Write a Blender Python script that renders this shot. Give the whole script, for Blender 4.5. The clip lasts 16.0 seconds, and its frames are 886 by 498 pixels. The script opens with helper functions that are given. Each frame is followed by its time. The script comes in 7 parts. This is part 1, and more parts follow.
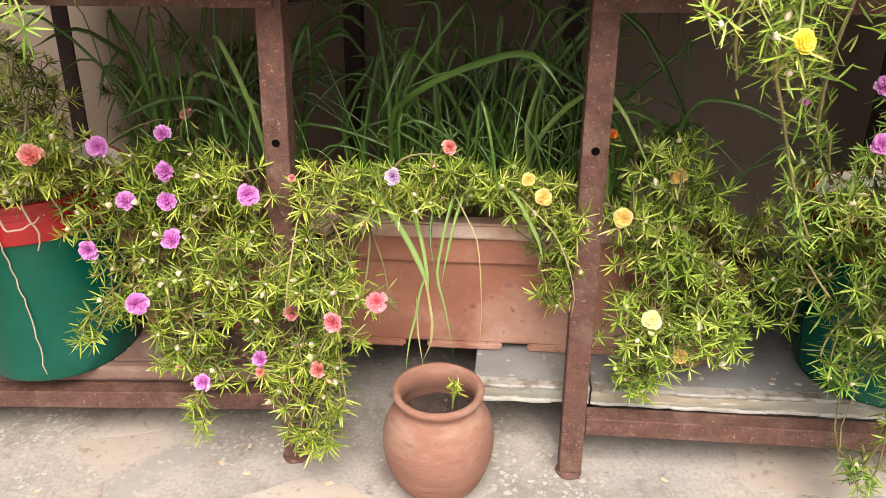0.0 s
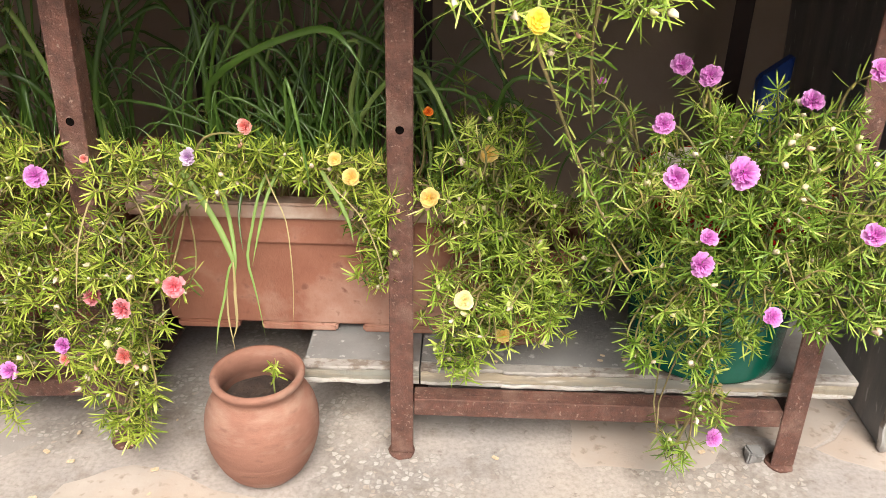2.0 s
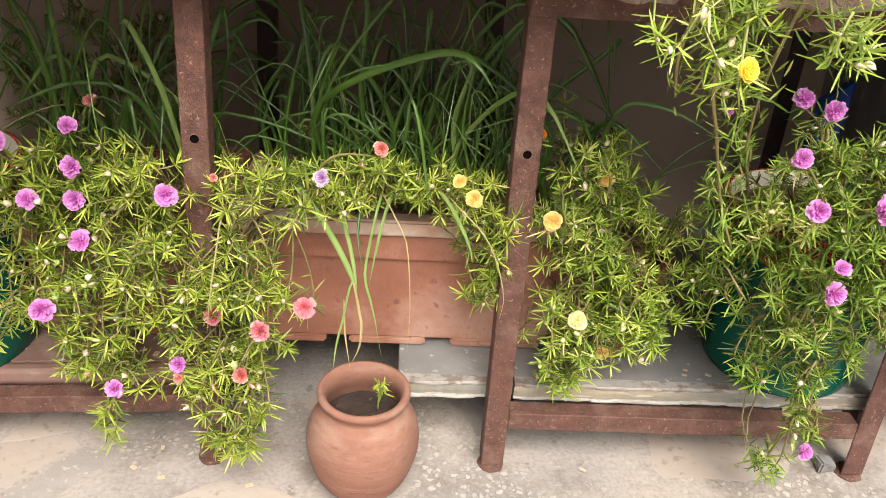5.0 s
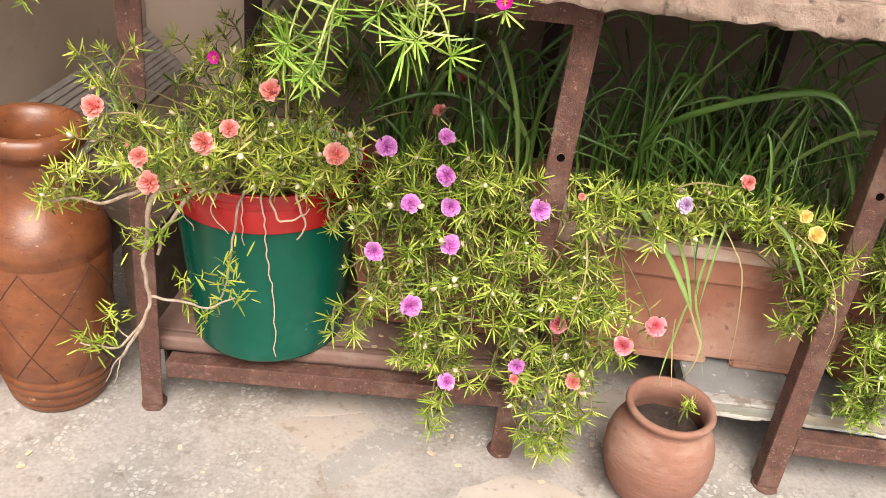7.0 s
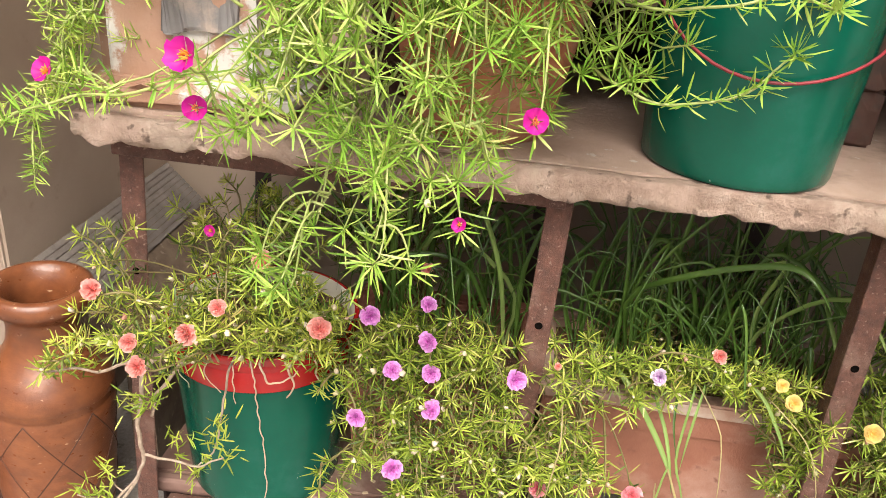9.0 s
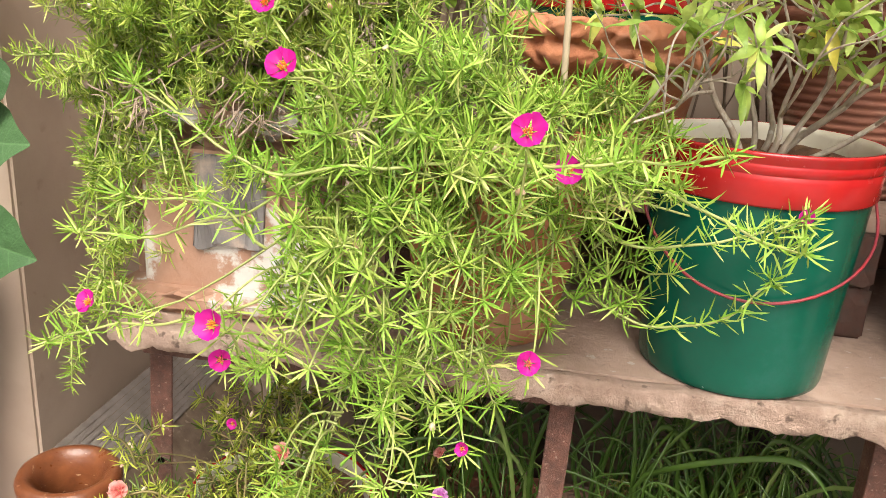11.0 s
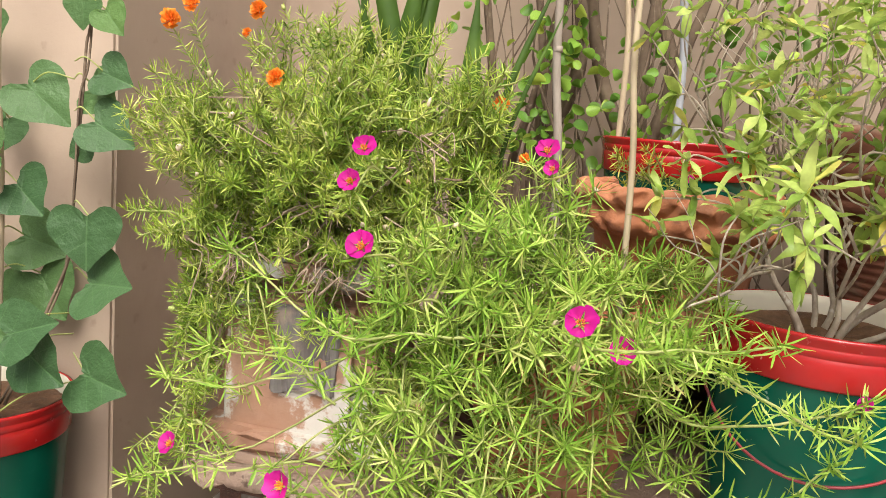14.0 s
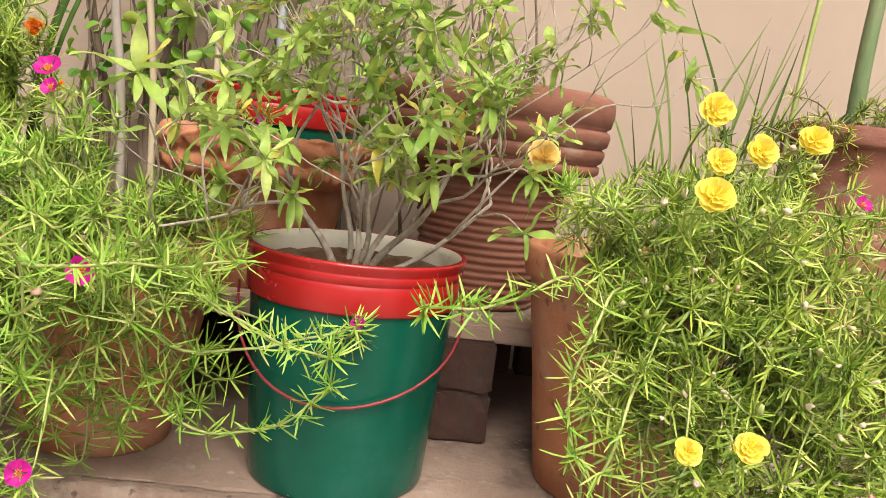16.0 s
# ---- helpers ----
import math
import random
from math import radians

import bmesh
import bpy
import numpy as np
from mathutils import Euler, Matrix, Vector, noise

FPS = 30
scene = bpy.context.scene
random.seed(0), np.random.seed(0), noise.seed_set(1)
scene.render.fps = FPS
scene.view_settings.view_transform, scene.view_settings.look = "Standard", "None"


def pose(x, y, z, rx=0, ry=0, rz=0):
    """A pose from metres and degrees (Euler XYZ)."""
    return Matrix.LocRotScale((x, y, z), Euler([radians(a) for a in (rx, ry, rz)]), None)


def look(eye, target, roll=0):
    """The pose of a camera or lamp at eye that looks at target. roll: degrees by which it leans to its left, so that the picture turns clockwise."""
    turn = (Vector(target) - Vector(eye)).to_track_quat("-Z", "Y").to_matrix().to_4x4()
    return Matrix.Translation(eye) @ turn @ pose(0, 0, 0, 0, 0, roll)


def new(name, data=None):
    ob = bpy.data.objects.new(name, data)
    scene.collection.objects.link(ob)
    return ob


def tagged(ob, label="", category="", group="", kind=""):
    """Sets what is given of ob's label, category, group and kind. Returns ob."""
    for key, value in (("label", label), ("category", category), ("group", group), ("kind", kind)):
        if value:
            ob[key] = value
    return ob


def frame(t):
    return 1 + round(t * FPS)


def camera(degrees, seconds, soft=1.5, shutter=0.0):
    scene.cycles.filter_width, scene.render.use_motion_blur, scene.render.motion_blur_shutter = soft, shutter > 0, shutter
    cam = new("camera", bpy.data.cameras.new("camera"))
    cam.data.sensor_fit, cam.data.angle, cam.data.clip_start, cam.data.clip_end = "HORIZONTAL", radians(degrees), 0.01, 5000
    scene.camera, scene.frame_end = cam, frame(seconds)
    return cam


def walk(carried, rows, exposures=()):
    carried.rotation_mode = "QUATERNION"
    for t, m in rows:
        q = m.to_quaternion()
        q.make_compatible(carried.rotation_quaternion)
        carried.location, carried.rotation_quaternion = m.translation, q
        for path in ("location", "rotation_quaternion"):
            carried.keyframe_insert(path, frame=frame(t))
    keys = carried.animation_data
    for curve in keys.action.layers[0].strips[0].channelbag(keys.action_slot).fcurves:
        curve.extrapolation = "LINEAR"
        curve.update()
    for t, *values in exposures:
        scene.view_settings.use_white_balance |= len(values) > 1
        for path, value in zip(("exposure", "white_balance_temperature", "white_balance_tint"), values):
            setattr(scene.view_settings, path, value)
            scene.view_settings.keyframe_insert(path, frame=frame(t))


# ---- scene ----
cam = camera(57.8, 16.0, soft=0.65)
PATH = [
    (0, (0.115, 0.097, 0.956), (-0.047, 1.888, 0.079), -0.2),
    (0.5, (0.184, 0.116, 0.955), (0.054, 1.9, 0.06), 0.3),
    (1, (0.228, 0.123, 0.952), (0.124, 1.897, 0.034), 0.6),
    (1.5, (0.27, 0.126, 0.957), (0.198, 1.895, 0.026), 1.0),
    (2, (0.324, 0.136, 0.961), (0.28, 1.9, 0.02), 1.0),
    (2.5, (0.365, 0.138, 0.96), (0.365, 1.901, 0.016), 1.1),
    (3, (0.365, 0.135, 0.967), (0.405, 1.898, 0.024), 1.0),
    (3.2, (0.352, 0.135, 0.969), (0.409, 1.898, 0.028), 1.2),
    (5.3, (-0.0135, 0.144, 1.006), (0.084, 1.882, 0.051), 4.4),
    (5.5, (-0.066, 0.139, 1.009), (0.017, 1.895, 0.047), 4.4),
    (6, (-0.185, 0.121, 1.018), (-0.125, 1.863, 0.039), 5.1),
    (6.5, (-0.262, 0.11, 1.021), (-0.284, 1.852, 0.039), 5.4),
    (7, (-0.346, 0.097, 1.038), (-0.414, 1.827, 0.038), 6.1),
    (7.5, (-0.36, 0.086, 1.039), (-0.482, 1.816, 0.043), 5.5),
    (8, (-0.359, 0.086, 1.057), (-0.491, 1.823, 0.074), 5.4),
    (8.5, (-0.332, 0.105, 1.119), (-0.473, 1.855, 0.161), 5.3),
    (8.8, (-0.307, 0.131, 1.169), (-0.459, 1.91, 0.268), 5.0),
    (9, (-0.28, 0.133, 1.198), (-0.46, 1.929, 0.338), 4.9),
    (9.5, (-0.258, 0.129, 1.244), (-0.464, 1.955, 0.453), 4.6),
    (10, (-0.258, 0.126, 1.286), (-0.479, 1.979, 0.569), 4.4),
    (10.2, (-0.259, 0.124, 1.298), (-0.484, 1.987, 0.606), 4.4),
    (12.3, (-0.284, 0.088, 1.408), (-0.692, 1.993, 0.956), 3.6),
    (12.5, (-0.291, 0.084, 1.415), (-0.724, 1.988, 0.984), 4.5),
    (13, (-0.289, 0.072, 1.426), (-0.772, 1.974, 1.039), 4.6),
    (13.5, (-0.277, 0.069, 1.43), (-0.777, 1.974, 1.082), 4.7),
    (14, (-0.244, 0.071, 1.417), (-0.734, 1.982, 1.09), 4.7),
    (14.5, (-0.177, 0.086, 1.398), (-0.626, 2.007, 1.069), 4.9),
    (15, (-0.097, 0.105, 1.388), (-0.407, 2.054, 1.063), 5.6),
    (15.5, (-0.01, 0.122, 1.379), (-0.086, 2.096, 1.065), 6.5),
    (16, (0.077, 0.124, 1.367), (0.163, 2.101, 1.074), 7.0),
]
walk(cam, [(t, look(eye, target, roll)) for t, eye, target, roll in PATH], exposures=[(0, 0.79, 6500, 10), (8.0, 0.80, 6500, 10), (10.0, 0.92, 6550, 10), (12.5, 0.60, 6600, 10), (14.0, 0.52, 6600, 10), (16, 0.55, 6600, 10)])

# ---- light: a bright overcast sky over an open courtyard ----
world = bpy.data.worlds.new("sky")
scene.world = world
world.use_nodes = True
wn = world.node_tree
sky = wn.nodes.new("ShaderNodeTexSky")
sky.sky_type = "NISHITA"
sky.sun_disc = False
sky.sun_elevation = radians(52)
sky.sun_rotation = radians(170)
sky.dust_density = 8.0
sky.air_density = 1.0
wn.nodes["Background"].inputs["Strength"].default_value = 0.103
haze = wn.nodes.new("ShaderNodeHueSaturation")
haze.inputs["Saturation"].default_value = 0.45
wn.links.new(sky.outputs["Color"], haze.inputs["Color"])
wn.links.new(haze.outputs["Color"], wn.nodes["Background"].inputs["Color"])
sun_data = bpy.data.lights.new("sun", "SUN")
sun_data.energy, sun_data.angle, sun_data.color = 3.1, radians(38), (1.0, 0.945, 0.862)
sun = new("sun", sun_data)
sun.matrix_world = look((0.55, -2.15, 4.75), (0, 1.2, 0.4))

# ---- materials ----
RND = np.random.default_rng(7)


def nodes_of(name):
    m = bpy.data.materials.new(name)
    m.use_nodes = True
    return m, m.node_tree.nodes, m.node_tree.links, m.node_tree.nodes["Principled BSDF"]


def ramp(nt, links, fac, stops):
    r = nt.new("ShaderNodeValToRGB")
    els = r.color_ramp.elements
    while len(els) < len(stops):
        els.new(0.5)
    for e, (p, c) in zip(els, stops):
        e.position, e.color = p, (*c, 1) if len(c) == 3 else c
    links.new(fac, r.inputs["Fac"])
    return r.outputs["Color"]


def noise_of(nt, links, vec, scale, detail=6.0, rough=0.6):
    n = nt.new("ShaderNodeTexNoise")
    n.inputs["Scale"].default_value, n.inputs["Detail"].default_value, n.inputs["Roughness"].default_value = scale, detail, rough
    links.new(vec, n.inputs["Vector"])
    return n.outputs["Fac"]


def mixed(nt, links, fac, a, b, kind="MIX"):
    x = nt.new("ShaderNodeMix")
    x.data_type, x.blend_type = "RGBA", kind
    for sock, v in ((x.inputs[0], fac), (x.inputs[6], a), (x.inputs[7], b)):
        if isinstance(v, (int, float)):
            sock.default_value = v
        elif isinstance(v, tuple):
            sock.default_value = (*v, 1)
        else:
            links.new(v, sock)
    return x.outputs[2]


def surface(name, c1, c2, scale=20, rough=0.7, bump=0.2, stain=None, stain_scale=3, stain_at=(0.55, 0.7), fine=150, metal=0.0, stretch=(1, 1, 1), spots=None, spots_at=(0.66, 0.7), spots_scale=60, spread=0.0, bump_distance=0.004):
    """A weathered surface: two colours mottled at one scale, stains at a larger one, specks at a smaller one, and fine relief."""
    m, nt, links, b = nodes_of(name)
    tc = nt.new("ShaderNodeTexCoord")
    mp = nt.new("ShaderNodeMapping")
    mp.inputs["Scale"].default_value = stretch
    links.new(tc.outputs["Object"], mp.inputs["Vector"])
    vec = mp.outputs["Vector"]
    if spread:
        oi = nt.new("ShaderNodeObjectInfo")
        add = nt.new("ShaderNodeVectorMath")
        add.operation = "ADD"
        links.new(vec, add.inputs[0])
        links.new(oi.outputs["Random"], add.inputs[1])
        vec = add.outputs[0]
    col = ramp(nt, links, noise_of(nt, links, vec, scale), [(0.3, c1), (0.7, c2)])
    if stain:
        f = ramp(nt, links, noise_of(nt, links, vec, stain_scale, 8, 0.65), [(stain_at[0], (0, 0, 0)), (stain_at[1], (1, 1, 1))])
        col = mixed(nt, links, f, col, stain)
    if spots:
        f = ramp(nt, links, noise_of(nt, links, vec, spots_scale, 3, 0.5), [(spots_at[0], (0, 0, 0)), (spots_at[1], (1, 1, 1))])
        col = mixed(nt, links, f, col, spots)
    if spread:
        br = nt.new("ShaderNodeHueSaturation")
        ma = nt.new("ShaderNodeMapRange")
        ma.inputs["To Min"].default_value, ma.inputs["To Max"].default_value = 1 - spread, 1 + spread
        links.new(oi.outputs["Random"], ma.inputs["Value"])
        links.new(ma.outputs["Result"], br.inputs["Value"])
        links.new(col, br.inputs["Color"])
        col = br.outputs["Color"]
    links.new(col, b.inputs["Base Color"])
    b.inputs["Metallic"].default_value = metal
    rr = nt.new("ShaderNodeMapRange")
    rr.inputs["To Min"].default_value, rr.inputs["To Max"].default_value = max(0.05, rough - 0.12), min(1, rough + 0.12)
    links.new(noise_of(nt, links, vec, scale * 1.7), rr.inputs["Value"])
    links.new(rr.outputs["Result"], b.inputs["Roughness"])
    bp = nt.new("ShaderNodeBump")
    bp.inputs["Strength"].default_value, bp.inputs["Distance"].default_value = bump, bump_distance
    links.new(noise_of(nt, links, vec, fine, 8, 0.7), bp.inputs["Height"])
    links.new(bp.outputs["Normal"], b.inputs["Normal"])
    return m


def foliage(name, stops, rough=0.45, through_light=0.32, noise_scale=8.0, gloss=0.22):
    """Leaf green that changes from leaf to leaf and over the plant, with some light passing through."""
    m, nt, links, b = nodes_of(name)
    geo = nt.new("ShaderNodeNewGeometry")
    tc = nt.new("ShaderNodeTexCoord")
    n = noise_of(nt, links, tc.outputs["Object"], noise_scale, 3)
    add = nt.new("ShaderNodeMath")
    add.operation = "MULTIPLY_ADD"
    links.new(geo.outputs["Random Per Island"], add.inputs[0])
    add.inputs[1].default_value = 0.7
    sub = nt.new("ShaderNodeMath")
    sub.operation = "MULTIPLY_ADD"
    links.new(n, sub.inputs[0])
    sub.inputs[1].default_value, sub.inputs[2].default_value = 1.2, -0.45
    links.new(sub.outputs[0], add.inputs[2])
    col = ramp(nt, links, add.outputs[0], stops)
    links.new(col, b.inputs["Base Color"])
    b.inputs["Roughness"].default_value = rough
    b.inputs["Specular IOR Level"].default_value = gloss
    tr = nt.new("ShaderNodeBsdfTranslucent")
    links.new(col, tr.inputs["Color"])
    mx = nt.new("ShaderNodeMixShader")
    mx.inputs[0].default_value = through_light
    out = nt["Material Output"]
    links.new(b.outputs[0], mx.inputs[1])
    links.new(tr.outputs[0], mx.inputs[2])
    links.new(mx.outputs[0], out.inputs["Surface"])
    return m


def petal_stuff(name, edge, heart):
    """Thin petal, paler or darker towards the flower's heart, veined."""
    m, nt, links, b = nodes_of(name)
    tc = nt.new("ShaderNodeTexCoord")
    ln = nt.new("ShaderNodeVectorMath")
    ln.operation = "LENGTH"
    links.new(tc.outputs["Object"], ln.inputs[0])
    mr = nt.new("ShaderNodeMapRange")
    mr.inputs["From Min"].default_value, mr.inputs["From Max"].default_value = 0.15, 0.9
    links.new(ln.outputs["Value"], mr.inputs["Value"])
    geo = nt.new("ShaderNodeNewGeometry")
    base = mixed(nt, links, mr.outputs["Result"], heart, edge)
    hs = nt.new("ShaderNodeHueSaturation")
    vr = nt.new("ShaderNodeMapRange")
    vr.inputs["To Min"].default_value, vr.inputs["To Max"].default_value = 0.86, 1.12
    links.new(geo.outputs["Random Per Island"], vr.inputs["Value"])
    links.new(vr.outputs["Result"], hs.inputs["Value"])
    links.new(base, hs.inputs["Color"])
    links.new(hs.outputs["Color"], b.inputs["Base Color"])
    b.inputs["Roughness"].default_value = 0.6
    tr = nt.new("ShaderNodeBsdfTranslucent")
    links.new(hs.outputs["Color"], tr.inputs["Color"])
    mx = nt.new("ShaderNodeMixShader")
    mx.inputs[0].default_value = 0.38
    links.new(b.outputs[0], mx.inputs[1])
    links.new(tr.outputs[0], mx.inputs[2])
    links.new(mx.outputs[0], nt["Material Output"].inputs["Surface"])
    return m


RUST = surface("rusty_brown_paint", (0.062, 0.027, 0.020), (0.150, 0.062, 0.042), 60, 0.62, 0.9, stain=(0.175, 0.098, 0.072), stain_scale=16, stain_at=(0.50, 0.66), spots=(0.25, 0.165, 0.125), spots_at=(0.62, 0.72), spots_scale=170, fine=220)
# Darker copy of the frame's paint, for rear and side steel in shade.
RUST_SHADED = surface("shaded_brown_paint", (0.028, 0.014, 0.013), (0.049, 0.025, 0.021), 26, 0.6, 0.3)
HOLE = surface("dark_hole", (0.004, 0.003, 0.003), (0.006, 0.005, 0.004), 20, 1.0, 0.0)
HOLE.node_tree.nodes["Principled BSDF"].inputs["Specular IOR Level"].default_value = 0.0
STONE_GREY = surface("grey_stone_slab", (0.155, 0.150, 0.145), (0.225, 0.218, 0.208), 9, 0.72, 0.4, stain=(0.115, 0.095, 0.08), stain_scale=5, stain_at=(0.50, 0.70), spots=(0.34, 0.33, 0.31), spots_at=(0.64, 0.70), spots_scale=60)
STONE_CAP = surface("pale_split_stone", (0.22, 0.20, 0.18), (0.38, 0.35, 0.315), 30, 0.85, 0.6, stain=(0.17, 0.135, 0.11), stain_scale=22, stain_at=(0.52, 0.60), stretch=(0.7, 1, 1), fine=110)
STONE_BED = surface("tan_stone_bed", (0.235, 0.185, 0.125), (0.335, 0.285, 0.21), 22, 0.82, 0.5, stain=(0.20, 0.195, 0.165), stain_scale=10, stain_at=(0.46, 0.62), stretch=(0.35, 1, 2.2), spots=(0.42, 0.385, 0.33), spots_at=(0.62, 0.70), spots_scale=45, fine=100)
STONE_CRUST = surface("white_lime_crust", (0.27, 0.245, 0.215), (0.47, 0.445, 0.41), 26, 0.9, 0.8, stain=(0.24, 0.19, 0.145), stain_scale=16, stain_at=(0.54, 0.62), stretch=(0.6, 1, 1.3), fine=90)
SANDSTONE = surface("pink_sandstone_slab", (0.295, 0.198, 0.150), (0.395, 0.285, 0.225), 12, 0.85, 0.5, stain=(0.154, 0.105, 0.084), stain_scale=5, spots=(0.420, 0.350, 0.294), spots_scale=55, fine=80, bump_distance=0.008)
SANDSTONE_EDGE = surface("broken_sandstone_edge", (0.265, 0.175, 0.130), (0.47, 0.335, 0.265), 22, 0.9, 1.0, stain=(0.50, 0.39, 0.31), stain_scale=13, stain_at=(0.50, 0.66), spots=(0.15, 0.10, 0.075), spots_at=(0.62, 0.70), spots_scale=50, fine=70, bump_distance=0.012)
PLANK = surface("reddish_stone_plank", (0.168, 0.091, 0.070), (0.231, 0.140, 0.112), 14, 0.8, 0.3, stain=(0.280, 0.210, 0.168), stain_scale=7)
WALL = surface("beige_wall_paint", (0.335, 0.255, 0.194), (0.37, 0.285, 0.22), 3, 0.85, 0.2, stain=(0.30, 0.222, 0.168), stain_scale=1.8, stain_at=(0.5, 0.75), fine=60)
PILLAR = surface("cream_pillar_paint", (0.40, 0.305, 0.235), (0.45, 0.35, 0.275), 4, 0.85, 0.2, stain=(0.33, 0.24, 0.19), stain_scale=2.2, stain_at=(0.52, 0.8), spots=(0.36, 0.27, 0.21), spots_at=(0.66, 0.74), spots_scale=25, fine=60)
GREEN = surface("green_bucket_plastic", (0.001, 0.068, 0.042), (0.002, 0.082, 0.051), 12, 0.19, 0.06, stain=(0.012, 0.088, 0.066), stain_scale=6, spots=(0.20, 0.28, 0.24), spots_at=(0.74, 0.77), spots_scale=70)
GREEN.node_tree.nodes["Principled BSDF"].inputs["Specular IOR Level"].default_value = 0.3
RED = surface("red_lid_ring_plastic", (0.33, 0.010, 0.012), (0.41, 0.015, 0.015), 15, 0.24, 0.05, stain=(0.28, 0.025, 0.025), stain_scale=9, spots=(0.5, 0.25, 0.2), spots_at=(0.74, 0.78), spots_scale=60)
PALE_INSIDE = surface("pale_dirty_plastic", (0.54, 0.49, 0.40), (0.64, 0.59, 0.49), 12, 0.6, 0.1, stain=(0.36, 0.27, 0.19), stain_scale=9, stain_at=(0.56, 0.74))
TERRA = surface("terracotta", (0.225, 0.086, 0.052), (0.305, 0.130, 0.080), 9, 0.8, 0.35, stain=(0.44, 0.28, 0.215), stain_scale=5, stain_at=(0.48, 0.74), spots=(0.18, 0.072, 0.046), spots_at=(0.62, 0.74), spots_scale=40)
TERRA_ORANGE = surface("orange_terracotta", (0.36, 0.125, 0.055), (0.46, 0.185, 0.088), 10, 0.8, 0.5, stain=(0.46, 0.26, 0.175), stain_scale=6, stain_at=(0.50, 0.72), spots=(0.22, 0.080, 0.045), spots_at=(0.60, 0.72), spots_scale=36)
TERRA_DARK = surface("old_dark_terracotta", (0.175, 0.060, 0.036), (0.25, 0.10, 0.062), 10, 0.8, 0.4, stain=(0.294, 0.189, 0.133), stain_scale=8, stretch=(1, 1, 3))
TERRA_RIM = surface("worn_terracotta_rim", (0.33, 0.18, 0.125), (0.40, 0.26, 0.19), 14, 0.85, 0.3, stain=(0.47, 0.37, 0.30), stain_scale=9, stain_at=(0.45, 0.65))
CLAY = surface("raw_clay", (0.20, 0.090, 0.060), (0.265, 0.125, 0.085), 14, 0.85, 0.35, stain=(0.34, 0.23, 0.175), stain_scale=6, stain_at=(0.50, 0.74), stretch=(1, 1, 2.5), spots=(0.165, 0.078, 0.054), spots_at=(0.60, 0.76), spots_scale=30, fine=60)
VASE = surface("polished_brown_clay", (0.120, 0.036, 0.014), (0.205, 0.070, 0.026), 34, 0.31, 0.20, stain=(0.085, 0.028, 0.012), stain_scale=7, stain_at=(0.48, 0.72), stretch=(1, 1, 1.5), spots=(0.40, 0.26, 0.17), spots_at=(0.69, 0.73), spots_scale=75)
VASE_CUT = surface("cut_into_brown_clay", (0.040, 0.014, 0.007), (0.060, 0.021, 0.010), 30, 0.7, 0.2)
PEDESTAL = surface("carved_pink_stone", (0.266, 0.119, 0.091), (0.350, 0.182, 0.147), 15, 0.8, 0.5, stain=(0.392, 0.280, 0.231), stain_scale=10)
PEELING = surface("peeling_whitewash_on_clay", (0.322, 0.175, 0.112), (0.392, 0.245, 0.175), 14, 0.85, 0.6, stain=(0.546, 0.518, 0.476), stain_scale=7, stain_at=(0.52, 0.56), fine=70)
GREY_PAINT = surface("grey_peeled_paint", (0.140, 0.130, 0.126), (0.210, 0.189, 0.182), 20, 0.7, 0.3, stain=(0.385, 0.294, 0.238), stain_scale=9)
SOIL_DAMP = surface("dark_damp_soil", (0.030, 0.018, 0.013), (0.075, 0.045, 0.032), 40, 0.9, 1.0, spots=(0.16, 0.11, 0.08), spots_scale=90, fine=120, bump_distance=0.012)
SOIL = surface("dry_crumbly_soil", (0.11, 0.055, 0.027), (0.26, 0.135, 0.070), 40, 0.95, 1.0, spots=(0.28, 0.17, 0.10), spots_scale=90, fine=120, bump_distance=0.012)
BLACKBOARD = surface("black_painted_slab", (0.12, 0.121, 0.126), (0.20, 0.20, 0.20), 7, 0.6, 0.3, stain=(0.26, 0.24, 0.22), stain_scale=5, stain_at=(0.48, 0.70), stretch=(1, 2.5, 0.6), spots=(0.40, 0.39, 0.38), spots_at=(0.66, 0.72), spots_scale=40)
WHITE_EDGE = surface("chipped_white_paint", (0.44, 0.425, 0.41), (0.52, 0.50, 0.485), 20, 0.75, 0.6, stain=(0.24, 0.20, 0.17), stain_scale=24, stain_at=(0.50, 0.56), spots=(0.15, 0.13, 0.12), spots_at=(0.62, 0.67), spots_scale=40)
GROUND = surface("cement_joint", (0.25, 0.222, 0.20), (0.335, 0.30, 0.272), 20, 0.85, 0.5, stain=(0.20, 0.165, 0.14), stain_scale=5, stain_at=(0.52, 0.7), spots=(0.38, 0.345, 0.315), spots_at=(0.60, 0.68), spots_scale=80)
MARBLE = surface("peach_marble", (0.325, 0.275, 0.235), (0.385, 0.333, 0.29), 14, 0.66, 0.2, stain=(0.345, 0.268, 0.212), stain_scale=4, stain_at=(0.48, 0.70), spots=(0.24, 0.19, 0.15), spots_at=(0.58, 0.72), spots_scale=60, spread=0.08)
STICK = surface("bamboo_cane", (0.38, 0.29, 0.19), (0.50, 0.41, 0.29), 30, 0.6, 0.3, stain=(0.26, 0.18, 0.11), stain_scale=14, stretch=(1, 1, 0.15))
STICK_GREY = surface("weathered_grey_cane", (0.24, 0.20, 0.165), (0.36, 0.31, 0.265), 30, 0.8, 0.4, stain=(0.15, 0.11, 0.085), stain_scale=14, stretch=(1, 1, 0.15))
PIPE = surface("grey_pipe", (0.238, 0.252, 0.280), (0.322, 0.336, 0.364), 20, 0.5, 0.1)
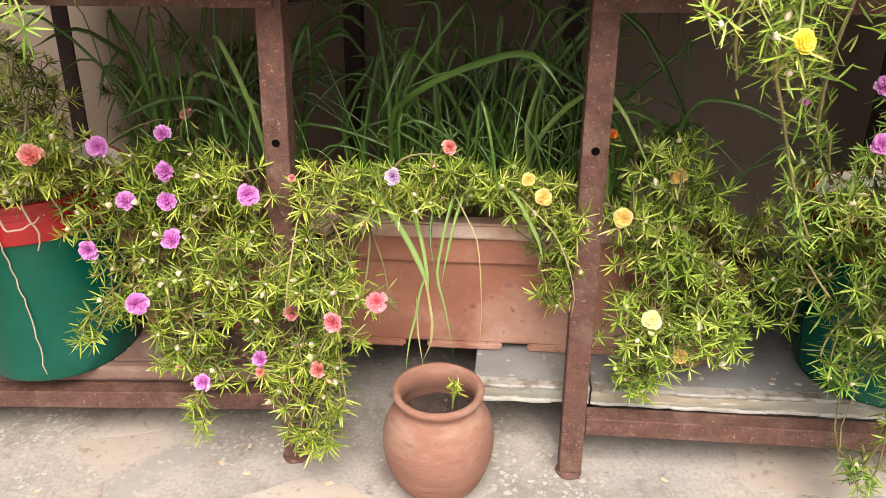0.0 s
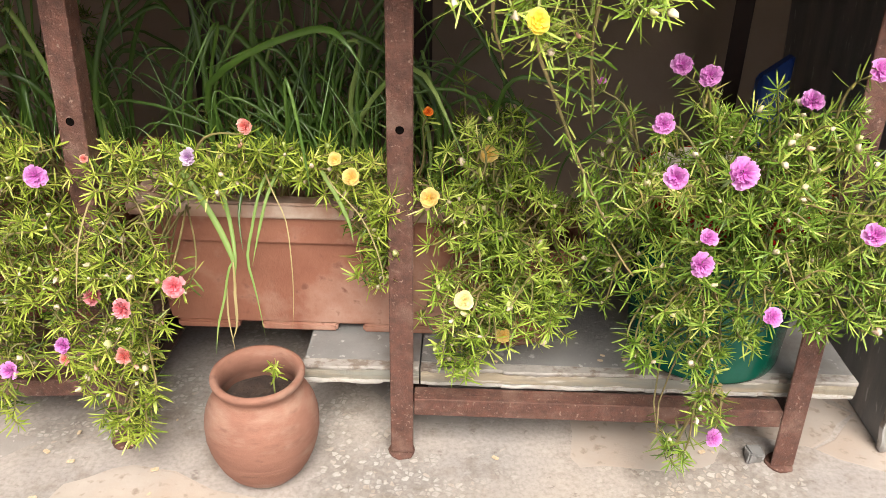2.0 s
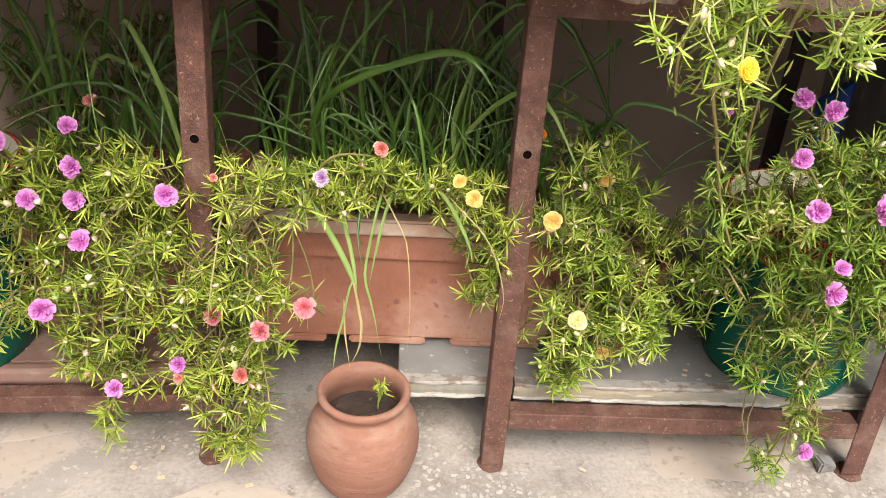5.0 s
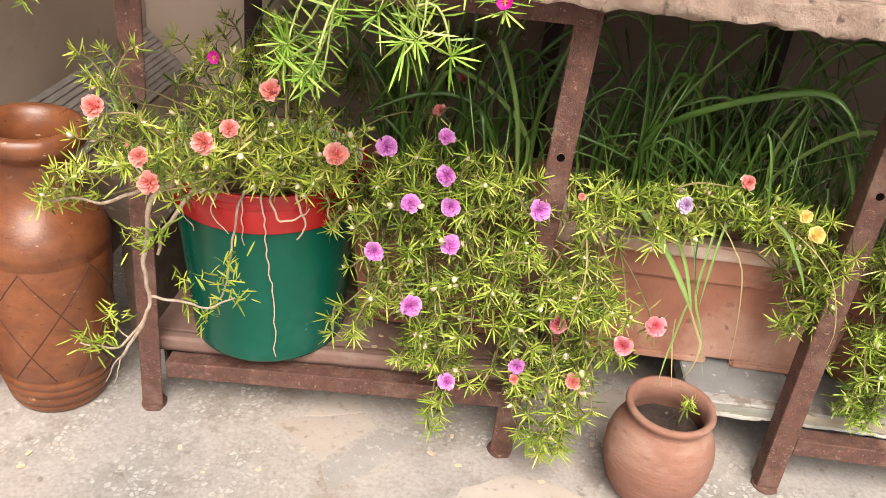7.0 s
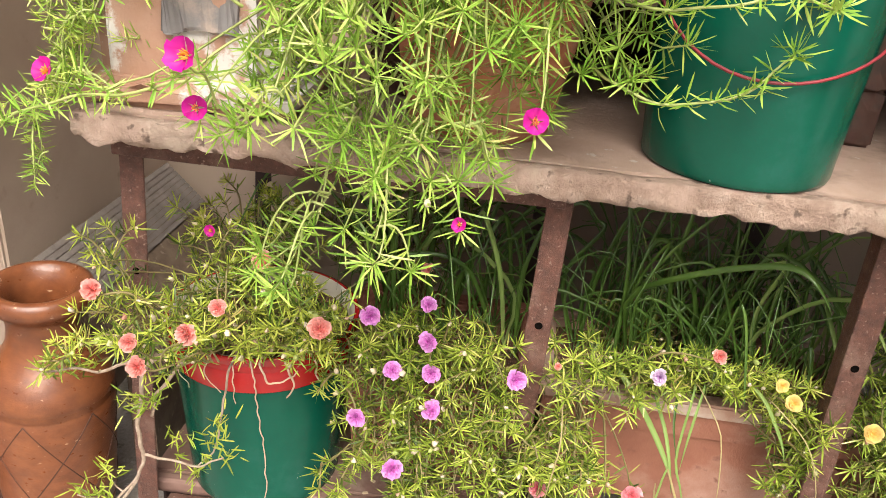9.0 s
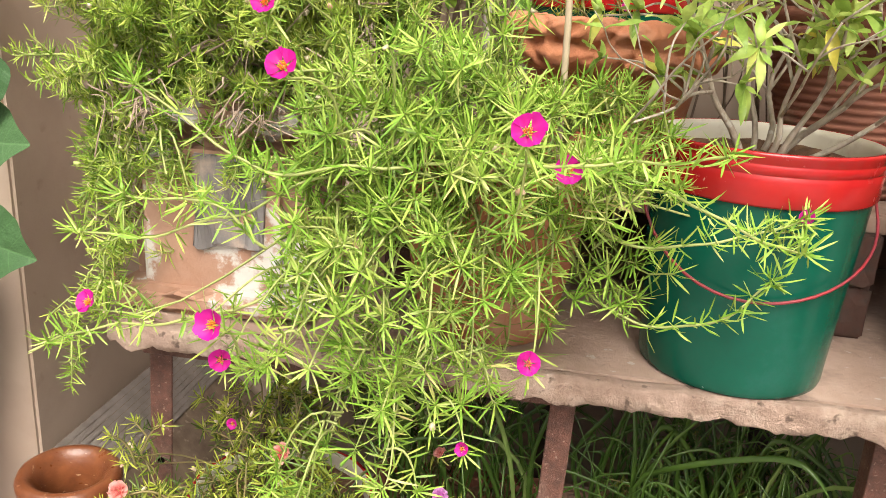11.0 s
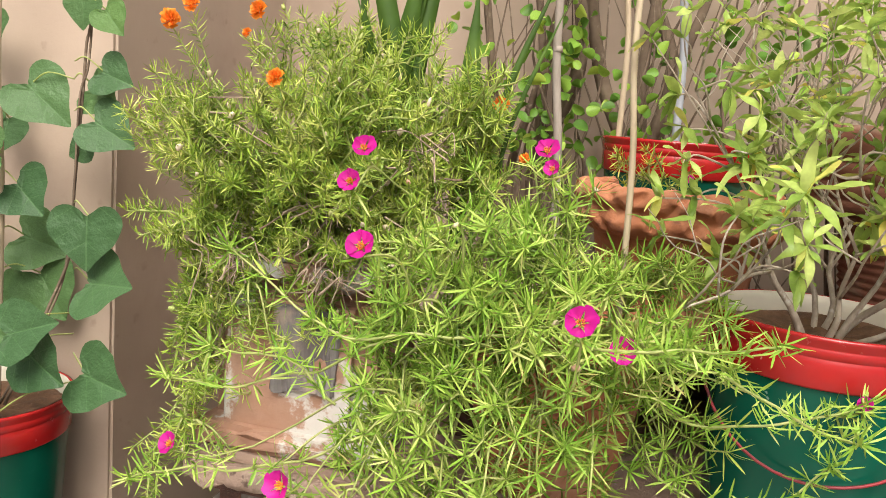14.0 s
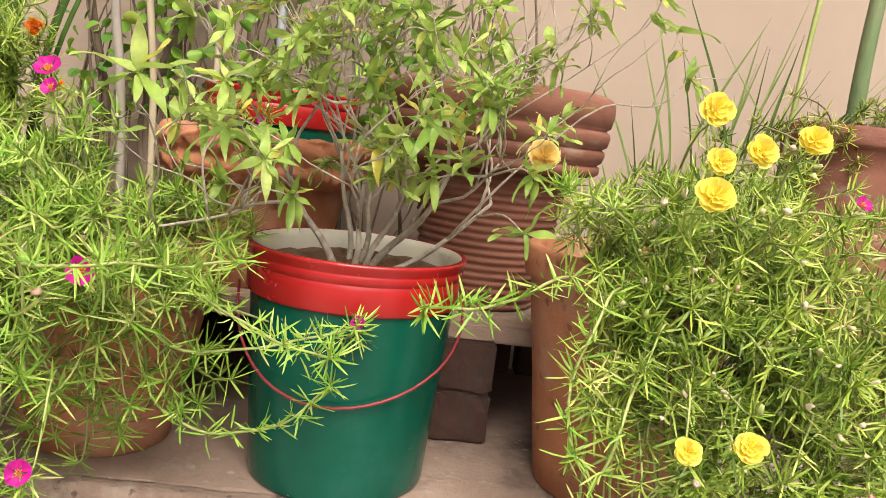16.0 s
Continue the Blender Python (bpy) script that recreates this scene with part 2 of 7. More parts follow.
BARK = surface("pale_shrub_bark", (0.30, 0.235, 0.18), (0.56, 0.48, 0.39), 55, 0.85, 1.0, stain=(0.15, 0.12, 0.095), stain_scale=25, stain_at=(0.58, 0.72), spots=(0.54, 0.50, 0.44), spots_at=(0.60, 0.7), spots_scale=90, stretch=(1, 1, 0.6))
DRY = surface("dry_stalks", (0.105, 0.070, 0.048), (0.20, 0.145, 0.10), 20, 0.9, 0.4, spots=(0.27, 0.21, 0.155), spots_at=(0.62, 0.72), spots_scale=50)
ROOT = surface("pale_root", (0.50, 0.34, 0.24), (0.62, 0.46, 0.34), 40, 0.8, 0.3)
OLD_STEM = surface("bare_old_stem", (0.27, 0.195, 0.14), (0.47, 0.365, 0.275), 70, 0.85, 0.8, stain=(0.20, 0.135, 0.09), stain_scale=30, stain_at=(0.52, 0.66))
STEM = surface("succulent_stem", (0.12, 0.125, 0.035), (0.30, 0.22, 0.095), 14, 0.55, 0.1)
STEM_GREEN = surface("green_stem", (0.24, 0.31, 0.07), (0.40, 0.42, 0.15), 14, 0.5, 0.1)
WIRE = surface("red_wire_handle", (0.26, 0.015, 0.022), (0.16, 0.02, 0.03), 25, 0.45, 0.1, stain=(0.03, 0.015, 0.02), stain_scale=5, stain_at=(0.58, 0.64))
ROPE = surface("hemp_rope", (0.252, 0.189, 0.126), (0.350, 0.280, 0.196), 60, 0.95, 0.8)
BLUE = surface("blue_plastic_sheet", (0.014, 0.049, 0.252), (0.021, 0.077, 0.336), 10, 0.4, 0.2)
SLATS = surface("grey_weathered_slats", (0.155, 0.130, 0.112), (0.225, 0.195, 0.172), 20, 0.85, 0.3, stain=(0.15, 0.12, 0.10), stain_scale=9)
# Brick colour darkened to carry the shade under the ledge and the trough.
BRICK_SHADED = surface("old_shaded_brick", (0.055, 0.025, 0.018), (0.085, 0.042, 0.030), 25, 0.9, 0.5, stain=(0.045, 0.035, 0.03), stain_scale=12)

NEEDLE = foliage("moss_rose_leaves", [(0.0, (0.135, 0.21, 0.022)), (0.42, (0.32, 0.415, 0.048)), (0.78, (0.51, 0.57, 0.1)), (1.0, (0.74, 0.71, 0.24))], rough=0.42, gloss=0.3, through_light=0.36)
NEEDLE_DEEP = foliage("deep_green_moss_rose_leaves", [(0.0, (0.09, 0.19, 0.022)), (0.42, (0.235, 0.375, 0.048)), (0.78, (0.43, 0.53, 0.1)), (1.0, (0.68, 0.64, 0.23))], rough=0.42, gloss=0.3, through_light=0.36)
NEEDLE_OLD = foliage("yellowing_moss_rose_leaves", [(0.0, (0.17, 0.23, 0.025)), (0.42, (0.36, 0.43, 0.052)), (0.78, (0.54, 0.58, 0.1)), (1.0, (0.74, 0.68, 0.22))], rough=0.42, gloss=0.3, through_light=0.36)
NEEDLE_SUNNY = foliage("sun_bleached_moss_rose_leaves", [(0.0, (0.175, 0.295, 0.03)), (0.42, (0.37, 0.5, 0.065)), (0.78, (0.58, 0.66, 0.145)), (1.0, (0.8, 0.77, 0.32))], rough=0.42, gloss=0.32, through_light=0.36)
NEEDLE_BRIGHT = foliage("bright_moss_rose_leaves", [(0.0, (0.155, 0.33, 0.034)), (0.42, (0.315, 0.515, 0.066)), (0.78, (0.5, 0.64, 0.14)), (1.0, (0.72, 0.76, 0.31))], rough=0.42, gloss=0.32, through_light=0.34)
# Leaves below the shoot tips: older, and darkened for shade between the shoots.
NEEDLE_INNER = foliage("older_shaded_moss_rose_leaves", [(0.0, (0.03, 0.062, 0.007)), (0.42, (0.095, 0.15, 0.017)), (0.78, (0.24, 0.28, 0.042)), (1.0, (0.48, 0.38, 0.13))], rough=0.42, gloss=0.3, through_light=0.24)
NEEDLE_SHADE = foliage("shaded_upper_moss_rose_leaves", [(0.0, (0.065, 0.135, 0.014)), (0.42, (0.185, 0.295, 0.038)), (0.78, (0.38, 0.47, 0.09)), (1.0, (0.6, 0.52, 0.21))], rough=0.42, gloss=0.32, through_light=0.28)
STRAP = foliage("lily_leaves", [(0.0, (0.028, 0.065, 0.010)), (0.45, (0.085, 0.165, 0.026)), (0.8, (0.24, 0.36, 0.075)), (1.0, (0.52, 0.50, 0.20))], rough=0.28, gloss=0.55)
STRAP_PALE = foliage("pale_lily_leaves", [(0.0, (0.16, 0.28, 0.06)), (0.6, (0.30, 0.38, 0.12)), (1.0, (0.55, 0.48, 0.20))], rough=0.4)
STRAW = foliage("withered_lily_leaves", [(0.0, (0.30, 0.24, 0.10)), (0.5, (0.42, 0.35, 0.17)), (1.0, (0.55, 0.46, 0.26))], rough=0.6, through_light=0.25)
BUD = foliage("buds", [(0.0, (0.34, 0.44, 0.11)), (0.26, (0.46, 0.50, 0.18)), (0.38, (0.60, 0.50, 0.33)), (0.72, (0.74, 0.62, 0.48)), (0.86, (0.62, 0.36, 0.26)), (1.0, (0.50, 0.20, 0.15))], through_light=0.1)
PURPLE = petal_stuff("purple_pink_petals", (0.84, 0.42, 0.79), (0.66, 0.11, 0.55))
ROSE = petal_stuff("salmon_pink_petals", (0.86, 0.40, 0.44), (0.76, 0.11, 0.15))
CORAL = petal_stuff("coral_petals", (0.86, 0.46, 0.40), (0.78, 0.15, 0.14))
YELLOW = petal_stuff("yellow_petals", (0.90, 0.78, 0.15), (0.88, 0.68, 0.05))
CREAM = petal_stuff("cream_yellow_petals", (0.88, 0.80, 0.46), (0.86, 0.70, 0.28))
APRICOT = petal_stuff("apricot_yellow_petals", (0.84, 0.66, 0.27), (0.82, 0.52, 0.10))
MAGENTA = petal_stuff("magenta_petals", (0.58, 0.007, 0.31), (0.50, 0.004, 0.20))
ORANGE = petal_stuff("orange_petals", (0.94, 0.36, 0.04), (0.88, 0.17, 0.015))
WHITE_PINK = petal_stuff("white_and_pink_petals", (0.80, 0.68, 0.80), (0.45, 0.16, 0.50))
STAMEN = surface("yellow_stamens", (0.75, 0.40, 0.03), (0.8, 0.25, 0.03), 3, 0.7, 0.1)


def terrazzo():
    """Patches of pale marble chips of about a centimetre in grey cement, between smooth dusty beige areas."""
    m, nt, links, b = nodes_of("marble_chip_terrazzo")
    tc = nt.new("ShaderNodeTexCoord")
    vec = tc.outputs["Object"]
    v1 = nt.new("ShaderNodeTexVoronoi")
    v1.feature = "DISTANCE_TO_EDGE"
    v1.inputs["Scale"].default_value = 94
    v2 = nt.new("ShaderNodeTexVoronoi")
    v2.inputs["Scale"].default_value = 94
    warp = nt.new("ShaderNodeVectorMath")
    warp.operation = "MULTIPLY_ADD"
    nz = nt.new("ShaderNodeTexNoise")
    nz.inputs["Scale"].default_value = 40
    links.new(vec, nz.inputs["Vector"])
    links.new(nz.outputs["Color"], warp.inputs[0])
    warp.inputs[1].default_value = (0.014, 0.014, 0.014)
    links.new(vec, warp.inputs[2])
    links.new(warp.outputs[0], v1.inputs["Vector"])
    links.new(warp.outputs[0], v2.inputs["Vector"])
    sep = nt.new("ShaderNodeSeparateColor")
    links.new(v2.outputs["Color"], sep.inputs[0])
    chip = ramp(nt, links, sep.outputs[0], [(0.0, (0.27, 0.235, 0.205)), (0.4, (0.335, 0.298, 0.266)), (0.72, (0.46, 0.425, 0.39)), (0.9, (0.39, 0.325, 0.27)), (1.0, (0.27, 0.235, 0.21))])
    edge = ramp(nt, links, v1.outputs["Distance"], [(0.06, (0, 0, 0)), (0.18, (1, 1, 1))])
    keep = ramp(nt, links, sep.outputs[1], [(0.30, (0.0, 0.0, 0.0)), (0.36, (1, 1, 1))])
    gate = mixed(nt, links, 1.0, edge, keep, "MULTIPLY")
    cement = ramp(nt, links, noise_of(nt, links, vec, 25), [(0.3, (0.225, 0.198, 0.175)), (0.7, (0.30, 0.268, 0.24))])
    col = mixed(nt, links, gate, cement, chip)
    tone = ramp(nt, links, noise_of(nt, links, vec, 4.5, 6, 0.6), [(0.3, (0.275, 0.240, 0.217)), (0.5, (0.340, 0.300, 0.272)), (0.7, (0.385, 0.340, 0.305))])
    dirt = ramp(nt, links, noise_of(nt, links, vec, 3.4, 8, 0.62), [(0.43, (0, 0, 0)), (0.53, (0.93, 0.93, 0.93))])
    col = mixed(nt, links, dirt, col, tone)
    dark = ramp(nt, links, noise_of(nt, links, vec, 8, 8, 0.7), [(0.53, (0, 0, 0)), (0.64, (0.55, 0.55, 0.55))])
    col = mixed(nt, links, dark, col, (0.185, 0.145, 0.115))
    drip = ramp(nt, links, noise_of(nt, links, vec, 22, 6, 0.65), [(0.63, (0, 0, 0)), (0.68, (0.65, 0.65, 0.65))])
    col = mixed(nt, links, drip, col, (0.15, 0.12, 0.10))
    worn = ramp(nt, links, noise_of(nt, links, vec, 2.1, 6, 0.6), [(0.40, (0.90, 0.92, 0.95)), (0.50, (1.0, 1.0, 1.0)), (0.60, (1.05, 1.03, 1.0))])
    col = mixed(nt, links, 1.0, col, worn, "MULTIPLY")
    grit = ramp(nt, links, noise_of(nt, links, vec, 130, 4, 0.6), [(0.30, (0.78, 0.76, 0.74)), (0.55, (1.0, 1.0, 1.0)), (0.75, (1.08, 1.08, 1.08))])
    col = mixed(nt, links, 1.0, col, grit, "MULTIPLY")
    links.new(col, b.inputs["Base Color"])
    b.inputs["Roughness"].default_value = 0.66
    bp = nt.new("ShaderNodeBump")
    bp.inputs["Strength"].default_value, bp.inputs["Distance"].default_value = 0.3, 0.0015
    links.new(noise_of(nt, links, vec, 60, 8, 0.7), bp.inputs["Height"])
    links.new(bp.outputs["Normal"], b.inputs["Normal"])
    return m


TERRAZZO = terrazzo()

# ---- mesh helpers ----
ORG = {}


def thing(name, loc, label, category, group=""):
    e = new(name)
    e.empty_display_size = 0.05
    e.location = loc
    ORG[e.name] = Vector(loc)
    return tagged(e, label, category, group)


def bm_of(verts, faces):
    bm = bmesh.new()
    vs = [bm.verts.new(v) for v in verts]
    for f in faces:
        bm.faces.new([vs[i] for i in f])
    return bm


def part(name, bm, material, parent=None, label="", smooth=True):
    """Links a bmesh built in world coordinates as one mesh under a thing or a part (or as a thing of its own)."""
    org = ORG.get(parent.name, Vector()) if parent else Vector()
    if org.length:
        bmesh.ops.translate(bm, verts=bm.verts, vec=-org)
    me = bpy.data.meshes.new(name)
    bm.to_mesh(me)
    bm.free()
    me.materials.append(material)
    if smooth:
        me.shade_smooth()
    ob = new(name, me)
    if parent:
        ob.parent = parent
        ORG[ob.name] = org
    return tagged(ob, label)


def part_np(name, verts, quads, tris, material, parent, label="", kind="stuff", smooth=True):
    """One mesh from arrays of vertices, four-sided and three-sided faces."""
    org = np.array(ORG.get(parent.name, Vector()) if parent else (0, 0, 0))
    me = bpy.data.meshes.new(name)
    nq, ntri = len(quads), len(tris)
    me.vertices.add(len(verts))
    me.vertices.foreach_set("co", (verts - org).astype(np.float32).ravel())
    me.loops.add(4 * nq + 3 * ntri)
    me.loops.foreach_set("vertex_index", np.concatenate([np.ravel(quads), np.ravel(tris)]).astype(np.int32))
    me.polygons.add(nq + ntri)
    me.polygons.foreach_set("loop_start", np.concatenate([4 * np.arange(nq), 4 * nq + 3 * np.arange(ntri)]).astype(np.int32))
    me.update(calc_edges=True)
    me.validate()
    if smooth:
        me.shade_smooth()
    else:
        me.shade_flat()
    me.materials.append(material)
    ob = new(name, me)
    ob.parent = parent
    ORG[ob.name] = Vector(org)
    return tagged(ob, label, kind=kind)


def slab_bm(x0, x1, y0, y1, z0, z1, bevel=0.004, cuts=0, rough=0.0, rough_freq=14.0, segments=2):
    """A box with rounded edges; with cuts, its faces are broken up and pushed in and out unevenly."""
    bm = bmesh.new()
    bmesh.ops.create_cube(bm, size=1.0)
    for v in bm.verts:
        v.co = Vector(((x0 + x1) / 2 + v.co.x * (x1 - x0), (y0 + y1) / 2 + v.co.y * (y1 - y0), (z0 + z1) / 2 + v.co.z * (z1 - z0)))
    if cuts:
        for axis, n in (("x", cuts), ("z", 2), ("y", 3)):
            k = "xyz".index(axis)
            es = [e for e in bm.edges if abs((e.verts[0].co - e.verts[1].co).normalized()[k]) > 0.9]
            bmesh.ops.subdivide_edges(bm, edges=es, cuts=n, use_grid_fill=True)
        for v in bm.verts:
            p = v.co * rough_freq
            d = Vector((noise.noise(p), noise.noise(p + Vector((7, 3, 1))), noise.noise(p + Vector((2, 9, 5)))))
            front = v.co.y < y0 + 0.02
            v.co += Vector((d.x * 0.4, d.y * (1.0 if front else 0.2), d.z * (0.8 if front and v.co.z < (z0 + z1) / 2 else 0.15))) * rough
    if bevel:
        es = [e for e in bm.edges if len(e.link_faces) == 2 and e.calc_face_angle(0) > 0.6]
        bmesh.ops.bevel(bm, geom=es, offset=bevel, segments=segments, affect="EDGES")
    return bm


def beam_bm(a, b, w, t, up=(0, 0, 1), leg=True, bevel=0.0015, edge=-1):
    """A steel angle from a to b: one flange w wide across, t thick, and a second one turned back from its edge."""
    a, b = Vector(a), Vector(b)
    d = (b - a).normalized()
    up = Vector(up)
    side = d.cross(up).normalized()
    up = side.cross(d).normalized()
    prof = [(-w / 2, 0), (w / 2, 0), (w / 2, t), (-w / 2 + t, t), (-w / 2 + t, w), (-w / 2, w)] if leg else [(-w / 2, 0), (w / 2, 0), (w / 2, t), (-w / 2, t)]
    verts = [p + up * u * -edge + side * v for p in (a, b) for u, v in prof]
    n = len(prof)
    bm = bm_of(verts, [tuple(range(n)), tuple(range(2 * n - 1, n - 1, -1))] + [(i, (i + 1) % n + 0, (i + 1) % n + n, i + n)[::-1] for i in range(n)])
    bmesh.ops.recalc_face_normals(bm, faces=bm.faces)
    bmesh.ops.bevel(bm, geom=list(bm.edges), offset=bevel, segments=1, affect="EDGES")
    return bm


def lathe_bm(profile, centre, seg=48, wobble=0.0, squash=(1, 1), turn=0.0):
    """A turned body from (radius, height) pairs; radius 0 closes it."""
    cx, cy, cz = centre
    verts, rows = [], []
    for r, z in profile:
        if r <= 1e-6:
            rows.append([len(verts)])
            verts.append((cx, cy, cz + z))
        else:
            rows.append(list(range(len(verts), len(verts) + seg)))
            for i in range(seg):
                a = turn + 2 * math.pi * i / seg
                rr = r * (1 + wobble * noise.noise(Vector((math.cos(a) * 1.5, math.sin(a) * 1.5, z * 9))))
                verts.append((cx + rr * math.cos(a) * squash[0], cy + rr * math.sin(a) * squash[1], cz + z))
    faces = []
    for p, q in zip(rows, rows[1:]):
        for i in range(seg):
            j = (i + 1) % seg
            if len(p) == 1 and len(q) > 1:
                faces.append((p[0], q[j], q[i]))
            elif len(q) == 1 and len(p) > 1:
                faces.append((p[i], p[j], q[0]))
            elif len(p) > 1:
                faces.append((p[i], p[j], q[j], q[i]))
    bm = bm_of(verts, faces)
    bmesh.ops.recalc_face_normals(bm, faces=bm.faces)
    return bm


def tube_bm(points, r0, r1=None, sides=7):
    """A tapered tube along points, closed at both ends."""
    r1 = r0 if r1 is None else r1
    pts = [Vector(p) for p in points]
    verts, faces = [], []
    n = len(pts)
    ref = Vector((0.31, 0.87, 0.38))
    for i, p in enumerate(pts):
        t = (pts[min(i + 1, n - 1)] - pts[max(i - 1, 0)]).normalized()
        s = t.cross(ref).normalized()
        u = s.cross(t)
        r = r0 + (r1 - r0) * i / (n - 1)
        verts += [p + (s * math.cos(a) + u * math.sin(a)) * r for a in (2 * math.pi * k / sides for k in range(sides))]
    for i in range(n - 1):
        for k in range(sides):
            j = (k + 1) % sides
            faces.append((i * sides + k, i * sides + j, (i + 1) * sides + j, (i + 1) * sides + k))
    faces += [tuple(range(sides))[::-1], tuple(range((n - 1) * sides, n * sides))]
    return bm_of(verts, faces)


def smooth_path(points, n=24):
    """Points of a Catmull-Rom curve through the given ones."""
    p = [Vector(q) for q in points]
    p = [2 * p[0] - p[1]] + p + [2 * p[-1] - p[-2]]
    out = []
    m = len(p) - 3
    for k in range(n + 1):
        s = k * m / n
        i = min(int(s), m - 1)
        t = s - i
        a, b, c, d = p[i : i + 4]
        out.append(0.5 * (2 * b + (c - a) * t + (2 * a - 5 * b + 4 * c - d) * t * t + (3 * b - a - 3 * c + d) * t**3))
    return out

# ---- the setting ----
ground_bm = bmesh.new()
bmesh.ops.create_grid(ground_bm, x_segments=8, y_segments=8, size=60)
bmesh.ops.translate(ground_bm, verts=ground_bm.verts, vec=(0, 0, 0))
floor = tagged(part("floor", ground_bm, TERRAZZO, None, "pale marble-chip terrazzo courtyard floor with set-in marble pieces"), category="floor", kind="structure")
wall_back = tagged(part("wall_back", slab_bm(-6, 6, 1.98, 2.2, -0.01, 3.2, 0.0), WALL, None, "beige painted rendered house wall", smooth=False), category="wall", kind="structure")
pillar = tagged(part("pillar", slab_bm(-1.75, -1.19, 1.325, 1.98, -0.01, 3.2, 0.006), PILLAR, None, "cream painted square pillar against the wall", smooth=False), category="pillar", kind="structure")
footing = tagged(part("trim", slab_bm(-1.80, -1.172, 1.298, 1.325, -0.01, 0.022, 0.006, 14, 0.012, 20), GROUND, None, "crumbling cement footing of the pillar", smooth=False), category="footing", kind="structure")

# ---- the steel stand: two frames side by side, with stone shelves ----
FRONT, REAR = 1.182, 1.80
POSTS = (-0.878, -0.236, 0.234, 0.879)
LEANS = {-0.878: 0.011, -0.236: 0.011, 0.234: 0.0, 0.879: 0.0}  # half of each post's lean to the side over its height


def stand_frame(xa, xb, za, zb):
    th = thing("plant_stand_frame", ((xa + xb) / 2, 1.5, 0), "rusty brown painted steel angle frame of a plant stand", "plant stand", "stand frames")
    for x, out in ((xa, -1), (xb, 1)):
        for y, mat in ((FRONT, RUST), (REAR, RUST_SHADED)):
            lean, back = LEANS[x], 0.026 if y == FRONT else 0.0
            post = part("post", beam_bm((x - lean, y, 0.006), (x + lean, y + back, 0.811), 0.038, 0.005, up=(1, 0, 0), edge=out), mat, th, smooth=False)
            foot = lathe_bm([(0, 0), (0.0235, 0), (0.0240, 0.002), (0.0225, 0.0045), (0, 0.005)], (x - lean, y + 0.012, 0), 14, 0.2)
            part("foot_plate", foot, mat, post)
            if y == FRONT:
                hole = lathe_bm([(0.0062, 0), (0.0060, 0.0006), (0.0046, 0.0007), (0.0042, 0.0003), (0, 0.0003)], (0, 0, 0), 16)
                bmesh.ops.rotate(hole, verts=hole.verts, matrix=Matrix.Rotation(radians(90), 3, "X"))
                bmesh.ops.translate(hole, verts=hole.verts, vec=(x + lean * 0.43, y - 0.0002 + back * 0.712, 0.579))
                part("bolt_hole", hole, HOLE, post, "black bolt hole")
    w = 0.034
    part("front_rail", beam_bm((xb - 0.020, FRONT + 0.004, zb), (xa + 0.020, FRONT + 0.004, za), w, 0.005, edge=1), RUST, th, smooth=False)
    part("rear_rail", beam_bm((xb - 0.022, REAR + 0.004, zb), (xa + 0.022, REAR + 0.004, za), w, 0.005), RUST_SHADED, th, smooth=False)
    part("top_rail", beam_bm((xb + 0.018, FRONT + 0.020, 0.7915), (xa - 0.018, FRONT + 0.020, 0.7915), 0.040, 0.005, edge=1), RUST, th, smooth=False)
    part("rear_top_rail", beam_bm((xb + 0.018, REAR, 0.7915), (xa - 0.018, REAR, 0.7915), 0.040, 0.005), RUST_SHADED, th, smooth=False)
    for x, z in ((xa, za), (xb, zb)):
        part("side_rail", beam_bm((x, FRONT + 0.045, z - 0.002), (x, REAR - 0.005, z - 0.002), 0.040, 0.005), RUST_SHADED, th, smooth=False)
        part("side_top_rail", beam_bm((x, FRONT + 0.065, 0.789), (x, REAR - 0.005, 0.789), 0.040, 0.005), RUST_SHADED, th, smooth=False)
    return th


stand_frame(POSTS[0], POSTS[1], 0.0895, 0.1215)
stand_frame(POSTS[2], POSTS[3], 0.102, 0.101)


def shelf_slab(name, label, x0, x1, y0, y1, z0, z1, mat, edge_mat, cuts, rough, tilt=0.0):
    """A stone slab with a flaked front edge laid along it as a course of its own."""
    th = thing(name, ((x0 + x1) / 2, (y0 + y1) / 2, z0), label, "stone slab")
    for nm, bm, m in (("slab", slab_bm(x0, x1, y0 + 0.022, y1, z0, z1, 0.004, cuts // 2, rough * 0.3), mat), ("broken_edge", slab_bm(x0, x1, y0, y0 + 0.0215, z0 + 0.001, z1 - 0.001, 0.002, cuts, rough, 30), edge_mat)):
        if tilt:
            for v in bm.verts:
                v.co.z += tilt * (v.co.x - x0)
        part(nm, bm, m, th, smooth=nm != "slab")
    return th


shelf_slab("upper_shelf_slab", "long pinkish sandstone shelf slab with a rough broken edge", -0.915, 1.02, 1.135, 1.88, 0.8125, 0.853, SANDSTONE, SANDSTONE_EDGE, 190, 0.012)


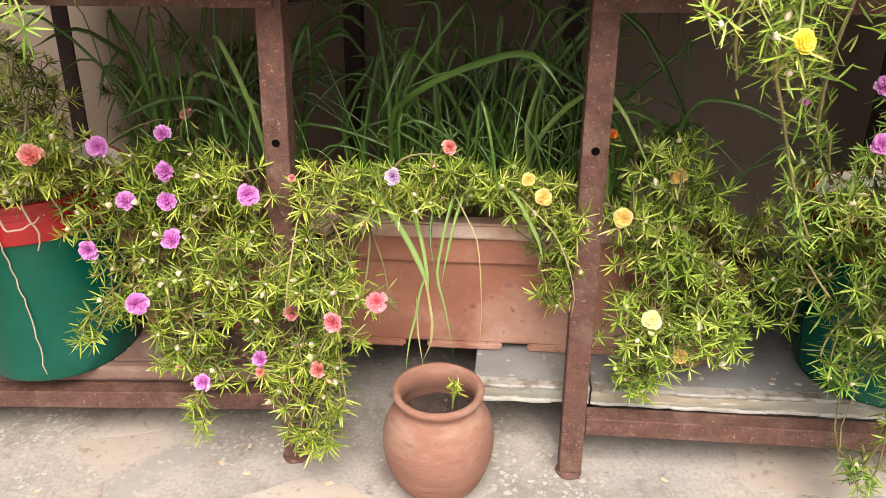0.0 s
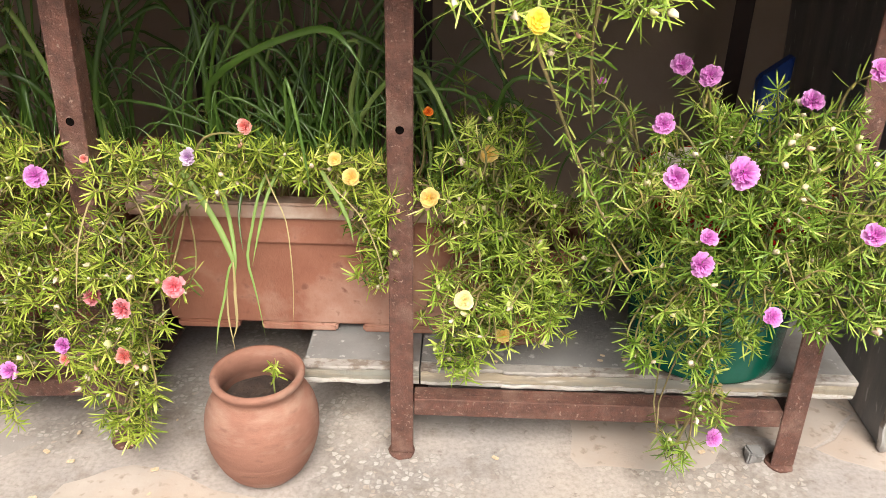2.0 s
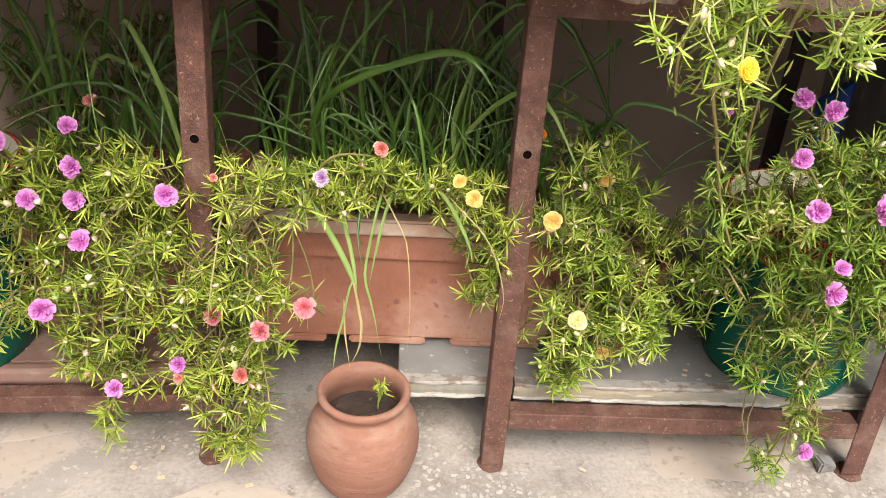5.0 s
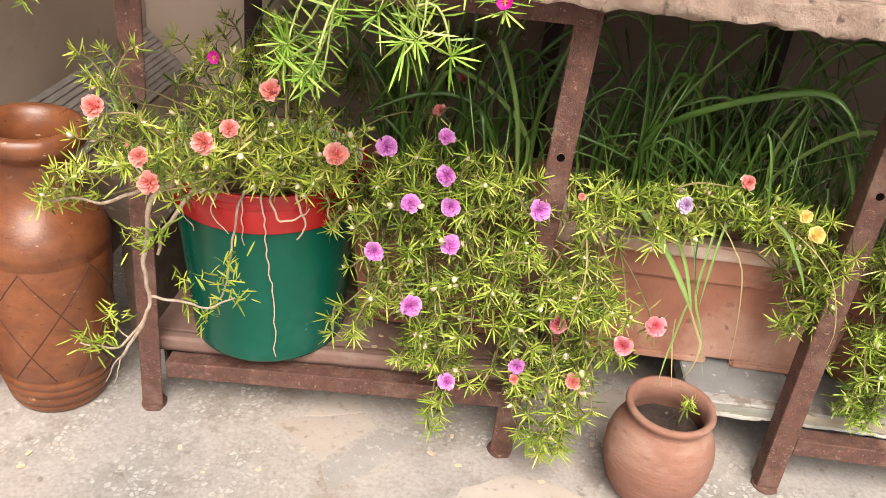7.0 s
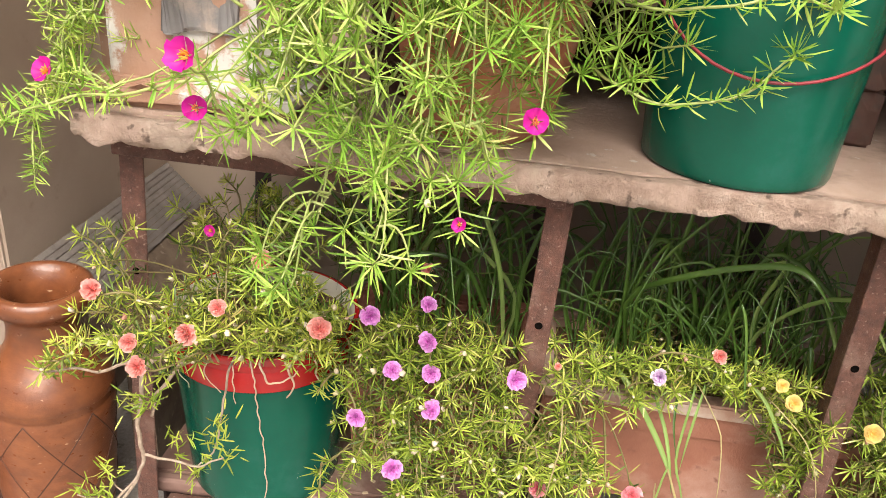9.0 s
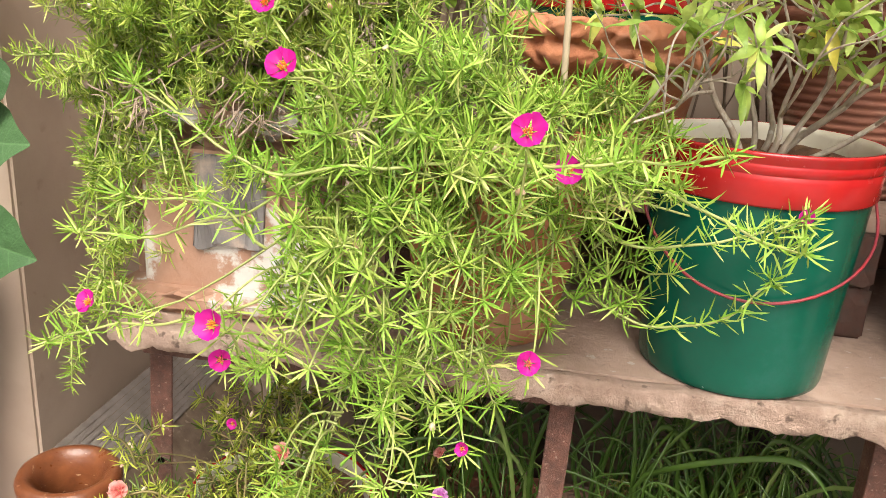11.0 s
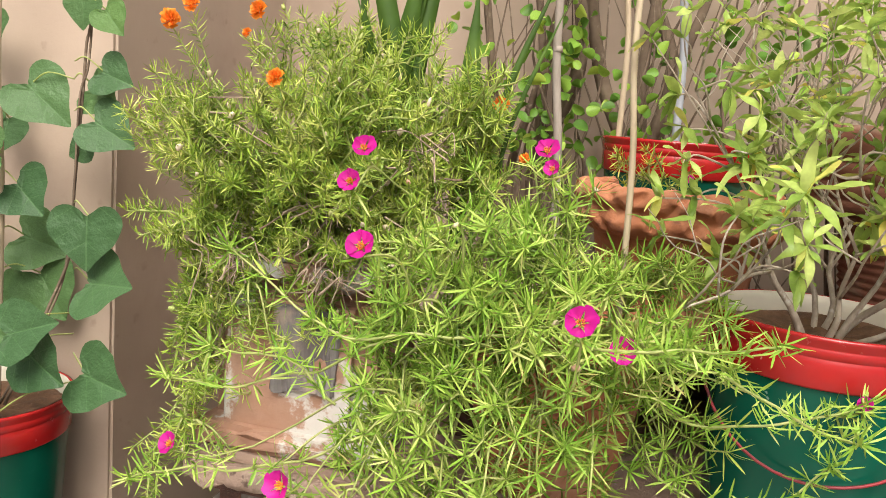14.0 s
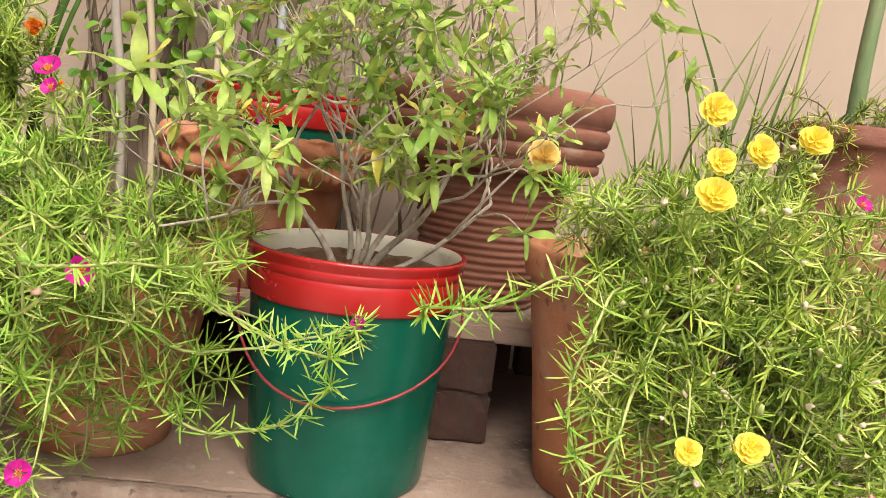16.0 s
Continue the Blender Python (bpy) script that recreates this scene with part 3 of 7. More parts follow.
def layered_slab(label, x0, x1, y0, y1, z0, z1, seed):
    """A split stone slab: its front shows a thin pale cap, a tan bed set back under it and a white lime crust, each with its own broken outline."""
    th = thing("lower_shelf_slab", ((x0 + x1) / 2, (y0 + y1) / 2, z0), label, "stone slab")
    part("slab", slab_bm(x0, x1, y0 + 0.020, y1, z0, z1, 0.002, 30, 0.0012), STONE_GREY, th, smooth=False)
    h = z1 - z0
    for nm, lo, hi, out, amp, chip, mat in (("cap_layer", 0.80, 0.985, 0.0016, 0.0020, 0.0032, STONE_CAP), ("middle_bed", 0.24, 0.79, 0.0035, 0.0018, 0.0, STONE_BED), ("lime_crust", 0.02, 0.23, 0.0022, 0.0020, 0.0030, STONE_CRUST)):
        n = int((x1 - x0) / 0.004)
        verts, faces = [], []
        for i in range(n + 1):
            x = x0 + (x1 - x0) * i / n
            p = Vector((x * 34, seed + 7 * lo, 0.5))
            yf = y0 + out + amp * (noise.noise(p) + 0.6 * noise.noise(p * 3.1))
            if noise.noise(Vector((x * 11, seed * 3 + lo * 11, 1.7))) > 0.12:
                yf += chip
            za = z0 + h * lo + 0.0022 * noise.noise(Vector((x * 26, seed, 4 + lo)))
            zb = z0 + h * hi + (0.0030 if hi < 0.9 else 0.0008) * noise.noise(Vector((x * 30, seed, 9 + hi)))
            verts += [(x, yf, za), (x, yf - 0.0006, (za + zb) / 2), (x, yf + 0.0008, zb), (x, y0 + 0.024, zb), (x, y0 + 0.024, za)]
        for i in range(n):
            faces += [(5 * i + k, 5 * i + (k + 1) % 5, 5 * i + 5 + (k + 1) % 5, 5 * i + 5 + k)[::-1] for k in range(5)]
        faces += [(0, 1, 2, 3, 4), tuple(5 * n + k for k in (4, 3, 2, 1, 0))]
        bm = bm_of(verts, faces)
        bmesh.ops.recalc_face_normals(bm, faces=bm.faces)
        part(nm, bm, mat, th, smooth=False)
    return th


layered_slab("short grey stone slab under the trough, with a chipped edge", 0.065, 0.260, 1.219, 1.86, 0.1202, 0.1555, 2.0)
layered_slab("grey stone shelf slab with a flaking white-crusted edge", 0.263, 0.985, 1.218, 1.86, 0.1202, 0.1560, 5.0)
# Added support for the trough's end; its dark colour stands for the shade below.
shelf_slab("lower_shelf_slab", "added stone slab set back under the trough, coloured dark for the shade", -0.212, 0.062, 1.40, 1.86, 0.1202, 0.1555, BRICK_SHADED, BRICK_SHADED, 20, 0.002)
shelf_slab("lower_shelf_plank", "reddish brown stone shelf slab, stained", -0.90, -0.215, 1.214, 1.86, 0.1080, 0.1400, PLANK, PLANK, 40, 0.0015, 0.048)
back_ledge = thing("back_ledge_slab", (0.2, 1.63, 1.03), "raised stone slab on bricks behind the upper shelf", "stone slab")
part("slab", slab_bm(-0.62, 1.05, 1.41, 1.90, 1.030, 1.060, 0.004, 40, 0.004), SANDSTONE, back_ledge, smooth=False)
for bx in (-0.50, 0.19, 0.90):
    pile = thing("brick_pile", (bx, 1.60, 0.853), "two stacked old clay bricks holding up the slab", "bricks", "brick supports")
    for k in range(2):
        for by in (1.50, 1.72):
            part("brick", slab_bm(bx - 0.052, bx + 0.052, by - 0.095, by + 0.095, 0.8532 + k * 0.0885, 0.9412 + k * 0.0885, 0.005, 4, 0.004, 30), BRICK_SHADED, pile, smooth=False)

# Added row hides the pale wall, so the gap under the ledge stays dark.
rear = thing("filler_brick_row", (0.2, 1.83, 0.853), "added row of bricks closing the dark gap under the raised slab", "bricks")
for k in range(2):
    for i in range(7):
        bx = -0.60 + 0.235 * i + 0.05 * k
        part("brick", slab_bm(bx, bx + 0.222, 1.83, 1.88, 0.8532 + k * 0.088, 0.9402 + k * 0.088, 0.005, 4, 0.004, 30), BRICK_SHADED, rear, smooth=False)

board = thing("upright_slab", (1.085, 1.6, 0), "black painted upright stone slab with a chipped white edge", "stone slab")
bb = slab_bm(1.068, 1.104, 1.244, 1.97, 0.0, 1.02, 0.003, 6, 0.003)
eb = slab_bm(1.062, 1.110, 1.226, 1.2435, 0.0, 1.02, 0.004, 4, 0.008, 24)
bmesh.ops.subdivide_edges(eb, edges=[e for e in eb.edges if abs(e.verts[0].co.z - e.verts[1].co.z) > 0.1], cuts=14, use_grid_fill=True)
for v in eb.verts:
    v.co.x += 0.006 * noise.noise(v.co * 22)
    v.co.y += 0.005 * noise.noise(v.co * 30 + Vector((4, 1, 2)))
for b_ in (bb, eb):
    for v in b_.verts:
        v.co.x -= 0.055 * v.co.z
part("panel", bb, BLACKBOARD, board, smooth=False)
part("front_edge", eb, WHITE_EDGE, board, "chipped white painted edge")
rubble = thing("stone_chip", (0.835, 1.20, 0), "small broken grey stone lying by the stand's foot", "stone")
part("stone", slab_bm(0.823, 0.850, 1.186, 1.214, -0.001, 0.024, 0.003, 3, 0.007, 40), STONE_GREY, rubble, smooth=False)
sheet = thing("blue_sheet", (0.90, 1.68, 0.1562), "folded bright blue plastic sheet standing behind the bucket", "plastic sheet")
blue_bm = slab_bm(0.885, 0.945, 1.66, 1.69, 0.1562, 0.565, 0.004, 6, 0.010, 12)
for v in blue_bm.verts:
    if v.co.z > 0.4:
        v.co.z += 0.8 * (v.co.x - 0.925)
part("sheet", blue_bm, BLUE, sheet)

louver = thing("ribbed_board", (-1.12, 1.62, 0), "grey weathered ribbed board leaning on the pillar", "board")
for k in range(10):
    s = k / 9
    bm = slab_bm(-0.0062, 0.0062, -0.30, 0.30, -0.004, 0.0005, 0.0012)
    bmesh.ops.transform(bm, verts=bm.verts, matrix=pose(-1.168 + 0.085 * s, 1.64, 0.470 - 0.085 * s, 0, 45, 0))
    part("rib", bm, SLATS, louver, smooth=False)
back = slab_bm(-0.068, 0.255, -0.30, 0.30, -0.010, -0.004, 0.002)
bmesh.ops.transform(back, verts=back.verts, matrix=pose(-1.1255, 1.64, 0.4275, 0, 45, 0))
part("back_sheet", back, DRY, louver, smooth=False)
# Prop added under the ribs, coloured dark brown to pass for the shaded wall.
foot_board = slab_bm(-1.005, -0.955, 1.36, 1.92, 0.0, 0.256, 0.003)
part("added_leg_board", foot_board, DRY, louver, smooth=False)


# ---- pots ----
def soil_bm(centre, r, z, squash=(1, 1)):
    bm = lathe_bm([(r * f, 0.004 * math.cos(f * 9)) for f in (1.0, 0.85, 0.7, 0.5, 0.3, 0.15)] + [(0, 0.006)], (centre[0], centre[1], z), 64, 0.0, squash)
    for v in bm.verts:
        inner = min(1.0, 1.25 - math.hypot((v.co.x - centre[0]) / squash[0], (v.co.y - centre[1]) / squash[1]) / r)
        v.co.z += inner * (0.012 * noise.noise(v.co * 40) + 0.007 * noise.noise(v.co * 110))
    return bm


def bucket(x, y, z, h, r, rb, label, handle=0.0, group="green buckets"):
    th = thing("plastic_bucket", (x, y, z), label, "bucket", group)
    c = (x, y, z)
    z1 = h - 0.060
    rr = r * 0.945
    k = lambda zz: rb + (rr - rb) * zz / z1  # noqa: E731
    body = [(0, 0.004), (rb - 0.008, 0.003), (rb - 0.004, 0.0), (rb - 0.001, 0.002), (rb + 0.001, 0.008)] + [(k(z1 * s), z1 * s) for s in (0.1, 0.25, 0.5, 0.75, 0.97)] + [(rr + 0.001, z1), (rr, h - 0.012), (rr - 0.0035, h - 0.012), (rr - 0.004, z1), (k(z1 * 0.8) - 0.004, z1 * 0.8)]
    part("body", lathe_bm(body, c, 64), GREEN, th)
    ring = [(rr + 0.002, z1 - 0.008), (r - 0.0055, z1 - 0.008), (r - 0.0035, z1 - 0.005), (r - 0.003, z1 + 0.020), (r - 0.0026, z1 + 0.030), (r - 0.0036, z1 + 0.0312), (r - 0.0036, z1 + 0.0325), (r - 0.0020, z1 + 0.0337), (r - 0.0012, z1 + 0.044), (r - 0.0022, z1 + 0.0450), (r - 0.0010, z1 + 0.0462), (r - 0.0004, h - 0.007), (r + 0.0012, h - 0.005), (r + 0.001, h - 0.001), (r - 0.003, h), (rr + 0.003, h - 0.001), (rr + 0.0015, h - 0.004), (rr + 0.0015, z1 + 0.002), (rr + 0.002, z1 - 0.008)]
    part("rim_ring", lathe_bm(ring, c, 64), RED, th, "glossy red plastic lid ring")
    part("lining", lathe_bm([(rr + 0.0024, h - 0.0004), (rr + 0.0008, h - 0.0014), (rr - 0.0040, h - 0.010), (rr - 0.0052, h - 0.03), (rr - 0.012, h - 0.075)], c, 64), PALE_INSIDE, th, "pale inner wall")
    part("soil", soil_bm(c, rr - 0.0050, z + h - 0.027), SOIL, th)
    if handle is not None:
        pts = []
        for i in range(25):
            a = math.pi * i / 24
            lx, dz = math.cos(a) * (r + 0.006), -math.sin(a) ** 0.8 * 0.125
            px, py = lx, -math.sqrt(max((r + 0.006) ** 2 - lx * lx, 0)) * (0.93 - 0.02 * math.sin(a))
            ca, sa = math.cos(radians(handle)), math.sin(radians(handle))
            pts.append((x + px * ca - py * sa, y + px * sa + py * ca, z + z1 - 0.004 + dz + 0.012 * math.sin(a * 2)))
        part("handle", tube_bm(pts, 0.0021, sides=8), WIRE, th, "thin red wire carrying handle")
    return th


bucket(0.006, 1.262, 0.853, 0.336, 0.155, 0.128, "green plastic paint bucket with a red rim, holding a shrub", 8)
bucket(-0.698, 1.296, 0.1515, 0.335, 0.163, 0.134, "green plastic bucket with a red rim, hung over with roots", None)
bucket(0.752, 1.327, 0.1565, 0.310, 0.152, 0.128, "green plastic bucket half hidden by a pink moss rose", None)
bucket(-1.335, 1.165, 0.565, 0.315, 0.150, 0.124, "green plastic bucket with a red rim on a carved pedestal", None)
bucket(-0.205, 1.775, 1.060, 0.345, 0.155, 0.128, "green plastic bucket with a red rim at the back wall", None)
bucket(1.50, 1.66, 0.0, 0.315, 0.152, 0.124, "green plastic bucket standing on the floor by the slab", None)


def round_pot(name, x, y, z, profile, mat, label, category="flower pot", soil=None, wobble=0.01, seg=56, group="", soil_mat=SOIL):
    th = thing(name, (x, y, z), label, category, group)
    part("body", lathe_bm(profile, (x, y, z), seg, wobble), mat, th)
    if soil:
        part("soil", soil_bm((x, y), soil[0], z + soil[1]), soil_mat, th)
    return th


def wall_pot(h, rb, rr, lip, t=0.010, ribs=0, rib=0.003, lip_h=0.035):
    """Profile of a flower pot: a flared wall, ribs if any, a thick lip and the inside."""
    p = [(0, 0.002), (rb - 0.004, 0.0), (rb, 0.004)]
    n = max(8, ribs * 4)
    for i in range(1, n + 1):
        s = i / n
        p.append((rb + (rr - rb) * s + (rib * math.sin(2 * math.pi * ribs * s) if ribs else 0), 0.004 + (h - lip_h - 0.006) * s))
    p += [(rr + lip * 0.8, h - lip_h), (rr + lip, h - lip_h + 0.006), (rr + lip, h - 0.006), (rr + lip - 0.004, h), (rr - t + 0.004, h), (rr - t, h - 0.005), (rr - t - 0.004, h - 0.06), (rb, h * 0.55)]
    return p


# small unglazed water pot on the floor
pot_profile = [(0, 0.003), (0.050, 0.0), (0.056, 0.004), (0.064, 0.013), (0.070, 0.020)]
for k in range(46):  # throwing lines left by the fingers
    z = 0.022 + 0.128 * k / 45
    s = (z - 0.020) / 0.092
    body = 0.070 + 0.0265 * math.sin(min(s, 1.0) * math.pi / 2) ** 0.85 - 0.0075 * max(0.0, s - 1.0) ** 2 / 0.17
    deep = 0.0011 if 0.035 < z < 0.095 else 0.0004
    pot_profile.append((body + deep * math.sin(z * 950 + 2 * math.sin(z * 140)), z))
pot_profile += [(0.078, 0.170), (0.069, 0.180), (0.0675, 0.186), (0.072, 0.194), (0.0775, 0.200), (0.0785, 0.205), (0.0765, 0.210), (0.071, 0.211), (0.066, 0.207), (0.062, 0.195), (0.061, 0.180), (0.070, 0.165), (0.076, 0.14)]
round_pot("clay_pot", 0.012, 1.142, 0.0, [(r * 0.94, z * 0.945) for r, z in pot_profile], CLAY, "small round unglazed clay water pot standing on the floor", soil=(0.064, 0.146), wobble=0.012, soil_mat=SOIL_DAMP)

# tall brown vase with cut diamond pattern
vase_profile = [(0, 0.003), (0.070, 0.0), (0.078, 0.004), (0.0845, 0.018), (0.0820, 0.0215), (0.0862, 0.025), (0.0895, 0.040), (0.0868, 0.0435), (0.0912, 0.047), (0.0935, 0.060), (0.0908, 0.0635), (0.0948, 0.067), (0.0962, 0.080), (0.0938, 0.0835), (0.0975, 0.088), (0.1005, 0.15), (0.1035, 0.22), (0.106, 0.29), (0.1065, 0.315), (0.1035, 0.319), (0.1072, 0.323), (0.1042, 0.328), (0.1078, 0.333), (0.106, 0.345), (0.099, 0.365), (0.085, 0.387), (0.070, 0.406), (0.061, 0.425), (0.0575, 0.45), (0.0585, 0.475), (0.066, 0.487), (0.079, 0.497)]
vase_profile += [(0.0855, 0.507), (0.0865, 0.517), (0.082, 0.528), (0.074, 0.532), (0.066, 0.529), (0.058, 0.518), (0.050, 0.495), (0.048, 0.45), (0.080, 0.38), (0.085, 0.3)]
VX, VY = -1.073, 1.206
vase = round_pot("floor_vase", VX, VY, 0.0, vase_profile, VASE, "tall polished brown clay floor vase with incised diamonds", "vase", None, 0.006, 72)
for k in range(6):
    for sgn in (1, -1):
        pts = []
        for i in range(17):
            s = i / 16
            a = radians(60 * k + 38 + sgn * 80 * s)
            z = 0.314 - 0.224 * s
            r = 0.0971 + 0.0096 * (1 - s) ** 0.8
            pts.append((VX + r * math.cos(a), VY + r * math.sin(a), z))
        part("incised_line", tube_bm(pts, 0.0012, sides=5), VASE_CUT, vase)

vase.rotation_euler = (0, radians(2.7), 0)

# carved pedestal at the pillar
ped = thing("carved_pedestal", (-1.325, 1.15, 0), "carved pinkish stone pedestal, chipped", "pedestal")
part("base", lathe_bm([(0, 0), (0.150, 0.0), (0.155, 0.012), (0.150, 0.04), (0.140, 0.065), (0.128, 0.085), (0.105, 0.10), (0, 0.10)], (-1.318, 1.12, 0), 16, 0.05), PEDESTAL, ped, smooth=False)
part("ring", lathe_bm([(0, 0.10), (0.100, 0.10), (0.122, 0.112), (0.130, 0.135), (0.122, 0.160), (0.100, 0.172), (0, 0.172)], (-1.318, 1.12, 0), 20, 0.06), PEDESTAL, ped)
part("shaft", lathe_bm([(0, 0.172), (0.088, 0.172), (0.078, 0.24), (0.078, 0.46), (0.095, 0.52), (0.125, 0.54), (0.128, 0.565), (0, 0.565)], (-1.322, 1.14, 0), 24, 0.02), PEDESTAL, ped)


def trough(name, x0, x1, y0, y1, z, h, mat, rim_mat, label, taper=0.02):
    """A long terracotta planter with a folded rim, a step line below it and two feet a side."""
    th = thing(name, ((x0 + x1) / 2, (y0 + y1) / 2, z), label, "planter")
    foot = 0.012
    bm = slab_bm(x0, x1, y0, y1, z + foot, z + h - 0.028, 0.006)
    for v in bm.verts:
        s = (v.co.z - z) / h
        k = taper * (1 - s)
        v.co.x += k if v.co.x < (x0 + x1) / 2 else -k
        v.co.y += k if v.co.y < (y0 + y1) / 2 else -k
    part("body", bm, mat, th, smooth=False)
    part("upper_band", slab_bm(x0 + 0.002, x1 - 0.002, y0 - 0.003, y1 + 0.003, z + h - 0.078, z + h - 0.026, 0.003), mat, th, smooth=False)
    t = 0.020
    for nm, a in (("rim", (x0 - 0.014, x1 + 0.014, y0 - 0.014, y0 + t, 0)), ("rim", (x0 - 0.014, x1 + 0.014, y1 - t, y1 + 0.014, 0)), ("rim", (x0 - 0.014, x0 + t, y0 + t, y1 - t, 0)), ("rim", (x1 - t, x1 + 0.014, y0 + t, y1 - t, 0))):
        part(nm, slab_bm(*a[:4], z + h - 0.028, z + h, 0.004, 0, 0), rim_mat, th, "worn pale rim", smooth=False)
    L = x1 - x0
    for fx0, fx1 in ((x0 + 0.03, x0 + 0.14), (x0 + 0.18, x0 + 0.315), (x0 + 0.36, x1 - 0.03)):
        if fx1 > fx0 and fx1 < x1:
            part("foot", slab_bm(fx0, fx1, y0 + taper - 0.004, y1 - taper, z, z + foot + 0.004, 0.004), mat, th, smooth=False)
    soil = bmesh.new()
    bmesh.ops.create_grid(soil, x_segments=30, y_segments=12, size=0.5)
    for v in soil.verts:
        v.co = Vector(((x0 + x1) / 2 + v.co.x * (L - 2 * t), (y0 + y1) / 2 + v.co.y * (y1 - y0 - 2 * t), z + h - 0.020))
        v.co.z += 0.01 * noise.noise(v.co * 30)
    part("soil", soil, SOIL, th)
    return th


trough("terracotta_trough", -0.205, 0.345, 1.304, 1.54, 0.1562, 0.262, TERRA, TERRA_RIM, "long orange terracotta planter trough with a worn pale rim")
trough("terracotta_trough", -0.555, -0.232, 1.284, 1.52, 0.1735, 0.262, TERRA_DARK, TERRA_DARK, "dark old terracotta planter trough overgrown with moss rose")
round_pot("terracotta_pot", 0.415, 1.38, 0.1565, wall_pot(0.19, 0.09, 0.115, 0.010), TERRA_DARK, "dark terracotta pot hidden under moss rose", soil=(0.103, 0.165))

# pots on the upper shelf
box = thing("square_planter", (-0.78, 1.34, 0.853), "square clay planter with peeling white and grey paint", "planter")
part("body", slab_bm(-0.915, -0.635, 1.205, 1.48, 0.8532, 1.145, 0.035, 8, 0.006, segments=3), PEELING, box, smooth=False)
part("rim", slab_bm(-0.930, -0.620, 1.190, 1.495, 1.145, 1.185, 0.012, 10, 0.008), PEELING, box, smooth=False)
part("painted_panel", slab_bm(-0.800, -0.690, 1.1985, 1.2075, 0.965, 1.105, 0.003, 14, 0.016, 26), GREY_PAINT, box, "grey painted raised panel", smooth=False)
part("soil", soil_bm((-0.775, 1.34), 0.13, 1.187), SOIL, box)
part("foot", slab_bm(-0.935, -0.615, 1.180, 1.50, 0.8535, 0.8950, 0.012, 10, 0.010), PEELING, box, smooth=False)
round_pot("terracotta_pot", -0.360, 1.305, 0.853, wall_pot(0.27, 0.105, 0.150, 0.014), TERRA_ORANGE, "orange terracotta pot overgrown with magenta moss rose", soil=(0.136, 0.245))
round_pot("terracotta_pot", 0.420, 1.300, 0.853, wall_pot(0.365, 0.110, 0.155, 0.012, lip_h=0.045), TERRA_ORANGE, "tall orange terracotta pot under a yellow moss rose", soil=(0.144, 0.335))

# pots on the raised ledge
carved = round_pot("carved_pot", -0.196, 1.585, 1.060, wall_pot(0.262, 0.115, 0.160, 0.004), TERRA_ORANGE, "terracotta pot with a thick leaf-carved rim", soil=(0.14, 0.235))
rim_line = smooth_path([(0.156, 0, 0.180), (0.172, 0, 0.186), (0.186, 0, 0.203), (0.178, 0, 0.222), (0.188, 0, 0.242), (0.180, 0, 0.260), (0.162, 0, 0.266), (0.150, 0, 0.258)], 34)
carved_bm = lathe_bm([(p.x, p.z) for p in rim_line], (-0.196, 1.585, 1.060), 220, 0.03)
for v in carved_bm.verts:
    out = Vector((v.co.x + 0.196, v.co.y - 1.585, 0)).normalized()
    a = math.atan2(out.y, out.x)
    leafy = abs(math.sin(9 * a + 46 * (v.co.z - 1.28) * (1 if math.sin(4.5 * a) > 0 else -1)))
    ridge = 1 - abs(noise.noise(v.co * 34)) * 2.4
    chip = noise.noise(v.co * 13 + Vector((3, 1, 8)))
    v.co += out * (0.010 * leafy**0.6 + 0.006 * ridge + 0.003 * noise.noise(v.co * 120) - 0.010 - (0.012 * (chip - 0.25) if chip > 0.25 else 0))
    v.co.z += 0.006 * noise.noise(v.co * 30)
part("carved_rim", carved_bm, TERRA_ORANGE, carved, "rim carved with leaves")
ribbed = round_pot("ribbed_pot", 0.215, 1.610, 1.060, wall_pot(0.372, 0.105, 0.158, 0.0, ribs=24, rib=0.0024), TERRA_DARK, "large dark terracotta pot with ribbed walls and rim", soil=(0.16, 0.34))
part("ribbed_rim", lathe_bm([(0.156, 0.252), (0.184, 0.254), (0.192, 0.260), (0.192, 0.272), (0.186, 0.275), (0.194, 0.280), (0.198, 0.293), (0.197, 0.300), (0.191, 0.304), (0.200, 0.309), (0.204, 0.325), (0.202, 0.333), (0.195, 0.337), (0.203, 0.343), (0.207, 0.364), (0.206, 0.381), (0.200, 0.391), (0.188, 0.396), (0.160, 0.396), (0.152, 0.387)], (0.215, 1.610, 1.060), 64, 0.012), TERRA_DARK, ribbed, "heavy rim of stacked ridges")
round_pot("terracotta_pot", 0.880, 1.620, 1.060, wall_pot(0.40, 0.10, 0.125, 0.012), TERRA_DARK, "brown terracotta pot holding a thick green stem", soil=(0.11, 0.37))

# ---- plants ----
def unit(v):
    return v / np.maximum(np.linalg.norm(v, axis=-1, keepdims=True), 1e-9)


def bezier(P, s):
    """Points and tangents of cubic curves P (n, 4, 3) at s (n, k)."""
    s = s[..., None]
    a, b, c, d = (P[:, None, i] for i in range(4))
    r = 1 - s
    pos = r**3 * a + 3 * r * r * s * b + 3 * r * s * s * c + s**3 * d
    tan = unit(3 * r * r * (b - a) + 6 * r * s * (c - b) + 3 * s * s * (d - c))
    return pos, tan


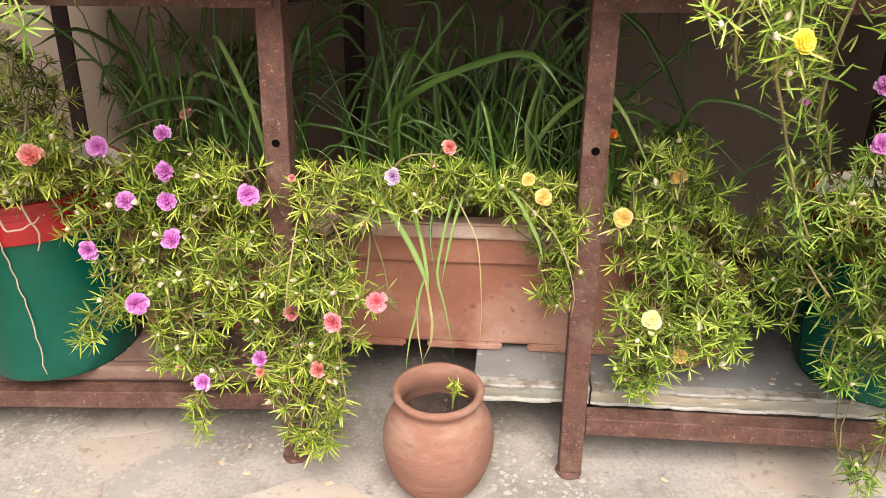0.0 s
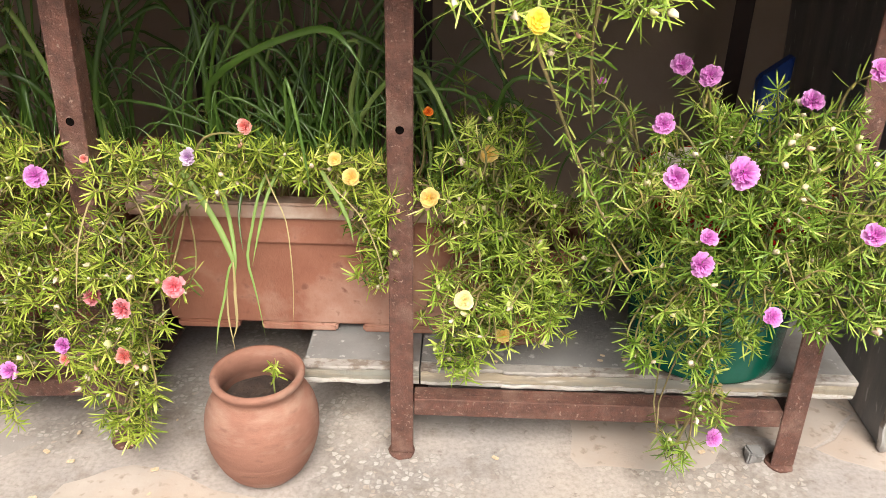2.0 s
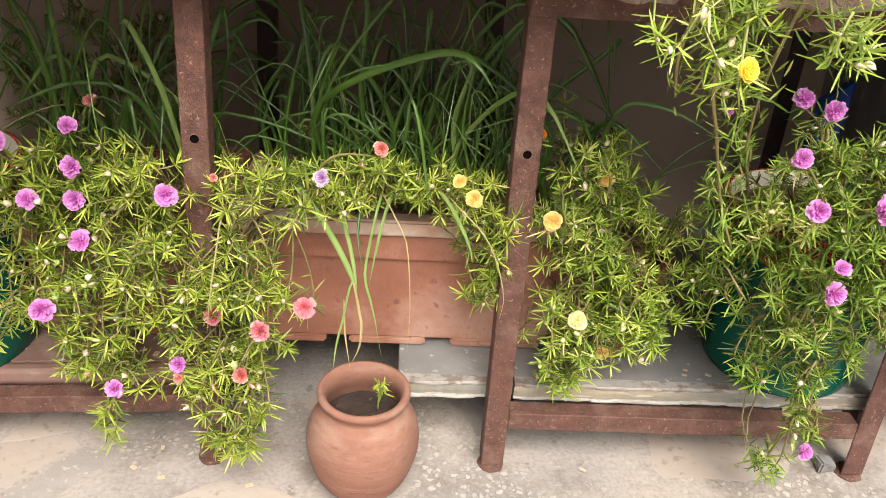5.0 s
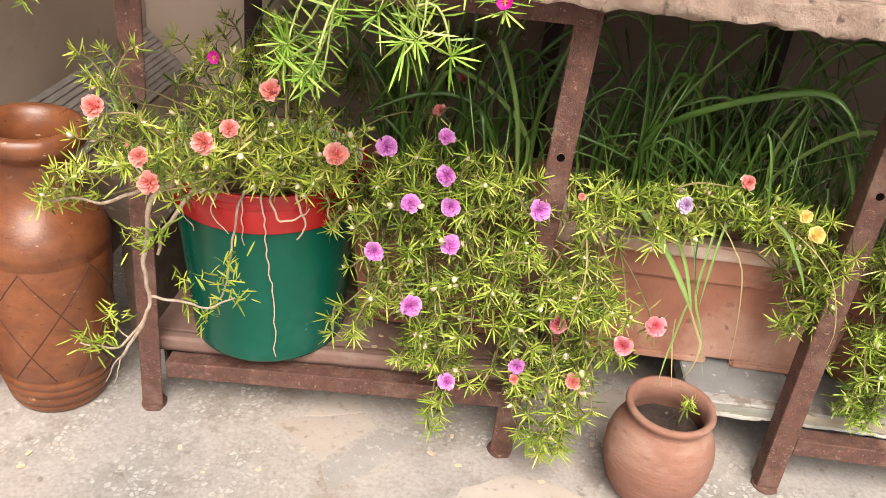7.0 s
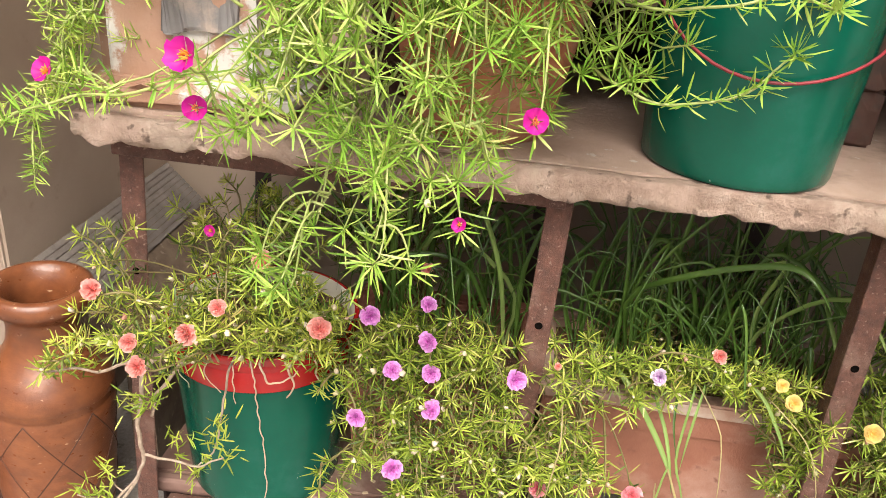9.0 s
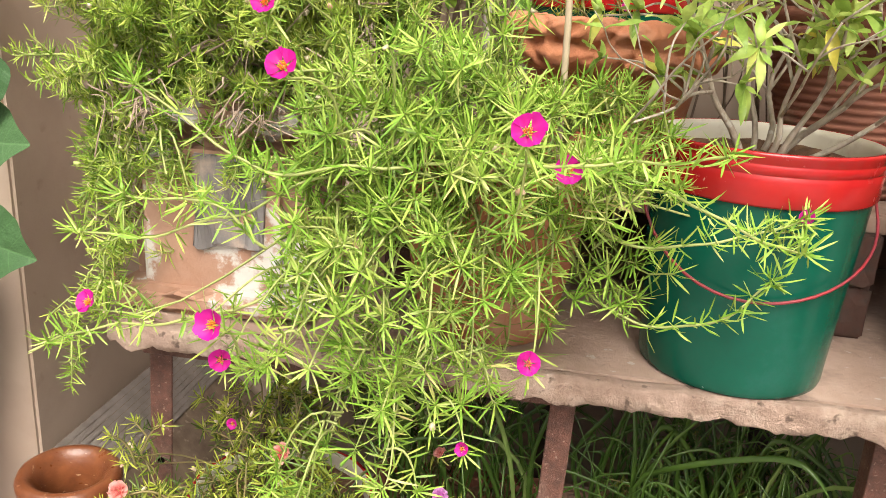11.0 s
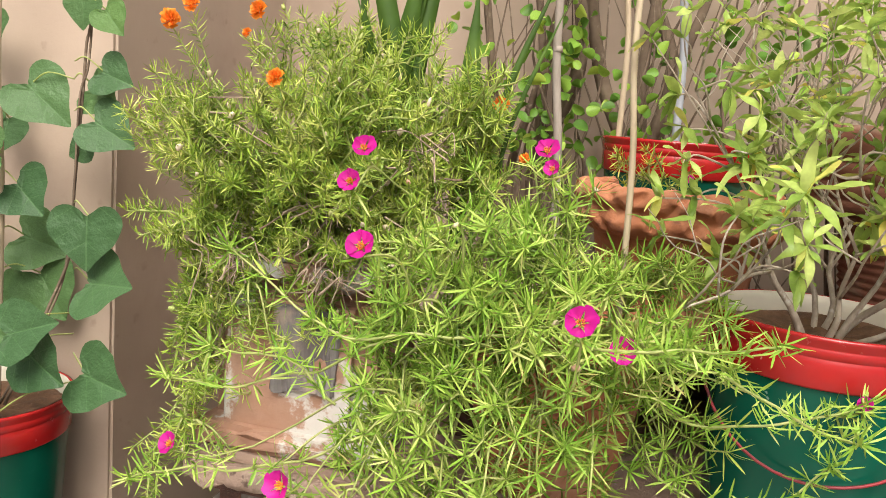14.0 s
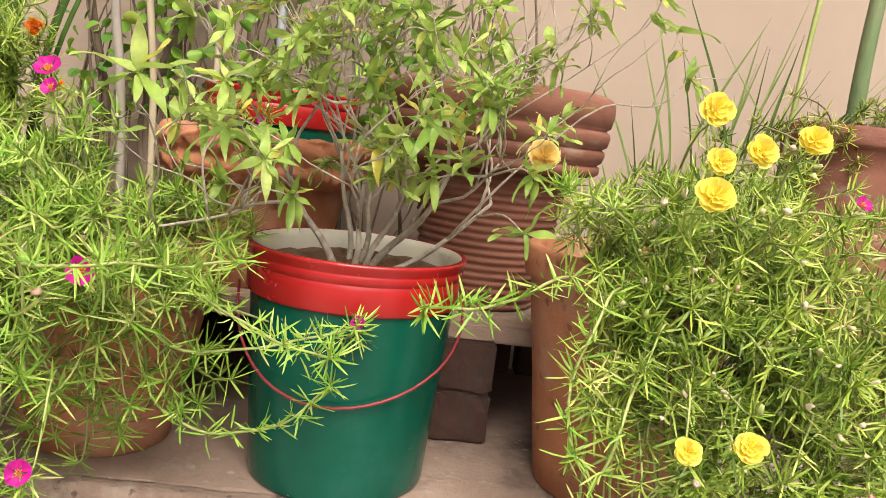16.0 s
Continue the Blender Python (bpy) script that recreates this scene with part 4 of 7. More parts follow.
def tubes(P, r0, r1, k=9, sides=4):
    """Vertices and faces of tapered tubes along cubic curves."""
    n = len(P)
    s = np.tile(np.linspace(0, 1, k), (n, 1))
    pos, tan = bezier(P, s)
    side = unit(np.cross(tan, np.array([0.31, 0.87, 0.38])))
    up = np.cross(side, tan)
    rad = (np.asarray(r0).reshape(-1, 1) * (1 - s) + np.asarray(r1).reshape(-1, 1) * s)[..., None, None]
    ang = 2 * np.pi * np.arange(sides) / sides
    ring = side[:, :, None] * np.cos(ang)[None, None, :, None] + up[:, :, None] * np.sin(ang)[None, None, :, None]
    verts = (pos[:, :, None] + ring * rad).reshape(-1, 3)
    i, j, q = np.meshgrid(np.arange(n), np.arange(k - 1), np.arange(sides), indexing="ij")
    base = i * k * sides
    a = base + j * sides + q
    b = base + j * sides + (q + 1) % sides
    return verts, np.stack([a, b, b + sides, a + sides], -1).reshape(-1, 4)


def needles(base, way, length, width, bend):
    """Slim fleshy leaves: flat above and keeled below, widest in the middle, a little bent."""
    n = len(base)
    side = unit(np.cross(way, np.array([0.05, -0.50, 0.85]) + 0.38 * RND.normal(size=(n, 3))))
    up = np.cross(side, way)
    L, W, C = length[:, None], width[:, None], bend[:, None]
    rings = []
    for f, w, lift in ((0.0, 0.50, 0.0), (0.45, 1.0, 0.05), (0.84, 0.62, 0.22)):
        c = base + way * L * f + up * C * L * lift
        for a in (0.42, 2.72, 4.71):  # two edges and a keel beneath
            rings.append(c + (side * math.cos(a) * 1.35 + up * math.sin(a) * 0.38) * W * w)
    tip = base + way * L + up * C * L * 0.30
    verts = np.stack(rings + [tip], 1).reshape(-1, 3)
    o = 10 * np.arange(n)[:, None]
    quads = np.concatenate([o + np.array([[3 * r + k, 3 * r + (k + 1) % 3, 3 * r + 3 + (k + 1) % 3, 3 * r + 3 + k]]) for r in range(2) for k in range(3)])
    tris = np.concatenate([o + np.array([[6 + k, 6 + (k + 1) % 3, 9]]) for k in range(3)])
    return verts, quads, tris


def petal_grid(verts, faces, turn, r0, r1, wide, lift0, lift1, ruffle, nu=4, nv=5, phase=0.0, notch=0.0):
    o = len(verts)
    for i in range(nu + 1):
        u = i / nu
        for j in range(nv):
            v = 2 * j / (nv - 1) - 1
            rad = r0 + (r1 - r0) * u * (1 - 0.16 * v * v * u - notch * (1 - abs(v)) * u**3)
            half = wide * (0.25 + 0.95 * math.sin(min(u, 0.86) * 1.75))
            a = turn + v * half
            z = lift0 + (lift1 - lift0) * u**1.5 + ruffle * u * math.sin(5 * v + phase + 3 * u) + 0.10 * u * v * v
            verts.append((rad * math.cos(a), rad * math.sin(a), z))
    for i in range(nu):
        for j in range(nv - 1):
            p = o + i * nv + j
            faces.append((p, p + 1, p + nv + 1, p + nv))


def flower_mesh(name, mat, double, seed, cup=False):
    """A flower one unit in radius that looks along +z."""
    rr = random.Random(seed)
    verts, faces = [], []
    if cup:
        for layer, (n, r, l0, l1) in enumerate(((6, 1.0, 0.0, 0.22), (6, 0.84, 0.08, 0.42), (5, 0.60, 0.16, 0.55), (4, 0.34, 0.2, 0.58))):
            for k in range(n):
                petal_grid(verts, faces, 2 * math.pi * (k + 0.5 * (layer % 2)) / n + rr.uniform(-0.15, 0.15), 0.03, r * rr.uniform(0.86, 1.05), 0.56, l0, l1 + rr.uniform(-0.08, 0.08), 0.06, phase=rr.uniform(0, 6), notch=0.03)
    elif double:
        for layer, (n, r, l0, l1) in enumerate(((7, 1.0, 0.0, 0.12), (7, 0.86, 0.06, 0.36), (6, 0.68, 0.12, 0.52), (6, 0.46, 0.18, 0.60), (4, 0.25, 0.2, 0.60))):
            for k in range(n):
                petal_grid(verts, faces, 2 * math.pi * (k + 0.5 * (layer % 2)) / n + rr.uniform(-0.2, 0.2), 0.03, r * rr.uniform(0.80, 1.08), 0.42, l0, l1 + rr.uniform(-0.16, 0.12), 0.17, phase=rr.uniform(0, 6), notch=0.12)
    else:
        for k in range(5):
            petal_grid(verts, faces, 2 * math.pi * k / 5 + rr.uniform(-0.08, 0.08), 0.03, rr.uniform(0.88, 1.06), 0.60, 0.0, 0.40, 0.10, phase=rr.uniform(0, 6), notch=0.16)
    me = bpy.data.meshes.new(name)
    me.from_pydata(verts, [], faces)
    me.shade_smooth()
    me.materials.append(mat)
    return me


BLOOMS = {k: [flower_mesh("flower", m, d, 10 * i + s, k in ("yellow", "apricot", "cream")) for s in range(3)] for i, (k, m, d) in enumerate((("purple", PURPLE, True), ("rose", ROSE, True), ("coral", CORAL, True), ("yellow", YELLOW, True), ("apricot", APRICOT, True), ("magenta", MAGENTA, False), ("orange", ORANGE, True), ("white", WHITE_PINK, True), ("cream", CREAM, True)))}
LABELS = {"purple": "ruffled purple-pink double bloom", "rose": "ruffled salmon-pink double bloom", "coral": "ruffled coral double bloom", "yellow": "ruffled bright yellow double bloom", "apricot": "ruffled apricot-yellow double bloom", "magenta": "open magenta bloom with a yellow centre", "orange": "ruffled orange double bloom", "white": "white and pink double bloom", "cream": "pale cream-yellow double bloom"}
stv, stf = [], []
for k in range(14):
    a, r = k * 2.4, 0.05 + 0.12 * (k / 14) ** 0.5
    o = len(stv)
    x, y = r * math.cos(a), r * math.sin(a)
    for dx, dy in ((0.035, 0), (-0.02, 0.03), (-0.02, -0.03)):
        stv += [(x + dx, y + dy, 0.02), (x * 1.5 + dx, y * 1.5 + dy, 0.30)]
    stf += [(o, o + 2, o + 3, o + 1), (o + 2, o + 4, o + 5, o + 3), (o + 4, o, o + 1, o + 5), (o + 1, o + 3, o + 5)]
STAMENS = bpy.data.meshes.new("stamen_tuft")
STAMENS.from_pydata(stv, [], stf)
STAMENS.materials.append(STAMEN)


def bloom(parent, kind, place, size, towards=(0, -1, 0.55), seed=0):
    rr = random.Random(seed)
    d = (Vector(towards).normalized() + Vector((rr.uniform(-0.35, 0.35), rr.uniform(-0.2, 0.2), rr.uniform(-0.3, 0.3)))).normalized()
    rot = d.to_track_quat("Z", "Y").to_matrix().to_4x4() @ Matrix.Rotation(rr.uniform(0, 6.28), 4, "Z")
    ob = new("flower", BLOOMS[kind][seed % 3])
    ob.parent = parent
    ob.matrix_basis = Matrix.Translation(Vector(place) - ORG[parent.name]) @ rot @ Matrix.Scale(size, 4)
    tagged(ob, LABELS[kind])
    if kind in ("magenta", "orange"):
        c = new("stamen_tuft", STAMENS)
        c.parent = ob
        tagged(c, "cluster of yellow stamens")
    return ob


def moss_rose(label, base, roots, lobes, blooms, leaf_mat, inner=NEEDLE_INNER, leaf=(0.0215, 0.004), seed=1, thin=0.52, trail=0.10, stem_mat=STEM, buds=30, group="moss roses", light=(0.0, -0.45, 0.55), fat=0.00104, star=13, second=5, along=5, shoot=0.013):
    """A moss rose: trailing stems from the roots to the lobes' tips, needle leaves round their ends, buds and blooms.
    roots: (x, y, z, rx, ry); lobes: (x, y, z, rx, ry, rz, stems); blooms: (kind, x, y, z, radius)."""
    global RND
    RND = np.random.default_rng(seed)
    th = thing("moss_rose", base, label, "plant", group)
    tips = []
    for x, y, z, rx, ry, rz, n in lobes:
        n = max(6, int(n * thin))
        d = unit(RND.normal(size=(n, 3))) * (RND.random((n, 1)) ** 0.42)
        tips.append(np.array([x, y, z]) + d * np.array([rx, ry, rz]))
    nb = len(blooms)
    tips.append(np.array([b[1:4] for b in blooms]).reshape(-1, 3) + np.array([0, 0.006, -0.012]))
    tips = np.concatenate(tips)
    n = len(tips)
    rt = np.array(roots, float)
    pick = np.argmin(np.linalg.norm(tips[:, None, :2] - rt[None, :, :2], axis=2) + 0.05 * RND.random((n, len(rt))), axis=1)
    a, q = RND.random(n) * 2 * np.pi, np.sqrt(RND.random(n))
    P0 = rt[pick, :3] + np.stack([np.cos(a) * q * rt[pick, 3], np.sin(a) * q * rt[pick, 4], np.zeros(n)], 1)
    # most stems fork off a neighbour that ends nearer to the root
    span = np.linalg.norm(tips - P0, axis=1)
    gap = np.linalg.norm(tips[:, None] - tips[None], axis=2)
    gap[span[None] > span[:, None] - 0.035] = 9.0
    near = np.argmin(gap, axis=1)
    fork = (gap[np.arange(n), near] < 0.14) & (RND.random(n) < 0.8)
    P0[fork] = tips[near[fork]] - unit(tips[near[fork]] - P0[near[fork]]) * RND.uniform(0.02, 0.05, (fork.sum(), 1))
    flat = (tips - P0) * np.array([1, 1, 0])
    far = np.linalg.norm(tips - P0, axis=1, keepdims=True)
    rise = np.maximum(tips[:, 2] - P0[:, 2], 0)
    drop = np.maximum(P0[:, 2] - tips[:, 2], 0)
    P1 = P0 + flat * (0.30 + 0.55 * (drop / (far[:, 0] + 0.01)))[:, None] + np.stack([0 * rise, 0 * rise, np.minimum(0.035, 0.25 * far[:, 0]) + 0.45 * rise + 0.10 * np.minimum(drop, 0.15)], 1)
    P1 += RND.normal(size=(n, 3)) * np.minimum(0.018, 0.12 * far)
    out = unit(flat + 1e-6) * 0.7 + np.array(light) + RND.normal(size=(n, 3)) * 0.38
    out -= np.array([0, 0, 1.0]) * np.minimum(drop * 2.2, 0.75)[:, None]
    P2 = tips - unit(out) * far * RND.uniform(0.22, 0.42, (n, 1))
    P = np.stack([P0, P1, P2, tips], 1)
    sv, sq = tubes(P, RND.uniform(0.0016, 0.0025, n), RND.uniform(0.0010, 0.0014, n))
    part_np("stem_tangle", sv, sq, np.zeros((0, 3), int), stem_mat, th)
    # leaves: an open star at each tip, a second one a little below it, and single ones further down
    reach = np.clip(far[:, :1] * 1.12, 0.05, 0.9)
    f = np.linspace(0, 1, star)[None]
    down = [np.tile((1 - f) * shoot, (n, 1)) * RND.uniform(0.6, 1.3, (n, 1)), shoot + RND.uniform(0.006, 0.030, (n, second)), RND.uniform(0.028, trail, (n, along))]
    open_ = [np.radians(80 - 52 * f**1.6 + RND.normal(0, 10, (n, star))), np.radians(RND.uniform(55, 95, (n, second))), np.radians(RND.uniform(55, 100, (n, along)))]
    long_ = [leaf[0] * (1.06 - 0.42 * f**2) * np.ones((n, 1)), leaf[0] * np.full((n, second), 1.06), leaf[0] * np.full((n, along), 0.95)]
    groups = []
    for dn, op, ln in zip(down, open_, long_):
        k = dn.shape[1]
        dn = np.minimum(dn, reach * RND.uniform(0.35, 0.97, dn.shape))
        pos, tan = bezier(P, np.clip(1 - dn / reach, 0.02, 1.0))
        ang = np.arange(k)[None] * 2.39996 + RND.random((n, 1)) * 6.28 + RND.normal(0, 0.2, (n, k))
        side = unit(np.cross(tan, np.array([0.31, 0.87, 0.38])))
        up = np.cross(side, tan)
        op = op[..., None]
        way = unit(tan * np.cos(op) + (side * np.cos(ang)[..., None] + up * np.sin(ang)[..., None]) * np.sin(op) + np.array([0, -0.04, 0.06]))
        ln = np.clip(ln + leaf[1] * RND.normal(size=dn.shape), 0.007, 0.06) * RND.uniform(0.78, 1.2, (n, 1))
        groups.append((pos.reshape(-1, 3), way.reshape(-1, 3), ln.ravel()))
    # leaves below the tips take the darker inner colour, standing in for shade
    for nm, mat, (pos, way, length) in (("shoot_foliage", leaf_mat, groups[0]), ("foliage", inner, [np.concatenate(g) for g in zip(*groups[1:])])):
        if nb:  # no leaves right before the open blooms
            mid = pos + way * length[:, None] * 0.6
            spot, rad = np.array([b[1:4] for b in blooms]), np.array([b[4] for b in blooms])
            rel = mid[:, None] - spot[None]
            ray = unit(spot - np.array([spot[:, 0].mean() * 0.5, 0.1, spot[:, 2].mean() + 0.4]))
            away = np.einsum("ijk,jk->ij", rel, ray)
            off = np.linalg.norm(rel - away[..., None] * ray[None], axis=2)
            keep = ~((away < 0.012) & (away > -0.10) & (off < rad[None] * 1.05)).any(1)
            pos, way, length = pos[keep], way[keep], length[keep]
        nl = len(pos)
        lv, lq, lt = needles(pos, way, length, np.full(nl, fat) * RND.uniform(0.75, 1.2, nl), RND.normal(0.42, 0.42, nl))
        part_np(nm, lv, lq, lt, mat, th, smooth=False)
    # buds and spent blooms on some of the tips
    who = RND.permutation(n - nb)[: min(int(buds * 1.5), n - nb)]
    if len(who):
        bv, bf = [], []
        for i in who:
            c, t = tips[i], P[i, 3] - P[i, 2]
            t = t / np.linalg.norm(t)
            sd = np.cross(t, [0.31, 0.87, 0.38])
            sd /= np.linalg.norm(sd)
            u2 = np.cross(sd, t)
            o, L, w = len(bv), RND.uniform(0.007, 0.016), RND.uniform(0.0022, 0.0054)
            bv.append(c)
            for f, ww in ((0.3, 1.0), (0.75, 0.7)):
                for k in range(6):
                    bv.append(c + t * L * (f + RND.uniform(-0.12, 0.12)) + (sd * math.cos(k * 1.047) + u2 * math.sin(k * 1.047)) * w * ww * RND.uniform(0.35, 1.5))
            bv.append(c + t * L)
            bf += [(o, o + 1 + (k + 1) % 6, o + 1 + k) for k in range(6)] + [(o + 1 + k, o + 1 + (k + 1) % 6, o + 7 + (k + 1) % 6) for k in range(6)] + [(o + 1 + k, o + 7 + (k + 1) % 6, o + 7 + k) for k in range(6)] + [(o + 7 + k, o + 7 + (k + 1) % 6, o + 13) for k in range(6)]
        part_np("bud_scatter", np.array(bv), np.zeros((0, 4), int), np.array(bf), BUD, th, "green buds and dried spent blooms")
    for i, (kind, x, y, z, r) in enumerate(blooms):
        bloom(th, kind, (x, y, z), r, seed=seed * 50 + i)
    return th


def tufts(parent, spots, mat, seed, n=16, leaf=0.024, spread=0.02):
    """Stars of needle leaves at given places."""
    global RND
    RND = np.random.default_rng(seed)
    b, w = [], []
    for x, y, z in spots:
        for k in range(n):
            d = unit(RND.normal(size=3) + np.array([0, -0.4, 0.4]))
            b.append(np.array([x, y, z]) + RND.normal(size=3) * spread * 0.4)
            w.append(d)
    lv, lq, lt = needles(np.array(b), np.array(w), leaf * RND.uniform(0.7, 1.2, len(b)), np.full(len(b), 0.00114), RND.normal(0.5, 0.4, len(b)))
    part_np("foliage", lv, lq, lt, mat, parent, smooth=False)


# lower shelf: purple and salmon moss rose spilling out of the dark trough and the end of the orange one
moss_rose("moss rose with purple and salmon double blooms trailing from the troughs", (-0.37, 1.35, 0.43), [(-0.47, 1.34, 0.42, 0.07, 0.05), (-0.32, 1.335, 0.42, 0.07, 0.05), (-0.14, 1.345, 0.405, 0.05, 0.04)],
    [(-0.47, 1.19, 0.47, 0.13, 0.10, 0.10, 190), (-0.36, 1.18, 0.50, 0.15, 0.10, 0.09, 190), (-0.44, 1.13, 0.33, 0.13, 0.08, 0.11, 190), (-0.26, 1.13, 0.40, 0.13, 0.08, 0.12, 200), (-0.17, 1.11, 0.34, 0.10, 0.08, 0.11, 150), (-0.20, 1.11, 0.22, 0.10, 0.05, 0.07, 110), (-0.38, 1.14, 0.22, 0.10, 0.05, 0.05, 70), (-0.365, 1.10, 0.15, 0.025, 0.02, 0.05, 22), (-0.21, 1.10, 0.12, 0.03, 0.02, 0.05, 26), (-0.165, 1.10, 0.13, 0.02, 0.02, 0.05, 16), (-0.12, 1.20, 0.50, 0.12, 0.09, 0.06, 110)],
    [("purple", -0.256, 1.126, 0.527, 0.018), ("purple", -0.376, 1.12, 0.454, 0.018), ("purple", -0.424, 1.074, 0.371, 0.0195), ("purple", -0.484, 1.161, 0.58, 0.018), ("purple", -0.394, 1.176, 0.539, 0.018), ("purple", -0.441, 1.13, 0.509, 0.0165), ("purple", -0.383, 1.14, 0.507, 0.0165), ("purple", -0.483, 1.08, 0.452, 0.017), ("purple", -0.402, 1.20, 0.589, 0.015), ("purple", -0.357, 1.108, 0.211, 0.0165), ("purple", -0.252, 1.088, 0.275, 0.0155), ("coral", -0.254, 1.085, 0.252, 0.010), ("rose", -0.119, 1.019, 0.387, 0.0165), ("rose", -0.068, 1.073, 0.391, 0.018), ("coral", -0.164, 1.085, 0.262, 0.015), ("rose", -0.201, 1.105, 0.35, 0.0165), ("white", -0.05, 1.147, 0.552, 0.014), ("coral", 0.029, 1.158, 0.594, 0.013), ("coral", -0.197, 1.15, 0.544, 0.007)],
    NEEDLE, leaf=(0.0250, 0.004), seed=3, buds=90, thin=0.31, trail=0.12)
# along the rim of the orange trough
moss_rose("low moss rose with small yellow blooms along the trough's rim", (0.09, 1.34, 0.43), [(0.0, 1.345, 0.405, 0.09, 0.04), (0.16, 1.345, 0.405, 0.09, 0.04), (0.29, 1.35, 0.405, 0.05, 0.04)],
    [(0.02, 1.25, 0.505, 0.13, 0.06, 0.05, 110), (0.16, 1.255, 0.488, 0.10, 0.06, 0.045, 84), (0.215, 1.20, 0.44, 0.04, 0.05, 0.06, 40), (0.19, 1.215, 0.36, 0.035, 0.03, 0.07, 34)],
    [("apricot", 0.164, 1.197, 0.507, 0.0145), ("apricot", 0.141, 1.20, 0.533, 0.0115), ("orange", 0.269, 1.30, 0.574, 0.009)], NEEDLE, leaf=(0.0235, 0.004), seed=5, buds=34, thin=0.46)
# yellow moss rose between the middle and right posts
moss_rose("bushy moss rose with apricot-yellow blooms on the lower shelf", (0.415, 1.36, 0.345), [(0.415, 1.36, 0.325, 0.08, 0.07)],
    [(0.34, 1.24, 0.47, 0.10, 0.10, 0.12, 210), (0.43, 1.26, 0.40, 0.13, 0.10, 0.12, 240), (0.37, 1.20, 0.31, 0.12, 0.08, 0.10, 220), (0.47, 1.24, 0.28, 0.09, 0.07, 0.07, 100), (0.33, 1.19, 0.22, 0.07, 0.04, 0.04, 40), (0.38, 1.38, 0.54, 0.10, 0.09, 0.09, 54), (0.335, 1.175, 0.185, 0.03, 0.02, 0.02, 16)],
    [("cream", 0.331, 1.148, 0.336, 0.0165), ("apricot", 0.361, 1.237, 0.532, 0.0155), ("apricot", 0.396, 1.21, 0.235, 0.014), ("apricot", 0.278, 1.175, 0.488, 0.016)], NEEDLE_SUNNY, leaf=(0.0245, 0.004), seed=8, buds=60, thin=0.33)
# pink moss rose in the right bucket
moss_rose("large spreading moss rose with pink-purple blooms in a green bucket", (0.752, 1.30, 0.42), [(0.752, 1.305, 0.420, 0.10, 0.09)],
    [(0.68, 1.18, 0.55, 0.20, 0.13, 0.12, 330), (0.80, 1.17, 0.52, 0.18, 0.13, 0.12, 280), (0.62, 1.12, 0.44, 0.13, 0.10, 0.12, 200), (0.74, 1.08, 0.45, 0.17, 0.08, 0.10, 220), (0.88, 1.12, 0.43, 0.15, 0.09, 0.10, 200), (0.66, 1.10, 0.31, 0.10, 0.05, 0.06, 110), (0.55, 1.20, 0.45, 0.07, 0.08, 0.14, 90), (0.70, 1.095, 0.20, 0.05, 0.02, 0.06, 26), (0.665, 1.10, 0.10, 0.02, 0.02, 0.03, 16), (0.97, 1.06, 0.50, 0.10, 0.06, 0.09, 70), (0.90, 1.07, 0.36, 0.10, 0.05, 0.04, 60)],
    [("purple", 0.841, 1.144, 0.694, 0.018), ("purple", 0.643, 1.179, 0.672, 0.018), ("purple", 0.614, 1.212, 0.677, 0.017), ("purple", 0.569, 1.087, 0.636, 0.0155), ("purple", 0.802, 1.223, 0.628, 0.018), ("purple", 0.58, 1.032, 0.589, 0.017), ("purple", 0.644, 0.999, 0.609, 0.0215), ("purple", 0.850, 1.00, 0.57, 0.0175), ("purple", 0.815, 1.00, 0.535, 0.0165), ("purple", 0.62, 1.009, 0.484, 0.018), ("purple", 0.627, 1.02, 0.515, 0.013), ("purple", 0.717, 0.998, 0.418, 0.0145), ("purple", 0.717, 1.095, 0.136, 0.0155), ("purple", 0.507, 1.20, 0.656, 0.007)],
    NEEDLE_DEEP, leaf=(0.0255, 0.004), seed=12, buds=110, thin=0.35)
# coral moss rose in the left bucket, bare stems hanging out
moss_rose("leggy moss rose with coral blooms in a bucket", (-0.70, 1.268, 0.42), [(-0.70, 1.286, 0.445, 0.11, 0.10)],
    [(-0.68, 1.13, 0.560, 0.17, 0.11, 0.055, 190), (-0.72, 1.30, 0.60, 0.16, 0.14, 0.12, 190), (-0.80, 1.05, 0.56, 0.12, 0.08, 0.07, 70), (-0.58, 1.16, 0.565, 0.08, 0.08, 0.055, 70), (-0.90, 1.02, 0.53, 0.05, 0.04, 0.04, 20), (-0.87, 1.10, 0.66, 0.05, 0.08, 0.12, 22)],
    [("coral", -0.738, 0.939, 0.592, 0.0175), ("coral", -0.542, 1.089, 0.589, 0.0205), ("coral", -0.66, 1.188, 0.633, 0.0195), ("coral", -0.838, 1.017, 0.648, 0.0175), ("coral", -0.667, 0.935, 0.655, 0.0175), ("coral", -0.754, 0.95, 0.619, 0.0145), ("coral", -0.675, 1.05, 0.625, 0.0155), ("magenta", -0.745, 1.20, 0.668, 0.011), ("coral", -0.425, 1.35, 0.574, 0.013)], NEEDLE_OLD, leaf=(0.0235, 0.004), seed=15, buds=80, thin=0.38)

